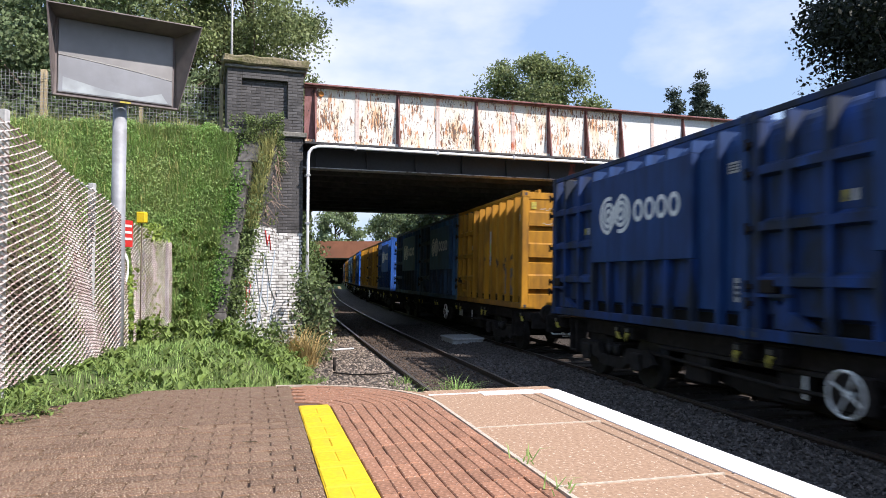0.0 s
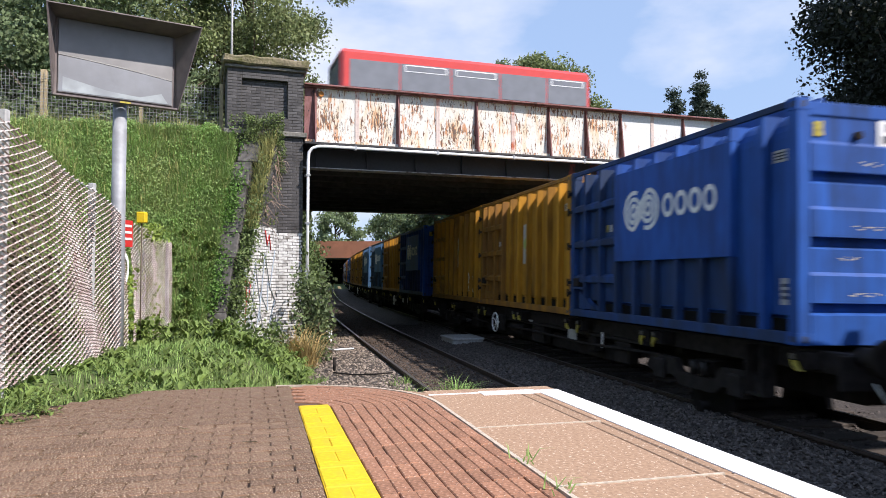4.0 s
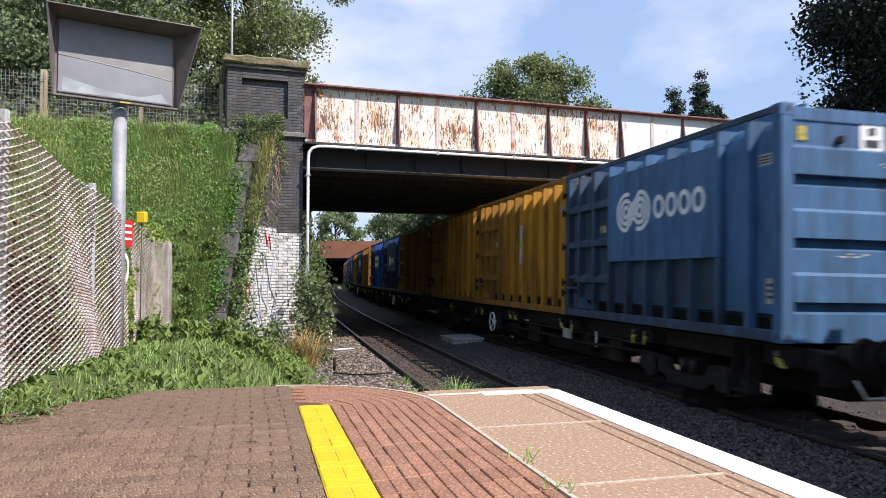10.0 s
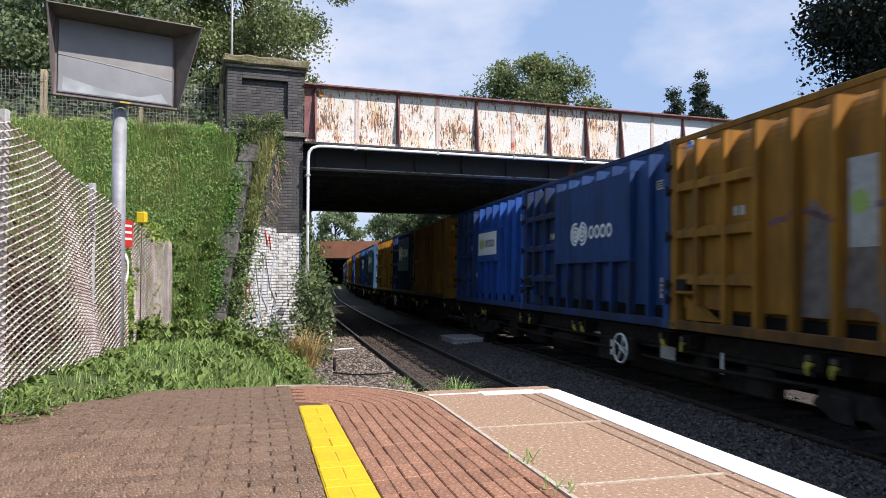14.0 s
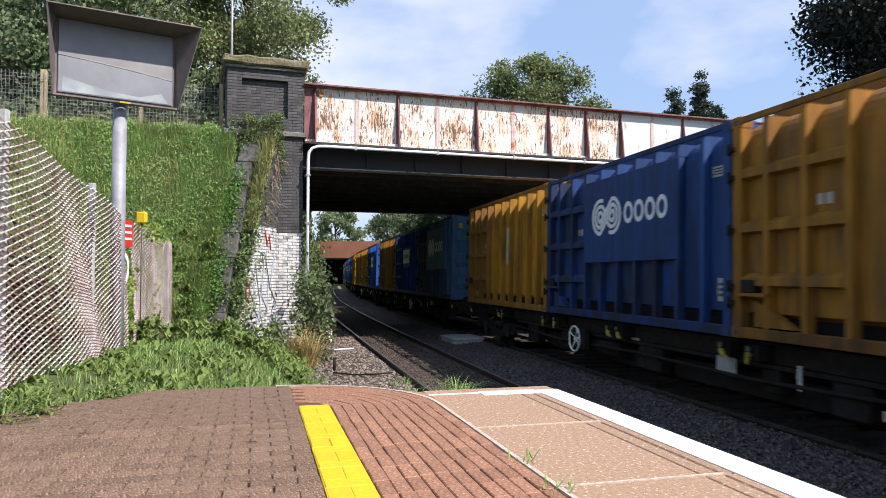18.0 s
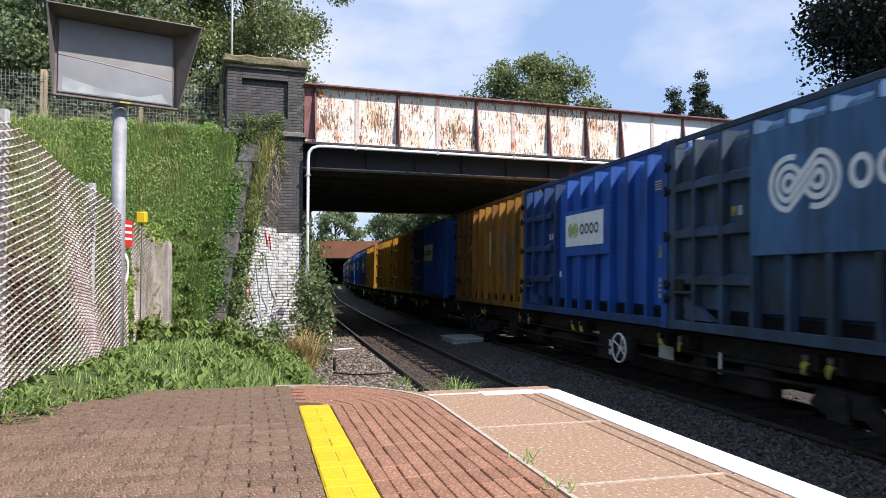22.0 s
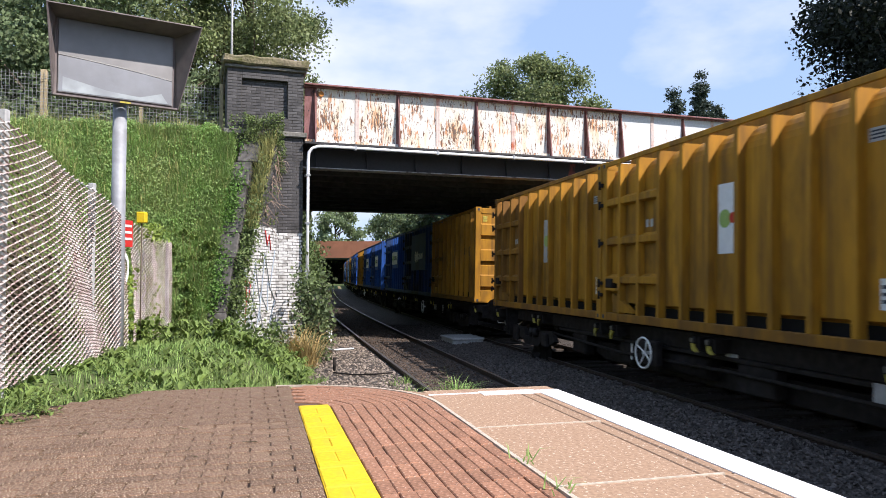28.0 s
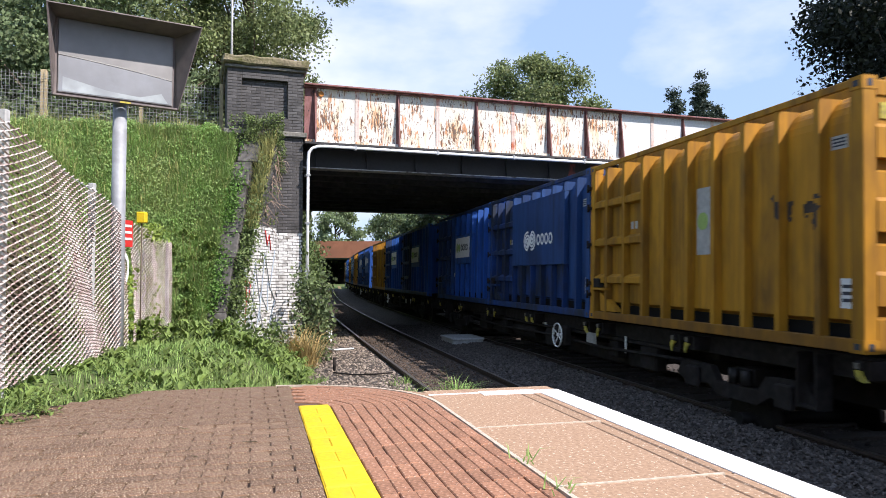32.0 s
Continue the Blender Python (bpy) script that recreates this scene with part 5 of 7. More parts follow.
    part("brake_lever", box(5.2, 5.24, 0.945, 0.965, 0.5, 0.78), "brake_white", w, "white lever")
    part("load_plate", box(8.9, 9.15, 0.905, 0.915, 0.7, 0.78), "notice", w)
    part("data_board", box(6.35, 6.75, 0.945, 0.96, 0.5, 0.74, 0.004), "notice", w, "grey data board")
    for y in (0.62, -0.62):
        part("fish_belly", prism([(3.7, 0.555), (LW - 3.7, 0.555), (LW - 5.2, 0.26), (5.2, 0.26)], "y", y - 0.05, y + 0.05), "wagon", w)
    # hanging brake gear, a step and valve boxes along the frame
    for x, d, z0, z1 in ((4.3, 0.5, 0.3, 0.68), (5.6, 0.3, 0.38, 0.68), (8.2, 0.7, 0.3, 0.68), (11.6, 0.45, 0.34, 0.68), (13.4, 0.6, 0.3, 0.68)):
        part("gear_box", box(x, x + d, 0.72, 0.93, z0, z1, 0.03), "wagon", w)
    # far-side skirt, added to block sun that falls under the wagon
    part("side_truss", prism([(3.4, 0.735), (LW - 3.4, 0.735), (LW - 4.4, 0.3), (4.4, 0.3)], "y", -0.98, -0.92), "wagon", w)
    part("brake_pipe", tube([(3.2, 0.96, 0.6), (6.0, 0.97, 0.52), (9.0, 0.96, 0.55), (12.0, 0.97, 0.5), (15.0, 0.96, 0.6)], 0.025, 8), "wagon", w)
    for x in (0.75, LW - 0.95):
        bm = box(x, x + 0.03, 0.9, 1.1, 0.36, 0.96)
        add_box(bm, x + 0.28, x + 0.31, 0.9, 1.1, 0.36, 0.96)
        add_box(bm, x + 0.03, x + 0.28, 0.92, 1.1, 0.37, 0.4)
        part("foot_step", bm, "wagon", w)
    part("air_tank", tube([(9.6, 0.75, 0.5), (11.2, 0.75, 0.5)], 0.16, 12), "wagon", w)
    # bogies with wheelsets
    side = [(-1.35, 0.42), (-1.2, 0.62), (-0.55, 0.6), (-0.4, 0.42), (0.4, 0.42), (0.55, 0.6), (1.2, 0.62), (1.35, 0.42), (1.15, 0.34), (0.6, 0.36), (0.4, 0.24), (-0.4, 0.24), (-0.6, 0.36), (-1.15, 0.34)]
    for bx in (2.2, LW - 2.2):
        b = thing("bogie", "", "")
        b.parent = w
        b.matrix_local = Matrix.Translation((bx, 0, 0))
        for y in (0.92, -1.02):
            part("bogie_frame", prism(side, "y", y, y + 0.1), "wagon", b)
            for x in (-0.9, 0.9):
                part("axle_box", box(x - 0.14, x + 0.14, y + (0.1 if y > 0 else -0.07), y + (0.17 if y > 0 else 0.0), 0.28, 0.56, 0.02), "wagon", b)
            for x in (-0.12, 0.12):
                part("spring", tube([(x, y + 0.05, 0.43), (x, y + 0.05, 0.62)], 0.07, 10), "wheel", b)
        part("bolster", box(-0.2, 0.2, -0.9, 0.9, 0.42, 0.63), "wagon", b)
        for x in (-0.9, 0.9):
            bm = bmesh.new()
            for s in (1, -1):
                y0 = 0.69 * s
                add_tube(bm, [(0, y0, 0), (0, y0 + 0.03 * s, 0), (0, y0 + 0.03 * s, 0), (0, y0 + 0.13 * s, 0)], [0.45, 0.45, 0.42, 0.415], 28)
                for k in range(5):
                    a = k * 2 * math.pi / 5
                    add_box(bm, 0.12, 0.3, y0 + 0.125 * s, y0 + 0.139 * s, -0.05, 0.05, Matrix.Rotation(a, 4, "Y"))
            add_tube(bm, [(0, -0.98, 0), (0, 0.98, 0)], 0.08, 12)
            part("wheelset", bm, "wheel", b, "steel wheelset", Matrix.Translation((x, 0, 0.42)))
    return w


# leading ends of the wagons along the train, and what each carries, leading container first
TRAIN = [
    (-118.95, ("navy1", "navy1", "navy1")),
    (-98.9, ("ochre6", "slate", "slate")),
    (-78.85, ("bright", "ochre", "ochre5")),
    (-58.8, ("bright", "ochre", "slate")),
    (-38.75, ("slate", "ochre", "ochre")),
    (-18.7, ("ochre1", "navy", "signed")),
    (1.22, ("ochre7", "navy1", "ochre")),
    (21.5, ("slate9", "signed", "ochre2")),
    (41.4, ("signed", "ochre8", "ochre")),
    (61.45, ("ochre4", "navy", "signed")),
    (81.5, ("signed", "signed", "ochre")),
    (101.6, ("bright", "bright", "ochre")),
    (121.7, ("slate", "ochre", "signed")),
    (141.8, ("bright", "slate", "ochre")),
    (161.9, ("slate", "slate", "bright")),
]
# metres that the train has come, by the time from the middle of the run: it slows as it passes
ST = np.linspace(0, 32, 641)
SS = np.polyval([1.712, -0.345, -20.132, 85.313, 0.288], (ST - 16) / 16)


def wagon_pose(front, t):
    u = front - float(np.interp(t, ST, SS))
    x1, y1, _ = track(u + 2.2, 1.219)
    x2, y2, _ = track(u + 16.05, 1.219)
    d = Vector((x2 - x1, y2 - y1, 0)).normalized()
    chord = Matrix(((d.x, -d.y, 0, x1 - 2.2 * d.x), (d.y, d.x, 0, y1 - 2.2 * d.y), (0, 0, 1, 0), (0, 0, 0, 1)))
    return chord @ Matrix.Translation((0, 1.219, 0)) @ Matrix.Rotation(0.019, 4, "X") @ Matrix.Translation((0, -1.219, 0))


ROLLING = []


def build_train():
    proto_w = [wagon_template(7.5), wagon_template(10.7)]
    fresh = [True, True]
    protos = {}
    used = set()
    for n, (front, load) in enumerate(TRAIN):
        m = wagon_pose(front, 0)
        k2 = (n + 1) % 2
        if fresh[k2]:
            w, fresh[k2] = proto_w[k2], False
            w.matrix_world = m
        else:
            w = copy_thing(proto_w[k2], m)
        ROLLING.append((w, front, Matrix()))
        for k, kind in enumerate(load):
            name, var = kind.rstrip("0123456789"), int(kind[-1]) if kind[-1].isdigit() else (0 if k == 1 else 3)
            key = (name, var)
            off = Matrix.Translation((k * STEP, 1.219, 1.04))
            if key not in protos:
                protos[key] = container(name, var)
                c = protos[key]
                c.matrix_world = m @ off
            else:
                c = copy_thing(protos[key], m @ off)
            ROLLING.append((c, front, off))


# ---- the bus on the road ----
BUS = []


def bus_pose(t):
    x = float(np.interp(t, [0, 1.5, 2.6, 3.5, 4.5, 5.5, 6.0, 7.5, 10, 32], [-29.5, -18.4, -10.05, -2.48, 6.4, 15.7, 20.5, 35.0, 52.0, 56.0]))
    return BRIDGE @ Matrix.Translation((x, 6.9, 5.65))


def build_bus():
    """A double-decker: x from its tail to its nose, y = 0 its near side."""
    L, W, H = 10.2, 2.5, 4.35
    b = thing("double_decker_bus", "red double-decker bus with dark tinted windows", "bus")
    BUS.append(b)
    bm = box(0.0, L, 0.0, W, 0.32, H, 0.14)
    part("body", bm, "bus_red", b)
    part("lower_glass", box(2.3, L - 0.25, -0.012, 0.004, 0.95, 2.08, 0.003), "bus_grey", b, "grey lower-deck windows")
    for k, (a, e) in enumerate(((0.35, 2.2), (2.25, 4.2), (4.25, 6.2), (6.25, 8.2), (8.25, L - 0.2))):
        part("upper_window", box(a, e, -0.014, 0.004, 2.95, 3.95, 0.004), "bus_glass", b)
        if k in (1, 2, 4):
            part("vent_frame", box(a + 0.15, e - 0.15, -0.024, -0.012, 3.66, 3.92, 0.004), "bus_white", b)
            part("vent_glass", box(a + 0.2, e - 0.2, -0.03, -0.022, 3.7, 3.88), "bus_glass", b)
    part("waist_band", box(2.3, L - 0.15, -0.01, 0.004, 2.2, 2.82), "bus_grey", b, "grey advertising panel")
    for a, e, z in ((2.9, 4.6, 2.52), (3.1, 4.6, 2.34), (6.3, 6.6, 2.62), (6.1, 8.2, 2.48), (6.1, 8.2, 2.32)):
        part("advert_bar", box(a, e, -0.016, -0.008, z - 0.06, z + 0.06), "bus_white", b)
    for a, e, z0, z1 in ((3.0, 4.4, 1.2, 1.5), (5.0, 6.6, 1.25, 1.4), (5.2, 6.6, 1.05, 1.18), (7.8, 8.6, 1.3, 1.6)):
        part("window_notice", box(a, e, -0.022, -0.014, z0, z1), "bus_white", b)
    part("rear_panel", box(-0.008, 0.004, 0.12, W - 0.12, 0.5, H - 0.2, 0.003), "bus_rear", b, "dark blue-black rear panel")
    part("rear_glass", box(-0.014, 0.004, 0.25, W - 0.25, 2.95, 3.9, 0.004), "bus_glass", b)
    part("front_glass", box(L - 0.004, L + 0.012, 0.12, W - 0.12, 2.9, 4.0, 0.004), "bus_glass", b)
    part("windscreen", box(L - 0.004, L + 0.012, 0.12, W - 0.12, 1.0, 2.3, 0.004), "bus_glass", b)
    part("engine_grille", box(0.35, 1.9, -0.012, 0.004, 0.95, 2.08), "ink", b, "dark mesh engine grille")
    for x in (2.4, 7.6):
        for y in (-0.01, W - 0.27):
            wh = part("wheel", tube([(x, y, 0.48), (x, y + 0.28, 0.48)], 0.48, 20), "tyre", b)
            part("hub", tube([(x, y - 0.01 if y < 1 else y + 0.27, 0.48), (x, y if y < 1 else y + 0.29, 0.48)], 0.2, 12), "bus_grey", wh)


# ---- platform mirror ----
def build_mirror():
    mir = thing("platform_mirror", "grey platform mirror in a dark flared hood on a steel pole", "mirror", m=Matrix.Translation((-3.86, 8.33, 0)))
    part("pole", tube([(-0.02, 0.13, 0.5), (-0.02, 0.13, 3.9)], [0.082, 0.078], 18), "pole_grey", mir, "galvanised round pole")
    # local x runs along the pane to the right, -y out of it
    f = Matrix.Rotation(math.atan2(0.562, 0.827), 4, "Z")
    w, z0, z1 = 0.625, 3.85, 4.72
    part("pane", box(-w, w, -0.02, -0.004, z0 + 0.02, z1, 0.003, f), "mirror", mir, "grey mirror pane")
    part("back", box(-w - 0.04, w + 0.04, 0.0, 0.05, z0 - 0.02, z1 + 0.04, 0.01, f), "hood", mir)

    def sheet(pts, name):
        """A folded sheet 12 mm thick through four corners."""
        bm = bmesh.new()
        p = [Vector(q) for q in pts]
        n = (p[1] - p[0]).cross(p[3] - p[0]).normalized() * 0.012
        a, b = [bm.verts.new(q) for q in p], [bm.verts.new(q + n) for q in p]
        bm.faces.new(a[::-1]), bm.faces.new(b)
        for i in range(4):
            bm.faces.new((a[i], a[(i + 1) % 4], b[(i + 1) % 4], b[i]))
        bmesh.ops.transform(bm, matrix=f, verts=bm.verts[:])
        bmesh.ops.recalc_face_normals(bm, faces=bm.faces[:])
        part(name, bm, "hood", mir)
    d, tl, tr, zt = 0.4, -w - 0.16, w + 0.25, z1 + 0.04
    sheet([(-w - 0.04, 0, z1 + 0.02), (w + 0.04, 0, z1 + 0.02), (tr, -d, zt + 0.03), (tl, -d, zt)], "hood_top")
    sheet([(-w - 0.04, 0, z0 - 0.02), (-w - 0.04, 0, z1 + 0.02), (tl, -d, zt), (-w - 0.06, -0.08, z0 - 0.03)], "hood_side")
    sheet([(w + 0.04, 0, z1 + 0.02), (w + 0.04, 0, z0 - 0.02), (w + 0.06, -0.08, z0 - 0.03), (tr, -d, zt + 0.03)], "hood_side")
    part("hood_lip", box(-w - 0.06, w + 0.06, -0.08, 0.0, z0 - 0.035, z0 - 0.012, 0.004, f), "hood", mir)
    part("maker_label", box(0.02, 0.14, -0.085, -0.0805, z0 - 0.033, z0 - 0.012, 0.0, f), "yellow_clamp", mir)
    part("bracket", box(-0.12, 0.12, 0.03, 0.16, 3.9, 4.5, 0.01, f), "galv", mir)
    # flat patches paint the lighter lower half of the reflection onto the pane
    low = [(-w + 0.01, z0 + 0.03), (w - 0.01, z0 + 0.03), (w - 0.01, 4.175), (0.0, 4.25), (-w + 0.01, 4.3)]
    bm = prism(low, "y", -0.0225, -0.0205)
    bmesh.ops.transform(bm, matrix=f, verts=bm.verts[:])
    part("dust_film", bm, "mirror_reflection", mir, "bluish patch painting the reflection on the lower pane")
    bm = prism([(-w + 0.05, z0 + 0.035), (w - 0.05, z0 + 0.035), (w - 0.13, z0 + 0.15), (0.25, z0 + 0.075), (-0.1, z0 + 0.1), (-w + 0.05, z0 + 0.2)], "y", -0.0245, -0.0226)
    bmesh.ops.transform(bm, matrix=f, verts=bm.verts[:])
    part("dust_film", bm, "mirror_reflection_pale", mir, "pale painted reflection along the foot of the pane")
    # the pale line of the reflection, drawn as a thin tube
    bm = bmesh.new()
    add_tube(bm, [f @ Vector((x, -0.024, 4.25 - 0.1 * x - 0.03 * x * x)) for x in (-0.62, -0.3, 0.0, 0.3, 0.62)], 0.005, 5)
    part("trim_strip", bm, "notice", mir, "thin pale line of the reflection across the pane")


# ---- chain-link fence and its signs ----
FENCE = [(-3.03, 4.55, 0.98, 2.93), (-3.1, 5.0, 0.96, 2.86), (-3.3, 6.0, 0.95, 2.74), (-3.5, 7.1, 0.93, 2.66), (-3.73, 8.1, 0.9, 2.54), (-3.9, 8.8, 0.85, 2.5)]
FENCE_FAR = [(-4.05, 9.2, 0.85, 2.5), (-4.2, 9.7, 0.8, 2.46), (-4.55, 11.2, 0.7, 2.42), (-5.02, 13.2, 0.62, 2.38)]


def chain_link(line, name, seed, sag):
    """Woven wire: each wire zigzags down and hooks into its neighbours."""
    rng = np.random.default_rng(seed)
    pts = np.array(line)
    run = np.concatenate([[0], np.cumsum(np.hypot(np.diff(pts[:, 0]), np.diff(pts[:, 1])))])
    at = lambda s: [float(np.interp(s, run, pts[:, i])) for i in range(4)]
    verts, faces = [], []
    pitch, drop, r = 0.072, 0.03, 0.0072
    n = int(run[-1] / pitch)
    d = np.array([pts[-1, 0] - pts[0, 0], pts[-1, 1] - pts[0, 1]])
    d = d / np.hypot(*d)
    nx, ny = d[1], -d[0]
    for k in range(n):
        s = k * pitch
        _, _, z0, z1 = at(s)
        m = int((z1 - z0) / drop)
        ring0 = None
        for i in range(m + 1):
            z = z1 - i * drop
            ss = s + (pitch * 1.04 if (i + k) % 2 else -pitch * 0.04) + 0.01 * math.sin(3 * s + 5 * z)
            x, y, _, _ = at(max(0.0, min(run[-1], ss)))
            out = sag * (0.045 * math.sin(1.1 * s + 0.8) * math.sin((z - z0) * 1.5) + 0.03 * math.sin(2.7 * s + 2 * z)) + (0.006 if (i + k) % 2 else -0.006)
            c = (x + nx * out, y + ny * out, z)
            ring = []
            for a in (0, 2.094, 4.189):
                verts.append((c[0] + r * math.cos(a) * nx, c[1] + r * math.cos(a) * ny, c[2] + r * math.sin(a)))
                ring.append(len(verts) - 1)
            if ring0:
                for j in range(3):
                    faces.append((ring0[j], ring0[(j + 1) % 3], ring[(j + 1) % 3], ring[j]))
            ring0 = ring
    return soup(name, verts, faces, "wire")


def build_fence():
    f = thing("chain_link_fence", "sagging galvanised chain-link fence on steel posts", "fence", "lineside fences")
    part("wire_mesh", chain_link(FENCE, "wire_mesh", 1, 1.0), None, f)
    for x, y, z0, z1 in ((-3.16, 5.07, 0.7, 2.98), (-3.62, 7.3, 0.7, 2.74)):
        part("post", box(x - 0.03, x + 0.03, y - 0.03, y + 0.03, z0, z1, 0.006), "post_concrete", f)
    bm = tube([(p[0] - 0.02, p[1], p[3] - 0.02) for p in FENCE], 0.004, 5)
    part("line_wire", bm, "galv", f)
    g = thing("chain_link_fence", "old leaning chain-link fence grown through by creeper", "fence", "lineside fences")
    part("wire_mesh", chain_link(FENCE_FAR, "wire_mesh", 2, 1.6), None, g)
    for x, y, z0, z1 in ((-4.02, 8.7, 0.6, 2.52), (-4.72, 11.2, 0.5, 2.45), (-5.1, 13.15, 0.4, 2.4)):
        part("post", box(x - 0.03, x + 0.03, y - 0.03, y + 0.03, z0, z1, 0.006), "galv", g)
    # boards tied to the wire
    s = thing("warning_sign", "red warning board above a white board, on the fence", "sign", m=Matrix.Translation((-3.92, 8.72, 1.5)) @ Matrix.Rotation(radians(78), 4, "Z"))
    part("red_board", box(-0.14, 0.14, -0.02, -0.008, 0.64, 0.97, 0.003), "red_paint", s)
    for z in (0.74, 0.82, 0.9):
        part("print_bar", box(-0.11, 0.11, -0.025, -0.0205, z - 0.014, z + 0.014), "decal", s)
    bm = bmesh.new()
    add_ring(bm, 0, 0, 0.075, 0.125, 0, 360, -0.02, 20)
    bmesh.ops.transform(bm, matrix=Matrix.Translation((0, 0, 0.38)) @ Matrix.Diagonal((0.55, 1, 1.45, 1)), verts=bm.verts[:])
    part("white_ring", bm, "decal", s, "white oval ring mark")
    part("bracket", box(-0.02, 0.02, -0.006, 0.03, 0.2, 1.0, 0.004), "mesh_dark", s)
    y = thing("yellow_box", "small bright yellow box on a post by the fence", "box", m=Matrix.Translation((-4.08, 9.6, 0)))
    part("case", box(-0.06, 0.06, -0.05, 0.05, 2.5, 2.65, 0.012), "paver_yellow", y)
    part("post", tube([(0, 0, 0.4), (0, 0, 2.5)], 0.009, 8), "bark", y)
    # mesh fence along the road
    r = thing("road_fence", "dark wire mesh fence on timber posts beside the road", "fence", "lineside fences", BRIDGE)
    verts, faces = [], []

    def wire(a, b, t=0.006):
        k = len(verts)
        for p in (a, b):
            verts.extend([(p[0] - t, p[1], p[2] - t), (p[0] + t, p[1], p[2] - t), (p[0] + t, p[1], p[2] + t), (p[0] - t, p[1], p[2] + t)])
        faces.extend([(k + i, k + (i + 1) % 4, k + 4 + (i + 1) % 4, k + 4 + i) for i in range(4)])
    for k in range(170):
        wire((-2.35 - 0.08 * k, 0.7, 5.1), (-2.35 - 0.08 * k, 0.7, 6.6))
    for k in range(18):
        z = 5.18 + 0.08 * k
        wire((-2.3, 0.7, z), (-16.3, 0.7, z))
    part("wire_mesh", soup("wire_mesh", verts, faces, "mesh_dark"), None, r)
    for x, w in ((-2.26, 0.05), (-4.15, 0.05), (-6.29, 0.07), (-8.6, 0.06), (-11.2, 0.06), (-14, 0.06)):
        part("post", box(x - w, x + w, 0.72, 0.72 + 2 * w, 4.95, 6.68, 0.01), "post_wood", r)
    pole = thing("mast", "thin grey mast standing behind the bridge pier", "pole", m=BRIDGE @ Matrix.Translation((-1.98, 1.95, 5.5)))
    part("tube", tube([(0, 0, 0), (0, 0, 5.5)], [0.035, 0.03], 10), "mesh_dark", pole)
    part("base", tube([(0, 0, 0), (0, 0, 0.25)], 0.09, 10), "galv", pole)


# ---- small lineside things ----
def build_lineside():
    c = thing("trough_cover", "grey concrete cable trough cover between the tracks", "trough cover", m=Matrix.Translation((0.55, 20.5, -0.16)) @ Matrix.Rotation(radians(14), 4, "Z"))
    part("lid", box(-0.5, 0.44, -0.75, 0.6, 0.16, 0.22, 0.015), "post_concrete", c)
    part("chamber", box(-0.47, 0.41, -0.72, 0.57, -0.05, 0.16), "post_concrete", c)
    m = thing("marker_post", "short white marker post in the ballast", "post", m=Matrix.Translation((-3.3, 20.7, -0.25)))
    part("stake", box(-0.07, 0.07, -0.05, 0.05, 0.0, 0.4, 0.012), "pipe", m)
    part("cap", box(-0.085, 0.085, -0.06, 0.06, 0.4, 0.44, 0.01), "pipe", m)
    k = thing("ground_pipe", "white bent pipe lying on the ballast", "pipe")
    part("tube", tube([(-2.98, 18.1, -0.07), (-2.72, 17.9, -0.07), (-2.45, 17.9, -0.05), (-2.28, 18.15, -0.06)], 0.022, 8), "pipe", k)
    p = thing("iron_stake", "dark iron stake beside the track", "post", m=Matrix.Translation((-2.19, 14.4, -0.2)))
    part("bar", tube([(0, 0, 0), (0, 0, 0.34)], 0.03, 8), "wagon", p)
    part("foot", box(-0.06, 0.06, -0.06, 0.06, 0.0, 0.03), "wagon", p)
    t = thing("cable", "thin black cable on the ballast by the platform end", "cable")
    part("line", tube([(-2.1, 13.7, -0.07), (-1.7, 13.5, -0.08), (-1.3, 13.4, -0.06), (-0.95, 13.5, -0.04)], 0.016, 6), "wagon", t)


# ---- plants ----
def leaf_soup(name, pos, size, mat, rng, droop=0.0, long=1.5):
    """Small pointed leaves, each a bent pair of triangles, at the given places."""
    n = len(pos)
    a = rng.normal(size=(n, 3))
    a[:, 2] -= droop
    a /= np.linalg.norm(a, axis=1, keepdims=True)
    b = np.cross(a, rng.normal(size=(n, 3)))
    b /= np.linalg.norm(b, axis=1, keepdims=True)
    c = np.cross(a, b)
    s = size * rng.uniform(0.6, 1.4, (n, 1))
    tip, mid = pos + a * s * long, pos + a * s * long * 0.45
    l, r = mid + b * s * 0.5 + c * s * 0.12, mid - b * s * 0.5 + c * s * 0.12
    v = np.stack([pos, l, tip, r], 1).reshape(-1, 3)
    k = np.arange(n) * 4
    me = bpy.data.meshes.new(name)
    tri = np.stack([k, k + 1, k + 2, k, k + 2, k + 3], 1).reshape(-1)
    me.vertices.add(len(v))
    me.vertices.foreach_set("co", v.ravel().astype(np.float32))
    me.loops.add(len(tri))
    me.loops.foreach_set("vertex_index", tri.astype(np.int32))
    me.polygons.add(len(tri) // 3)
    me.polygons.foreach_set("loop_start", np.arange(0, len(tri), 3).astype(np.int32))
    me.update(calc_edges=True)
    me.materials.append(M[mat])
    return me


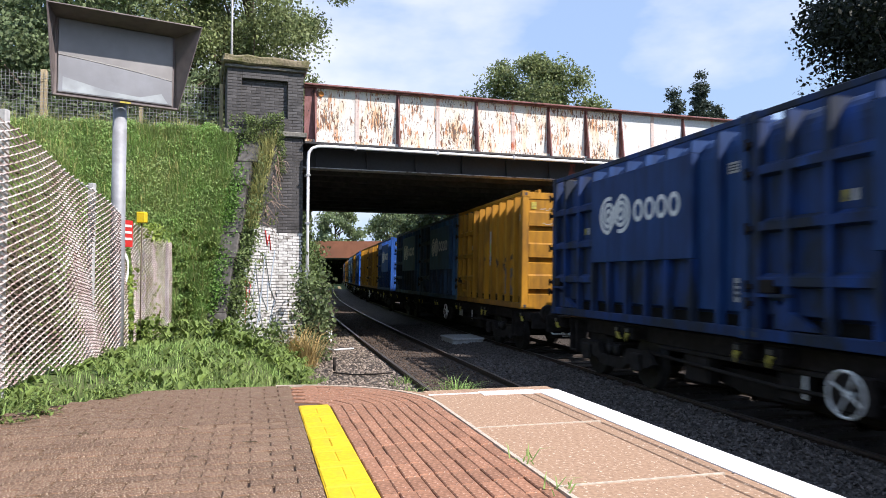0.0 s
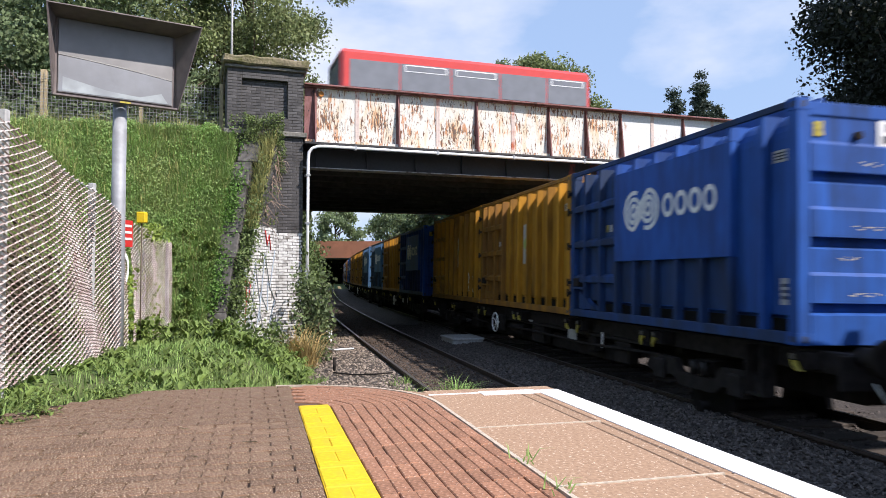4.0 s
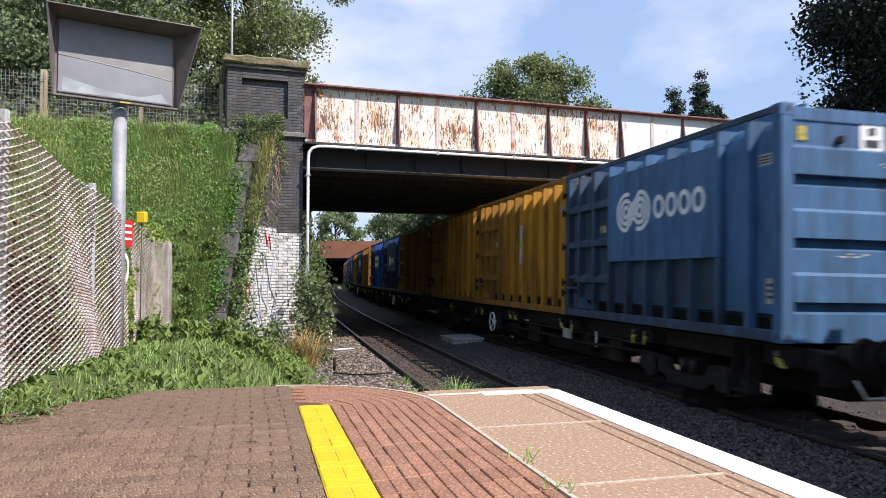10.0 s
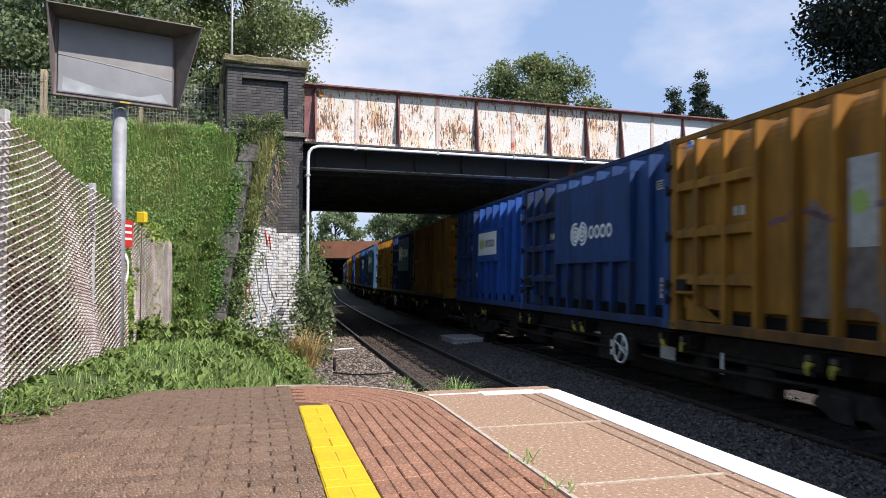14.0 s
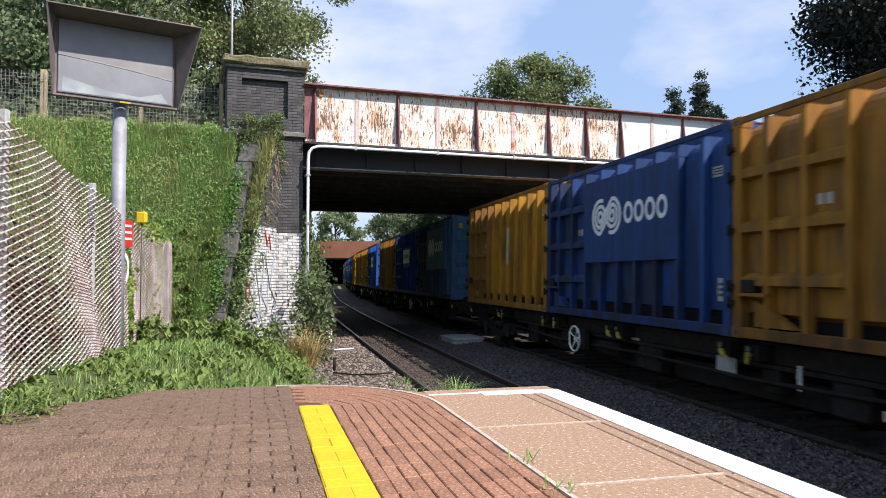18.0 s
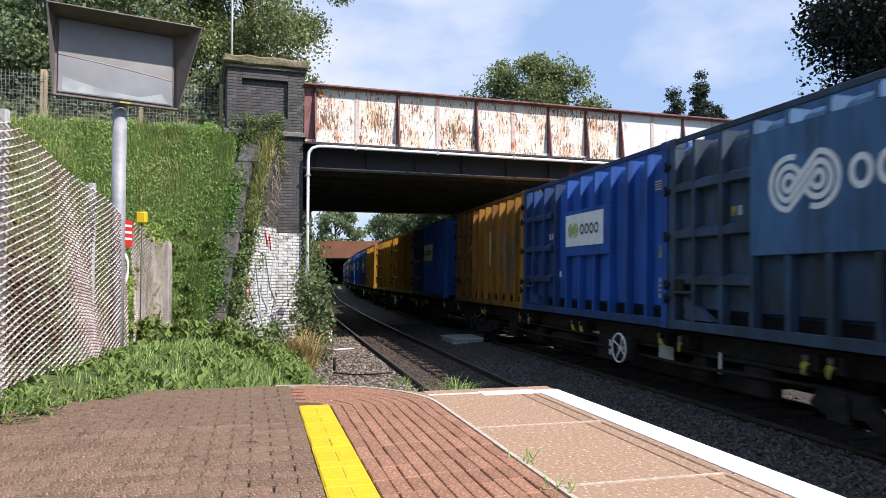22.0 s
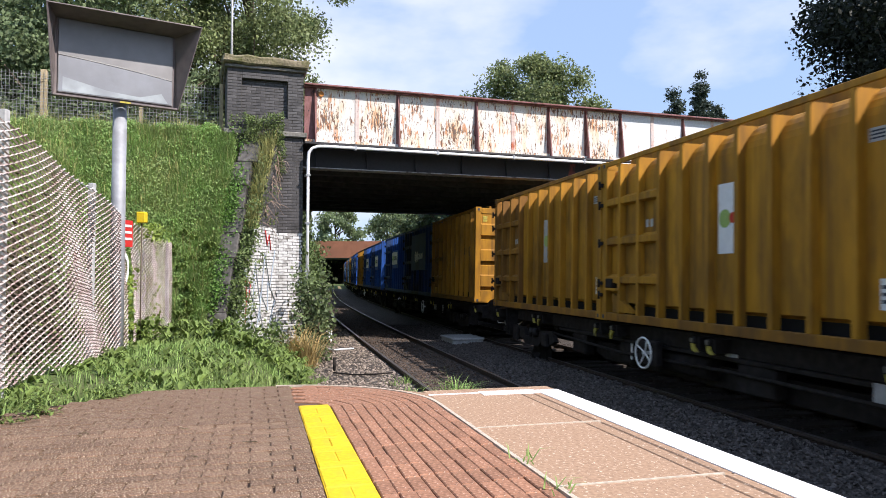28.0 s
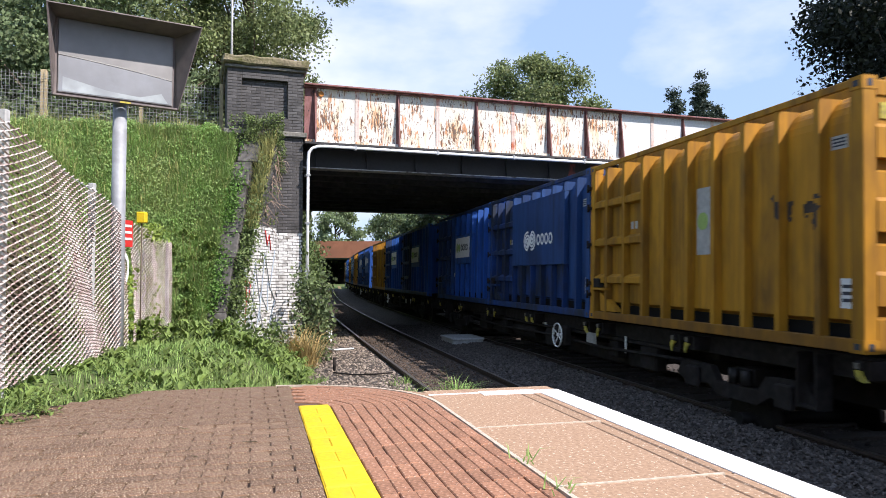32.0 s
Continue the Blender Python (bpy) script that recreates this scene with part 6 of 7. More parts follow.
def blade_soup(name, pos, height_, width, mat, rng, lean=0.35):
    """Grass blades: two stacked triangles each, bending over."""
    n = len(pos)
    clump = 1 + 0.45 * np.sin(pos[:, :1] * 5.1 + 1.3 * np.sin(pos[:, 1:2] * 3.7)) * np.cos(pos[:, 1:2] * 4.3 + pos[:, :1])
    h = height_ * rng.uniform(0.45, 1.35, (n, 1)) * clump
    a = rng.uniform(0, 2 * math.pi, n)
    d = np.stack([np.cos(a), np.sin(a), np.zeros(n)], 1)
    side = np.stack([-np.sin(a + 0.6), np.cos(a + 0.6), np.zeros(n)], 1) * width
    up = np.array([0, 0, 1.0])
    k1 = lean * rng.uniform(0.2, 1.2, (n, 1))
    mid, tip = pos + up * h * 0.6 + d * h * k1 * 0.35, pos + up * h * (1 - 0.3 * k1) + d * h * k1
    v = np.stack([pos - side, pos + side, mid + side * 0.7, mid - side * 0.7, tip], 1).reshape(-1, 3)
    k = np.arange(n) * 5
    tri = np.stack([k, k + 1, k + 2, k, k + 2, k + 3, k + 3, k + 2, k + 4], 1).reshape(-1)
    me = bpy.data.meshes.new(name)
    me.vertices.add(len(v))
    me.vertices.foreach_set("co", v.ravel().astype(np.float32))
    me.loops.add(len(tri))
    me.loops.foreach_set("vertex_index", tri.astype(np.int32))
    me.polygons.add(len(tri) // 3)
    me.polygons.foreach_set("loop_start", np.arange(0, len(tri), 3).astype(np.int32))
    me.update(calc_edges=True)
    me.materials.append(M[mat])
    return me


def frond_soup(name, centres, count, length, width, mat, rng, rise=0.8):
    """Rosettes of long pointed leaves that rise from the root and arch over, each of five faces with a folded midrib."""
    own = np.repeat(centres, count, 0)
    n = len(own)
    a = rng.uniform(0, 2 * math.pi, n)
    d = np.stack([np.cos(a), np.sin(a), np.zeros(n)], 1)
    s = np.stack([-np.sin(a), np.cos(a), np.zeros(n)], 1)
    ln = length * rng.uniform(0.5, 1.3, (n, 1))
    wd = width * rng.uniform(0.7, 1.3, (n, 1))
    up = rise * rng.uniform(0.25, 1.2, (n, 1))
    z = np.array([0, 0, 1.0])
    own = own + d * ln * 0.12
    p1, p2, p3 = own + d * ln * 0.3 + z * ln * up * 0.55, own + d * ln * 0.65 + z * ln * up * 0.8, own + d * ln + z * ln * (up * 0.55 - 0.1)
    dip = z * wd * 0.3
    v = np.stack([own, p1 - s * wd + dip, p1, p1 + s * wd + dip, p2 - s * wd * 0.85 + dip, p2, p2 + s * wd * 0.85 + dip, p3], 1).reshape(-1, 3)
    k = np.arange(n)[:, None] * 8
    quad = np.concatenate([k + np.array([f]) for f in ((0, 1, 2), (0, 2, 3), (1, 4, 2), (2, 4, 5), (2, 5, 3), (3, 5, 6), (4, 7, 5), (5, 7, 6))], 1).reshape(-1)
    me = bpy.data.meshes.new(name)
    me.vertices.add(len(v))
    me.vertices.foreach_set("co", v.ravel().astype(np.float32))
    me.loops.add(len(quad))
    me.loops.foreach_set("vertex_index", quad.astype(np.int32))
    me.polygons.add(len(quad) // 3)
    me.polygons.foreach_set("loop_start", np.arange(0, len(quad), 3).astype(np.int32))
    me.update(calc_edges=True)
    me.materials.append(M[mat])
    return me


def tree(name, label, x, y, z0, top, rx, rz, leaves, size, mat, seed, trunk=0.25, clumps=60, spread=0.2, cone=0.0, hollow=0.55):
    """A tapered trunk, limbs to clumps of leaves, and gaps between the clumps. rx, rz: the crown's half width and half height."""
    rng = np.random.default_rng(seed)
    t = thing(name, label, "tree", "trees", Matrix.Translation((x, y, z0)))
    H = top - z0
    cz = H - rz
    bm = bmesh.new()
    lean = rng.uniform(-0.04, 0.04, 2)
    path = [(lean[0] * H * k, lean[1] * H * k, H * 0.9 * k) for k in np.linspace(0, 1, 7)]
    add_tube(bm, path, [trunk * (1 - 0.85 * k) + 0.02 for k in np.linspace(0, 1, 7)], 9)
    part("trunk", bm, "bark", t)
    d = rng.normal(size=(clumps, 3))
    d /= np.linalg.norm(d, axis=1, keepdims=True)
    rad = rng.uniform(hollow, 1.0, (clumps, 1)) ** 0.8
    c = d * rad * np.array([rx, rx, rz])
    if cone:
        c[:, :2] *= (1 - cone * (c[:, 2:] / rz + 1) / 2)
    c[:, :2] *= rng.uniform(0.8, 1.12, (clumps, 1))
    c[:, 2] += cz
    bm = bmesh.new()
    for k in range(0, clumps, max(1, clumps // 22)):
        s = np.array([lean[0] * c[k, 2] * 0.5, lean[1] * c[k, 2] * 0.5, max(0.15 * H, c[k, 2] - rz * 0.55)])
        m = (s + c[k]) / 2 + np.array([0, 0, -0.08 * rz])
        add_tube(bm, [tuple(s), tuple(m), tuple(c[k])], [trunk * 0.35, trunk * 0.22, 0.02], 5)
    part("limbs", bm, "bark", t)
    per = leaves // clumps
    own = np.repeat(c, per, 0)
    r = spread * rx * rng.uniform(0.6, 1.35, (clumps, 1)).repeat(per, 0)
    g = rng.normal(size=(len(own), 3))
    g /= np.linalg.norm(g, axis=1, keepdims=True)
    pos = own + g * r * rng.uniform(0.15, 1.15, (len(own), 1)) * np.array([1.0, 1.0, 0.75])
    part("crown", leaf_soup("crown", pos, size, mat, rng, 0.3), None, t)
    return t


def shrub(name, label, x, y, rx, ry, rz, z, leaves, size, mat, seed):
    rng = np.random.default_rng(seed)
    t = thing(name, label, "shrub", "shrubs", Matrix.Translation((x, y, z)))
    n = 14
    c = rng.uniform(-1, 1, (n, 3)) * np.array([rx, ry, rz * 0.45]) * 0.75
    c[:, 2] += rz * 0.55
    bm = bmesh.new()
    for p in c:
        add_tube(bm, [(p[0] * 0.2, p[1] * 0.2, -0.1), (p[0] * 0.6, p[1] * 0.6, p[2] * 0.6), tuple(p)], [0.02, 0.013, 0.005], 5)
    tagged(part("stem_tangle", bm, "bark", t), kind="stuff")
    own = np.repeat(c, leaves // n, 0)
    pos = own + rng.normal(size=own.shape) * np.array([rx, ry, rz * 0.7]) * 0.24
    part("foliage", leaf_soup("foliage", pos, size, mat, rng, 0.4), None, t)


def bank_points(rng, n, x0, x1, y0, y1, keep):
    """Random places on the ground, in the bridge's frame, that pass a test."""
    bx, by = rng.uniform(x0, x1, n), rng.uniform(y0, y1, n)
    X = BRIDGE[0][0] * bx + BRIDGE[0][1] * by + BRIDGE[0][3]
    Y = BRIDGE[1][0] * bx + BRIDGE[1][1] * by + BRIDGE[1][3]
    k = keep(bx, by, X, Y)
    X, Y = X[k], Y[k]
    return np.stack([X, Y, height(X, Y)], 1)


def off_platform(X, Y):
    p = PLI[0][0] * X + PLI[0][1] * Y + PLI[0][3]
    q = PLI[1][0] * X + PLI[1][1] * Y + PLI[1][3]
    end = np.interp(q, [0, 0.9, 1.25, 2.0, 2.75, 3.1, 3.4], [-0.25, -0.25, -0.5, -0.68, -0.66, -0.3, 0.15])
    return (p < end - 0.02) | (q > 3.38) | (q < -0.1)


def build_plants():
    rng = np.random.default_rng(11)
    # the bank's long grass
    far_left = lambda bx, by, X, Y: (X < -4.92 + 0.16 * np.sin(5.1 * Y) * np.sin(2.3 * Y + 11 * X)) & (by < 0.55 - 1.0 * (bx > -2.3)) & (X / np.maximum(Y, 0.1) > -0.78) & (Y > 9)
    by_wall = lambda bx, by, X, Y: (X > -5.4) & (X < -4.86) & (Y > 13) & (by < -0.3)
    pos = np.concatenate([bank_points(rng, 170000, -14, -1.2, -7, 0.6, far_left), bank_points(rng, 60000, -5.5, -1.2, -4, 0.3, far_left), bank_points(rng, 90000, -3.6, -1.2, -4, 0.2, by_wall)])
    thing("bank_grass", "long green grass on the embankment", "grass", kind="stuff", data=blade_soup("bank_grass", pos, 0.2, 0.0075, "grass", rng, 0.9))
    pos = np.concatenate([bank_points(rng, 140000, -13, -1.2, -7, 0.6, far_left), bank_points(rng, 70000, -5.5, -1.2, -4, 0.3, far_left)])
    # herbs grow in hummocks and drifts
    g = np.sin(pos[:, 0] * 1.9 + 2 * np.sin(pos[:, 1] * 1.3)) * np.cos(pos[:, 2] * 2.1 + pos[:, 0])
    hum = 0.5 + 0.5 * np.sin(pos[:, 0] * 7.3 + 2 * np.sin(pos[:, 2] * 4.1)) * np.cos(pos[:, 2] * 6.7 + 1.5 * np.sin(pos[:, 0] * 3.3))
    keep = g + rng.uniform(-0.9, 0.9, len(pos)) > -0.35
    pos, hum = pos[keep], hum[keep]
    pos[:, 2] += rng.uniform(0.04, 1.0, len(pos)) ** 0.6 * (0.16 + 0.2 * hum)
    thing("bank_herbs", "vetch and small leafy herbs among the grass", "wild plants", kind="stuff", data=leaf_soup("bank_herbs", pos, 0.03, "leaf_vetch", rng, 0.0, 1.8))
    # seed-bearing stems stand out of it
    pos = bank_points(rng, 26000, -13, -1.2, -7, 0.6, far_left)
    thing("seed_stems", "pale grass stems in seed on the embankment", "grass", kind="stuff", data=blade_soup("seed_stems", pos, 0.42, 0.005, "grass_pale", rng, 0.7))
    # grass by the fence and the platform's end
    near = lambda bx, by, X, Y: (Y < 12) & off_platform(X, Y) & (X > -5.6) & (across(X, Y)[1] < -4.5)
    pos = bank_points(rng, 60000, -9, 4, -16, -4, near)
    thing("verge_grass", "rough grass along the fence and platform end", "grass", kind="stuff", data=blade_soup("verge_grass", pos, 0.12, 0.006, "grass", rng, 0.8))
    # broad-leaved weeds: rosettes of large leaves
    def rosettes(name, label, n, test, size, tall, mat, x0=-9, x1=4, y0=-16, y1=-3):
        c = bank_points(rng, n, x0, x1, y0, y1, test)
        c[:, 2] += rng.uniform(0, tall, len(c))
        thing(name, label, "weeds", kind="stuff", data=frond_soup(name, c, 11, size, size * 0.17, mat, rng))
    belt = lambda bx, by, X, Y: (Y > 5.0) & (Y < 8.5) & off_platform(X, Y) & (X > -3.6) & (across(X, Y)[1] < -4.75)
    rosettes("dock_weeds", "broad-leaved dock and nettles at the platform end", 2000, belt, 0.13, 0.05, "leaf_dock")
    low = lambda bx, by, X, Y: (Y > 3.0) & (Y < 6.2) & off_platform(X, Y) & (X > -3.3)
    rosettes("low_weeds", "low creeping weeds at the paving's edge", 1100, low, 0.08, 0.03, "leaf_dock")
    foot = lambda bx, by, X, Y: (Y > 9.5) & (Y < 15.6) & (X > -6.0) & (across(X, Y)[1] < -4.9)
    rosettes("bank_foot_weeds", "tall leafy weeds at the foot of the bank", 3600, foot, 0.16, 0.3, "leaf_dock", -8, 2, -10, 0)
    # ivy on the pier and wing wall
    def ivy(name, label, boxes, size, frame_):
        ps = []
        for (x0, x1, y0, y1, z0, z1, n) in boxes:
            q = rng.uniform((x0, y0, z0), (x1, y1, z1), (n, 3))
            g = np.array([noise.noise(Vector((p[0] * 2.2, p[1], p[2] * 2.2))) for p in q])
            ps.append(q[g > -0.22])
        p = np.concatenate(ps)
        ob = thing(name, label, "ivy", kind="stuff", data=leaf_soup(name, p, size, "leaf_ivy", rng, 0.5, 1.2))
        ob.matrix_world = frame_
    ivy("pier_ivy", "ivy hanging over the pier", [(-2.1, -1.5, -0.42, -0.2, 4.95, 5.75, 450), (-1.75, -0.8, -0.5, -0.2, 5.0, 5.8, 2600), (-1.4, -0.75, -0.5, -0.2, 4.3, 5.2, 1900),
                                                     (-1.35, -0.85, -0.4, -0.2, 3.9, 4.4, 300)], 0.038, BRIDGE)
    ivy("wing_ivy", "ivy over the wing wall", [(0.0, 0.6, -0.2, 0.2, 0.0, 1.7, 900), (0.4, 1.1, -0.12, 0.2, 0.9, 2.7, 1100), (0.9, 1.7, -0.1, 0.2, 1.9, 3.6, 900), (1.5, 2.4, -0.08, 0.2, 3.0, 4.7, 700), (-0.5, 0.1, -0.3, 0.9, -0.2, 0.9, 900)], 0.042, WING)
    # a mat of ivy and grass between the face and the coping
    x = rng.uniform(0.0, 2.3, 3600)
    p = np.stack([x, rng.uniform(-0.12, 0.22, 3600) + 0.18 * x / 2.3, 0.75 + 4.45 * x / 2.35 + rng.normal(size=3600) * 0.09 - 0.02], 1)
    ob = thing("coping_ivy", "ivy creeping along the raked wall top", "ivy", kind="stuff", data=leaf_soup("coping_ivy", p, 0.05, "leaf_ivy", rng, 0.5, 1.2))
    ob.matrix_world = WING
    # clumps of bramble leaves hang over the coping from the bank
    cl = np.array([(-5.05 + rng.uniform(-0.15, 0.32), 15.0 + 2.2 * k, 0.95 + 4.2 * k) for k in np.concatenate([rng.uniform(0, 1, 30), rng.uniform(0.0, 0.32, 26), rng.uniform(0.45, 0.7, 20)])])
    own = np.repeat(cl, 60, 0)
    p = own + rng.normal(size=own.shape) * np.array([0.1, 0.1, 0.13])
    thing("coping_bramble", "bramble leaves hanging over the coping from the bank", "bramble", kind="stuff", data=leaf_soup("coping_bramble", p, 0.045, "leaf_weed", rng, 0.4, 1.3))
    # creeper in the gaps of the fence
    ps = [rng.uniform((-4.16, 8.95, 0.7), (-3.98, 9.25, 1.9), (420, 3)), rng.uniform((-4.5, 10.4, 0.6), (-4.32, 10.9, 2.5), (520, 3)), rng.uniform((-4.4, 9.7, 2.3), (-4.15, 10.9, 2.55), (260, 3))]
    thing("fence_creeper", "yellow-green creeper climbing in the fence", "creeper", kind="stuff", data=leaf_soup("fence_creeper", np.concatenate(ps), 0.04, "leaf_creeper", rng, 0.4, 1.4))
    x = rng.uniform(1.1, 2.3, 900)
    p = np.stack([x, rng.uniform(0.0, 0.3, 900), 0.7 + 4.45 * x / 2.35], 1)
    ob = thing("wall_grass", "yellowing grass growing along the wing wall's top", "grass", kind="stuff", data=blade_soup("wall_grass", p, 0.4, 0.007, "grass_pale", rng, 0.9))
    ob.matrix_world = WING
    # withered stems hang from the wing wall's top
    rnd = random.Random(5)
    bm = bmesh.new()
    for k in range(26):
        a = rnd.uniform(0.0, 1.0)
        p = Vector((1.35 + 0.95 * a, -0.06, 3.0 + 1.9 * a))
        pts = [p]
        d = Vector((rnd.uniform(-0.2, 0.9), rnd.uniform(-0.3, -0.05), rnd.uniform(-0.9, 0.5)))
        for j in range(4):
            d += Vector((rnd.uniform(-0.4, 0.4), rnd.uniform(-0.15, 0.1), rnd.uniform(-0.7, 0.1)))
            pts.append(pts[-1] + d.normalized() * rnd.uniform(0.08, 0.2))
        add_tube(bm, pts, [0.009, 0.008, 0.006, 0.005, 0.003], 5)
    thing("withered_stems", "dry pinkish bramble stems on the wing wall", "dead stems", m=WING, kind="stuff", data=mesh_of("withered_stems", bm, "twig_dry"))
    # dry tuft and green tufts by the track
    p = np.array([-2.95, 15.0, -0.15]) + rng.normal(size=(520, 3)) * np.array([0.13, 0.13, 0.0])
    thing("dry_grass_tuft", "straw-coloured dry grass tuft beside the track", "grass", data=blade_soup("dry_grass_tuft", p, 0.85, 0.007, "straw", rng, 1.1))
    for x, y, z, n, h in ((0.13, 5.1, 0.86, 150, 0.27), (-0.26, 5.25, 0.84, 40, 0.12), (0.36, 3.05, 1.0, 9, 0.06), (0.42, 2.62, 1.0, 9, 0.045), (-0.05, 4.95, 0.9, 26, 0.09)):
        p = np.array([x, y, z]) + rng.normal(size=(n, 3)) * np.array([0.035, 0.035, 0.0])
        thing("grass_tuft", "small green grass tuft in a paving joint", "grass", "grass tufts", kind="stuff", data=blade_soup("grass_tuft", p, h, 0.004, "grass", rng, 1.2))
    # sparse weeds on the stones past the platform's end
    c = np.array([(rng.uniform(-2.9, -0.2), rng.uniform(8.2, 13.5)) for _ in range(26)])
    c = c[off_platform(c[:, 0], c[:, 1]) & (np.abs(across(c[:, 0], c[:, 1])[1] + 3.9) < 0.75)]
    if len(c):
        own = np.repeat(np.column_stack([c, np.full(len(c), -0.14)]), 30, 0)
        thing("ballast_weeds", "sparse green weeds among the ballast stones", "weeds", kind="stuff", data=blade_soup("ballast_weeds", own + rng.normal(size=own.shape) * np.array([0.06, 0.06, 0.0]), 0.16, 0.006, "grass", rng, 0.9))
    shrub("elder_shrub", "dull leafy elder shrub against the bridge abutment", -3.1, 16.9, 0.5, 0.6, 1.9, -0.2, 2200, 0.062, "leaf_elder", 21)
    shrub("bramble", "bramble bush beside the ballast", -2.85, 15.9, 0.42, 0.5, 1.3, -0.2, 700, 0.07, "leaf_elder", 22)
    shrub("bramble", "bramble bush at the wing wall's foot", -3.75, 14.6, 0.6, 0.5, 0.9, -0.1, 1000, 0.06, "leaf_ivy", 23)
    for i, (x, y, rx, rz) in enumerate(((-10.2, 41, 1.7, 5.0), (-11.5, 50, 2.2, 5.5), (-13.6, 60, 2.4, 5.5), (-15.2, 72, 2.6, 6.0), (-18, 88, 3.0, 6.0))):
        shrub("lineside_bush", "green bush on the cutting side beyond the bridge", x, y, rx, 3.0, rz, float(height([x], [y])[0]) - 0.3, 3800, 0.19, "leaf_bush", 31 + i)
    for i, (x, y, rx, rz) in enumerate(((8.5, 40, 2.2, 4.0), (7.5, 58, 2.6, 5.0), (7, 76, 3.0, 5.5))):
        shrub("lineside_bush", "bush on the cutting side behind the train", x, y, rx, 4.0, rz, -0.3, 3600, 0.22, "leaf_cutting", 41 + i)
    for x, y, n, h in ((-2.42, 3.72, 60, 0.16), (-2.36, 4.0, 50, 0.13), (-2.2, 4.55, 40, 0.1), (-2.5, 3.4, 60, 0.2)):
        p = np.array([x, y, 0.98]) + np.abs(rng.normal(size=(n, 3))) * np.array([0.09, 0.09, h * 0.6])
        thing("edge_weed", "leafy weed creeping over the paving's edge", "weed", kind="stuff", data=frond_soup("edge_weed", p, 3, 0.05, 0.008, "leaf_dock", rng, 0.6))
    # fallen bits on the paving
    bm = bmesh.new()
    rnd = random.Random(19)
    for k in range(15):
        x0, y0, a = rnd.uniform(0.3, 4.2), rnd.uniform(1.9, 3.2), rnd.uniform(0, 6.28)
        ln = rnd.uniform(0.015, 0.06)
        add_tube(bm, [(x0, y0, 0.004), (x0 + ln * math.cos(a), y0 + ln * math.sin(a), 0.007), (x0 + 1.7 * ln * math.cos(a + 0.4), y0 + 1.7 * ln * math.sin(a + 0.4), 0.004)], 0.0022, 4)
    thing("twig_litter", "small dry twigs lying on the paving", "twigs", m=PLAT, kind="stuff", data=mesh_of("twig_litter", bm, "leaf_brown"))
    # cutting trees beyond the bridge; the left row is added to shade the train
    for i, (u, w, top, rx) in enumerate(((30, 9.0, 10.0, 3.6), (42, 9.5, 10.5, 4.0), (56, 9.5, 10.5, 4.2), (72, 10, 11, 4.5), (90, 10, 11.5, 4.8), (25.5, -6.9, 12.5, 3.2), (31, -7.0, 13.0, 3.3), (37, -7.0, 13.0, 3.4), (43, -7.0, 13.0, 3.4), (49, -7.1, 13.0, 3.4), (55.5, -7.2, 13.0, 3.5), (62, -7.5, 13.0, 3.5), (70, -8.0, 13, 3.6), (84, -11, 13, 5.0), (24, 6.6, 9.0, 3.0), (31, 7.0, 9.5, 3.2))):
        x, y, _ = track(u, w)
        tree("tree", "leafy tree on the cutting side, placed to shade the train beyond the bridge", x, y, float(height([x], [y])[0]) - 0.2, top, rx, top * 0.4, 10000 if w < 0 else 9000, 0.3 if w < 0 else 0.28, "leaf_cutting", 110 + i, 0.25, 60, 0.28, hollow=0.2)
    tree("tree", "tall ash tree with light airy leaves behind the bridge", -9.3, 33.5, 5.0, 21.0, 4.9, 7.4, 84000, 0.098, "leaf_olive", 1, 0.32, 120, 0.24, hollow=0.3)
    tree("tree", "dense green tree behind the road fence", -15.2, 31.0, 5.0, 19.0, 5.4, 7.2, 58000, 0.115, "leaf_tree", 2, 0.35, 90, 0.25, hollow=0.3)
    tree("tree", "dense green tree behind the road fence", -21.5, 33.5, 5.0, 19.5, 5.2, 7.4, 32000, 0.16, "leaf_tree", 3, 0.35, 80, 0.26, hollow=0.3)
    tree("tree", "young tree behind the road fence", -12.0, 27.5, 5.2, 11.5, 3.2, 3.0, 12000, 0.12, "leaf_tree", 9, 0.18, 50, 0.28, hollow=0.2)
    tree("tree", "broad rounded tree beyond the bridge", 8.4, 60.0, 3.0, 20.4, 6.0, 7.0, 76000, 0.16, "leaf_olive", 4, 0.4, 120, 0.24, hollow=0.35)
    tree("conifer", "slender dark conifer far behind the bridge", 33.0, 90.0, 4.0, 28.2, 1.9, 9.5, 18000, 0.19, "leaf_conifer", 5, 0.3, 90, 0.4, cone=0.55)
    tree("conifer", "slender dark conifer far behind the bridge", 29.6, 90.0, 4.0, 25.9, 2.2, 8.5, 18000, 0.19, "leaf_conifer", 6, 0.3, 80, 0.4, cone=0.45)
    tree("conifer", "small dark conifer far behind the bridge", 35.4, 91.0, 4.0, 24.4, 1.5, 8.0, 14000, 0.19, "leaf_conifer", 7, 0.3, 70, 0.42, cone=0.55)
    tree("conifer", "small dark conifer far behind the bridge", 44.0, 91.0, 4.0, 22.0, 2.2, 6.0, 13000, 0.2, "leaf_conifer", 12, 0.3, 70, 0.36, cone=0.5)
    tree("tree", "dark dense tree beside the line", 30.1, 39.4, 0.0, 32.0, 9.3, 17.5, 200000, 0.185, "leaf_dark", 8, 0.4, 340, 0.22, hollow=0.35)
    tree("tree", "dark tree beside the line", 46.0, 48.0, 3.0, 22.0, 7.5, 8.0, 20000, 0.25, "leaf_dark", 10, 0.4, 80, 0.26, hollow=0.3)
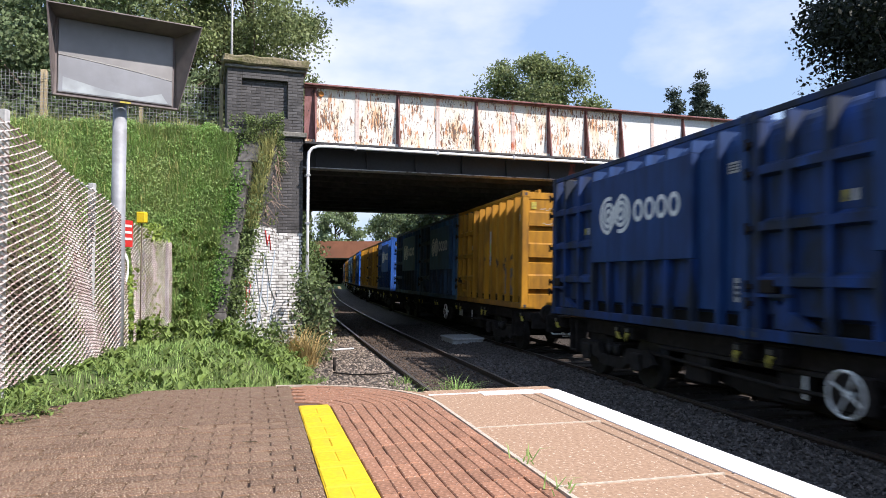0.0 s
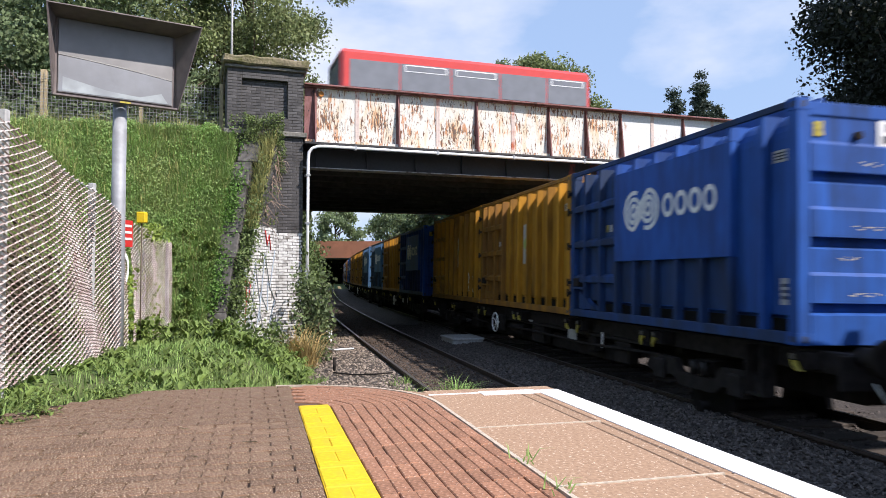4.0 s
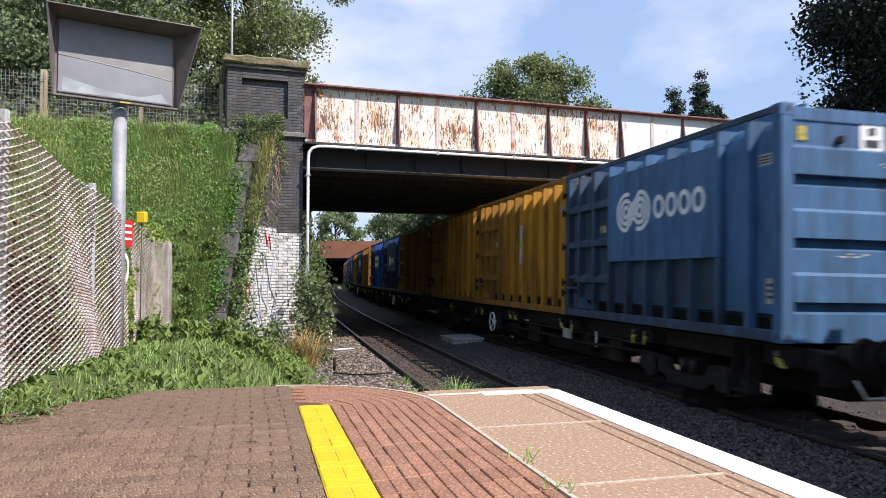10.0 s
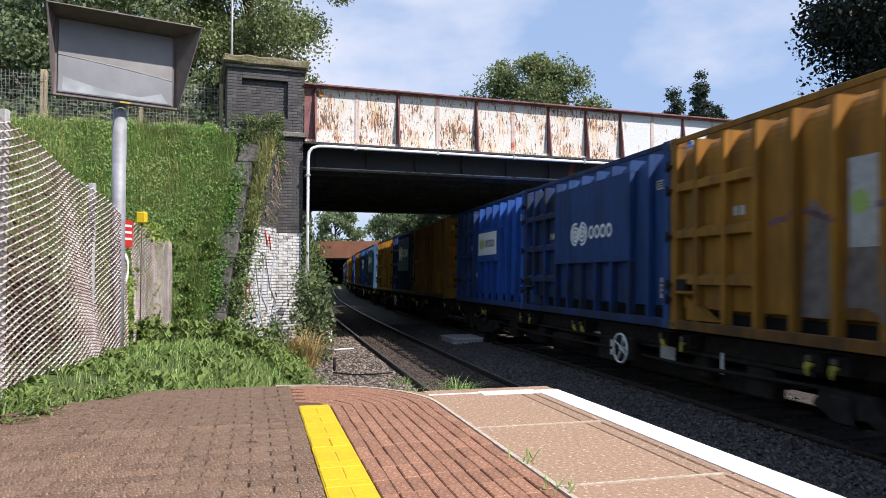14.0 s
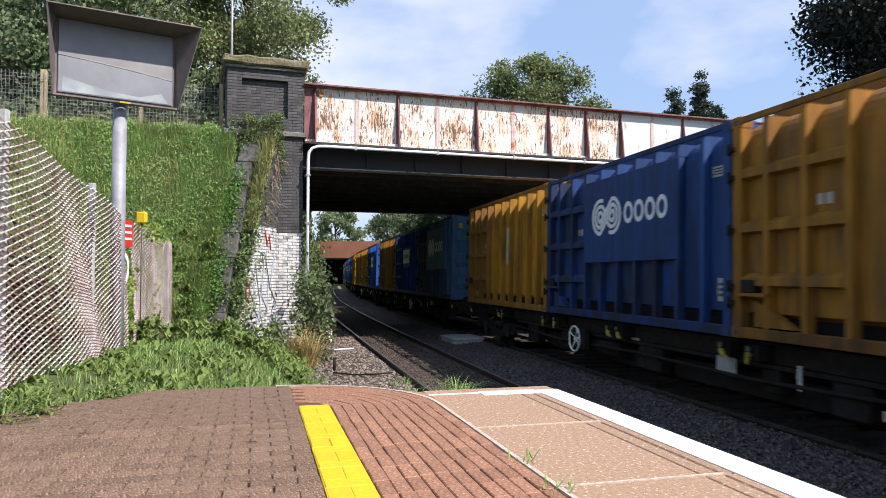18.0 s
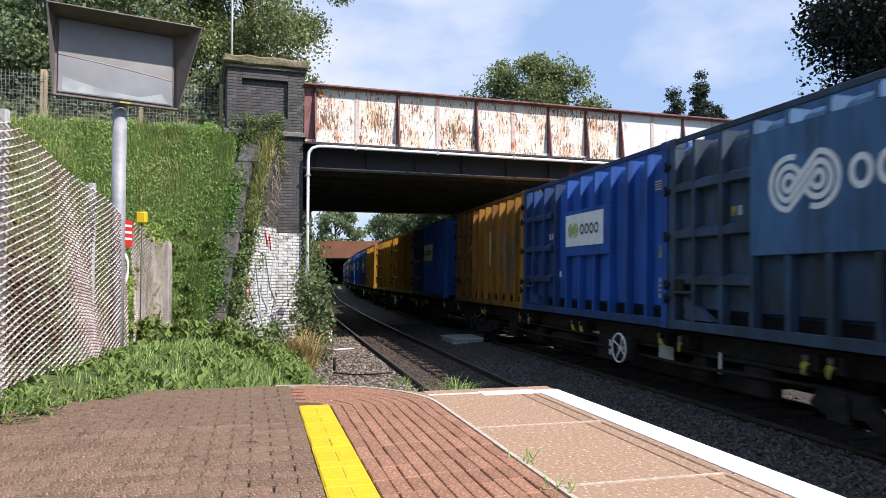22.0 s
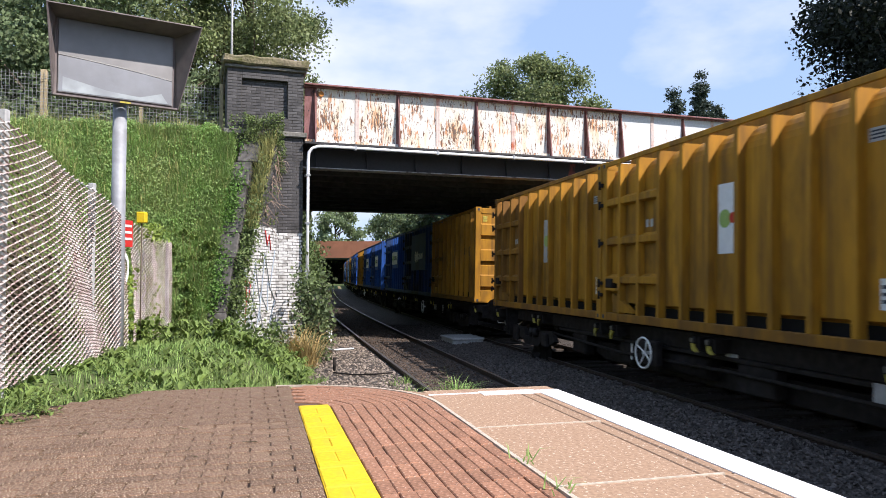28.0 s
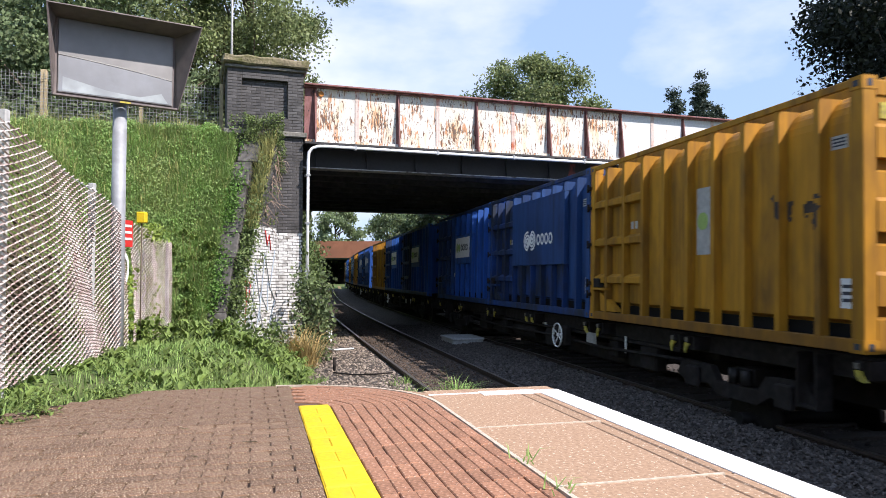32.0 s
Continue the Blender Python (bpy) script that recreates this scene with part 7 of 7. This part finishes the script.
    # brown scrub added as a dark backing to the fence
    for i, (x, y) in enumerate(((-4.0, 5.6), (-4.3, 6.6), (-4.5, 7.6), (-4.4, 4.6))):
        shrub("withered_bramble", "brown scrub added as a dark backing behind the fence", x, y, 0.55, 0.6, 1.45, 0.85, 1500, 0.045, "leaf_brown", 70 + i)
    # an unseen hedge, added to block sky light from the left
    for i in range(9):
        y = 6.5 - i * 4.2
        shrub("hedge_bush", "unseen hedge bush added to block sky light beside the platform", -8.2 - 0.2 * i, y, 2.2, 2.8, 4.2, 0.3, 2600, 0.4, "leaf_tree", 80 + i)
    for i, (x, y, top, rx) in enumerate(((-2.0, 118, 15.0, 6.0), (4.0, 98, 15.5, 6.0), (11, 84, 14.0, 6.0), (-12.5, 165, 20.0, 6.0), (-24, 160, 18.0, 6.0), (-5, 150, 18.0, 6.5), (19, 92, 13, 6))):
        tree("tree", "distant dark green tree above the far bridge", x, y, 0.0, top, rx, top * 0.42, 12000, 0.36, "leaf_tree", 50 + i, 0.4, 60, 0.26, hollow=0.4)


def build_all():
    build_ground()
    build_track()
    build_added_wall()
    build_bridge()
    build_far_bridge()
    build_train()
    build_bus()
    build_mirror()
    build_fence()
    build_lineside()
    build_plants()
    scatter_stones()
    build_platform()
    lay_bricks()


build_all()


# ---- what moves ----
def motions():
    times = [float(t) for t in range(33)]
    for ob, front, off in ROLLING:
        walk(ob, [(t, wagon_pose(front, t) @ off) for t in times])
    # wheels roll while their wagon passes before the platform
    for ob, front, off in ROLLING:
        if not ob.name.startswith("flat_wagon"):
            continue
        for b in ob.children:
            if not b.name.startswith("bogie"):
                continue
            for ws in b.children:
                if not ws.name.startswith("wheelset"):
                    continue
                at = front + b.matrix_local.translation.x
                rows, k = [], 0
                place = ws.matrix_local.translation.copy()
                turn = 0.0
                last = None
                for i in range(481):
                    t = i / 15
                    s = float(np.interp(t, ST, SS))
                    if -9 < at - s < 17:
                        if last is not None:
                            turn -= (s - last) / 0.42
                        rows.append((t, Matrix.Translation(place) @ Matrix.Rotation(turn, 4, "Y")))
                        last = s
                if not rows:
                    continue
                if rows[0][0] > 0:
                    rows.insert(0, (0.0, rows[0][1]))
                if rows[-1][0] < 32:
                    rows.append((32.0, rows[-1][1]))
                walk(ws, rows)
    walk(BUS[0], [(t, bus_pose(t)) for t in (0.0, 1.5, 2.6, 3.5, 4.5, 5.5, 6.0, 7.5, 10.0, 32.0)])


motions()
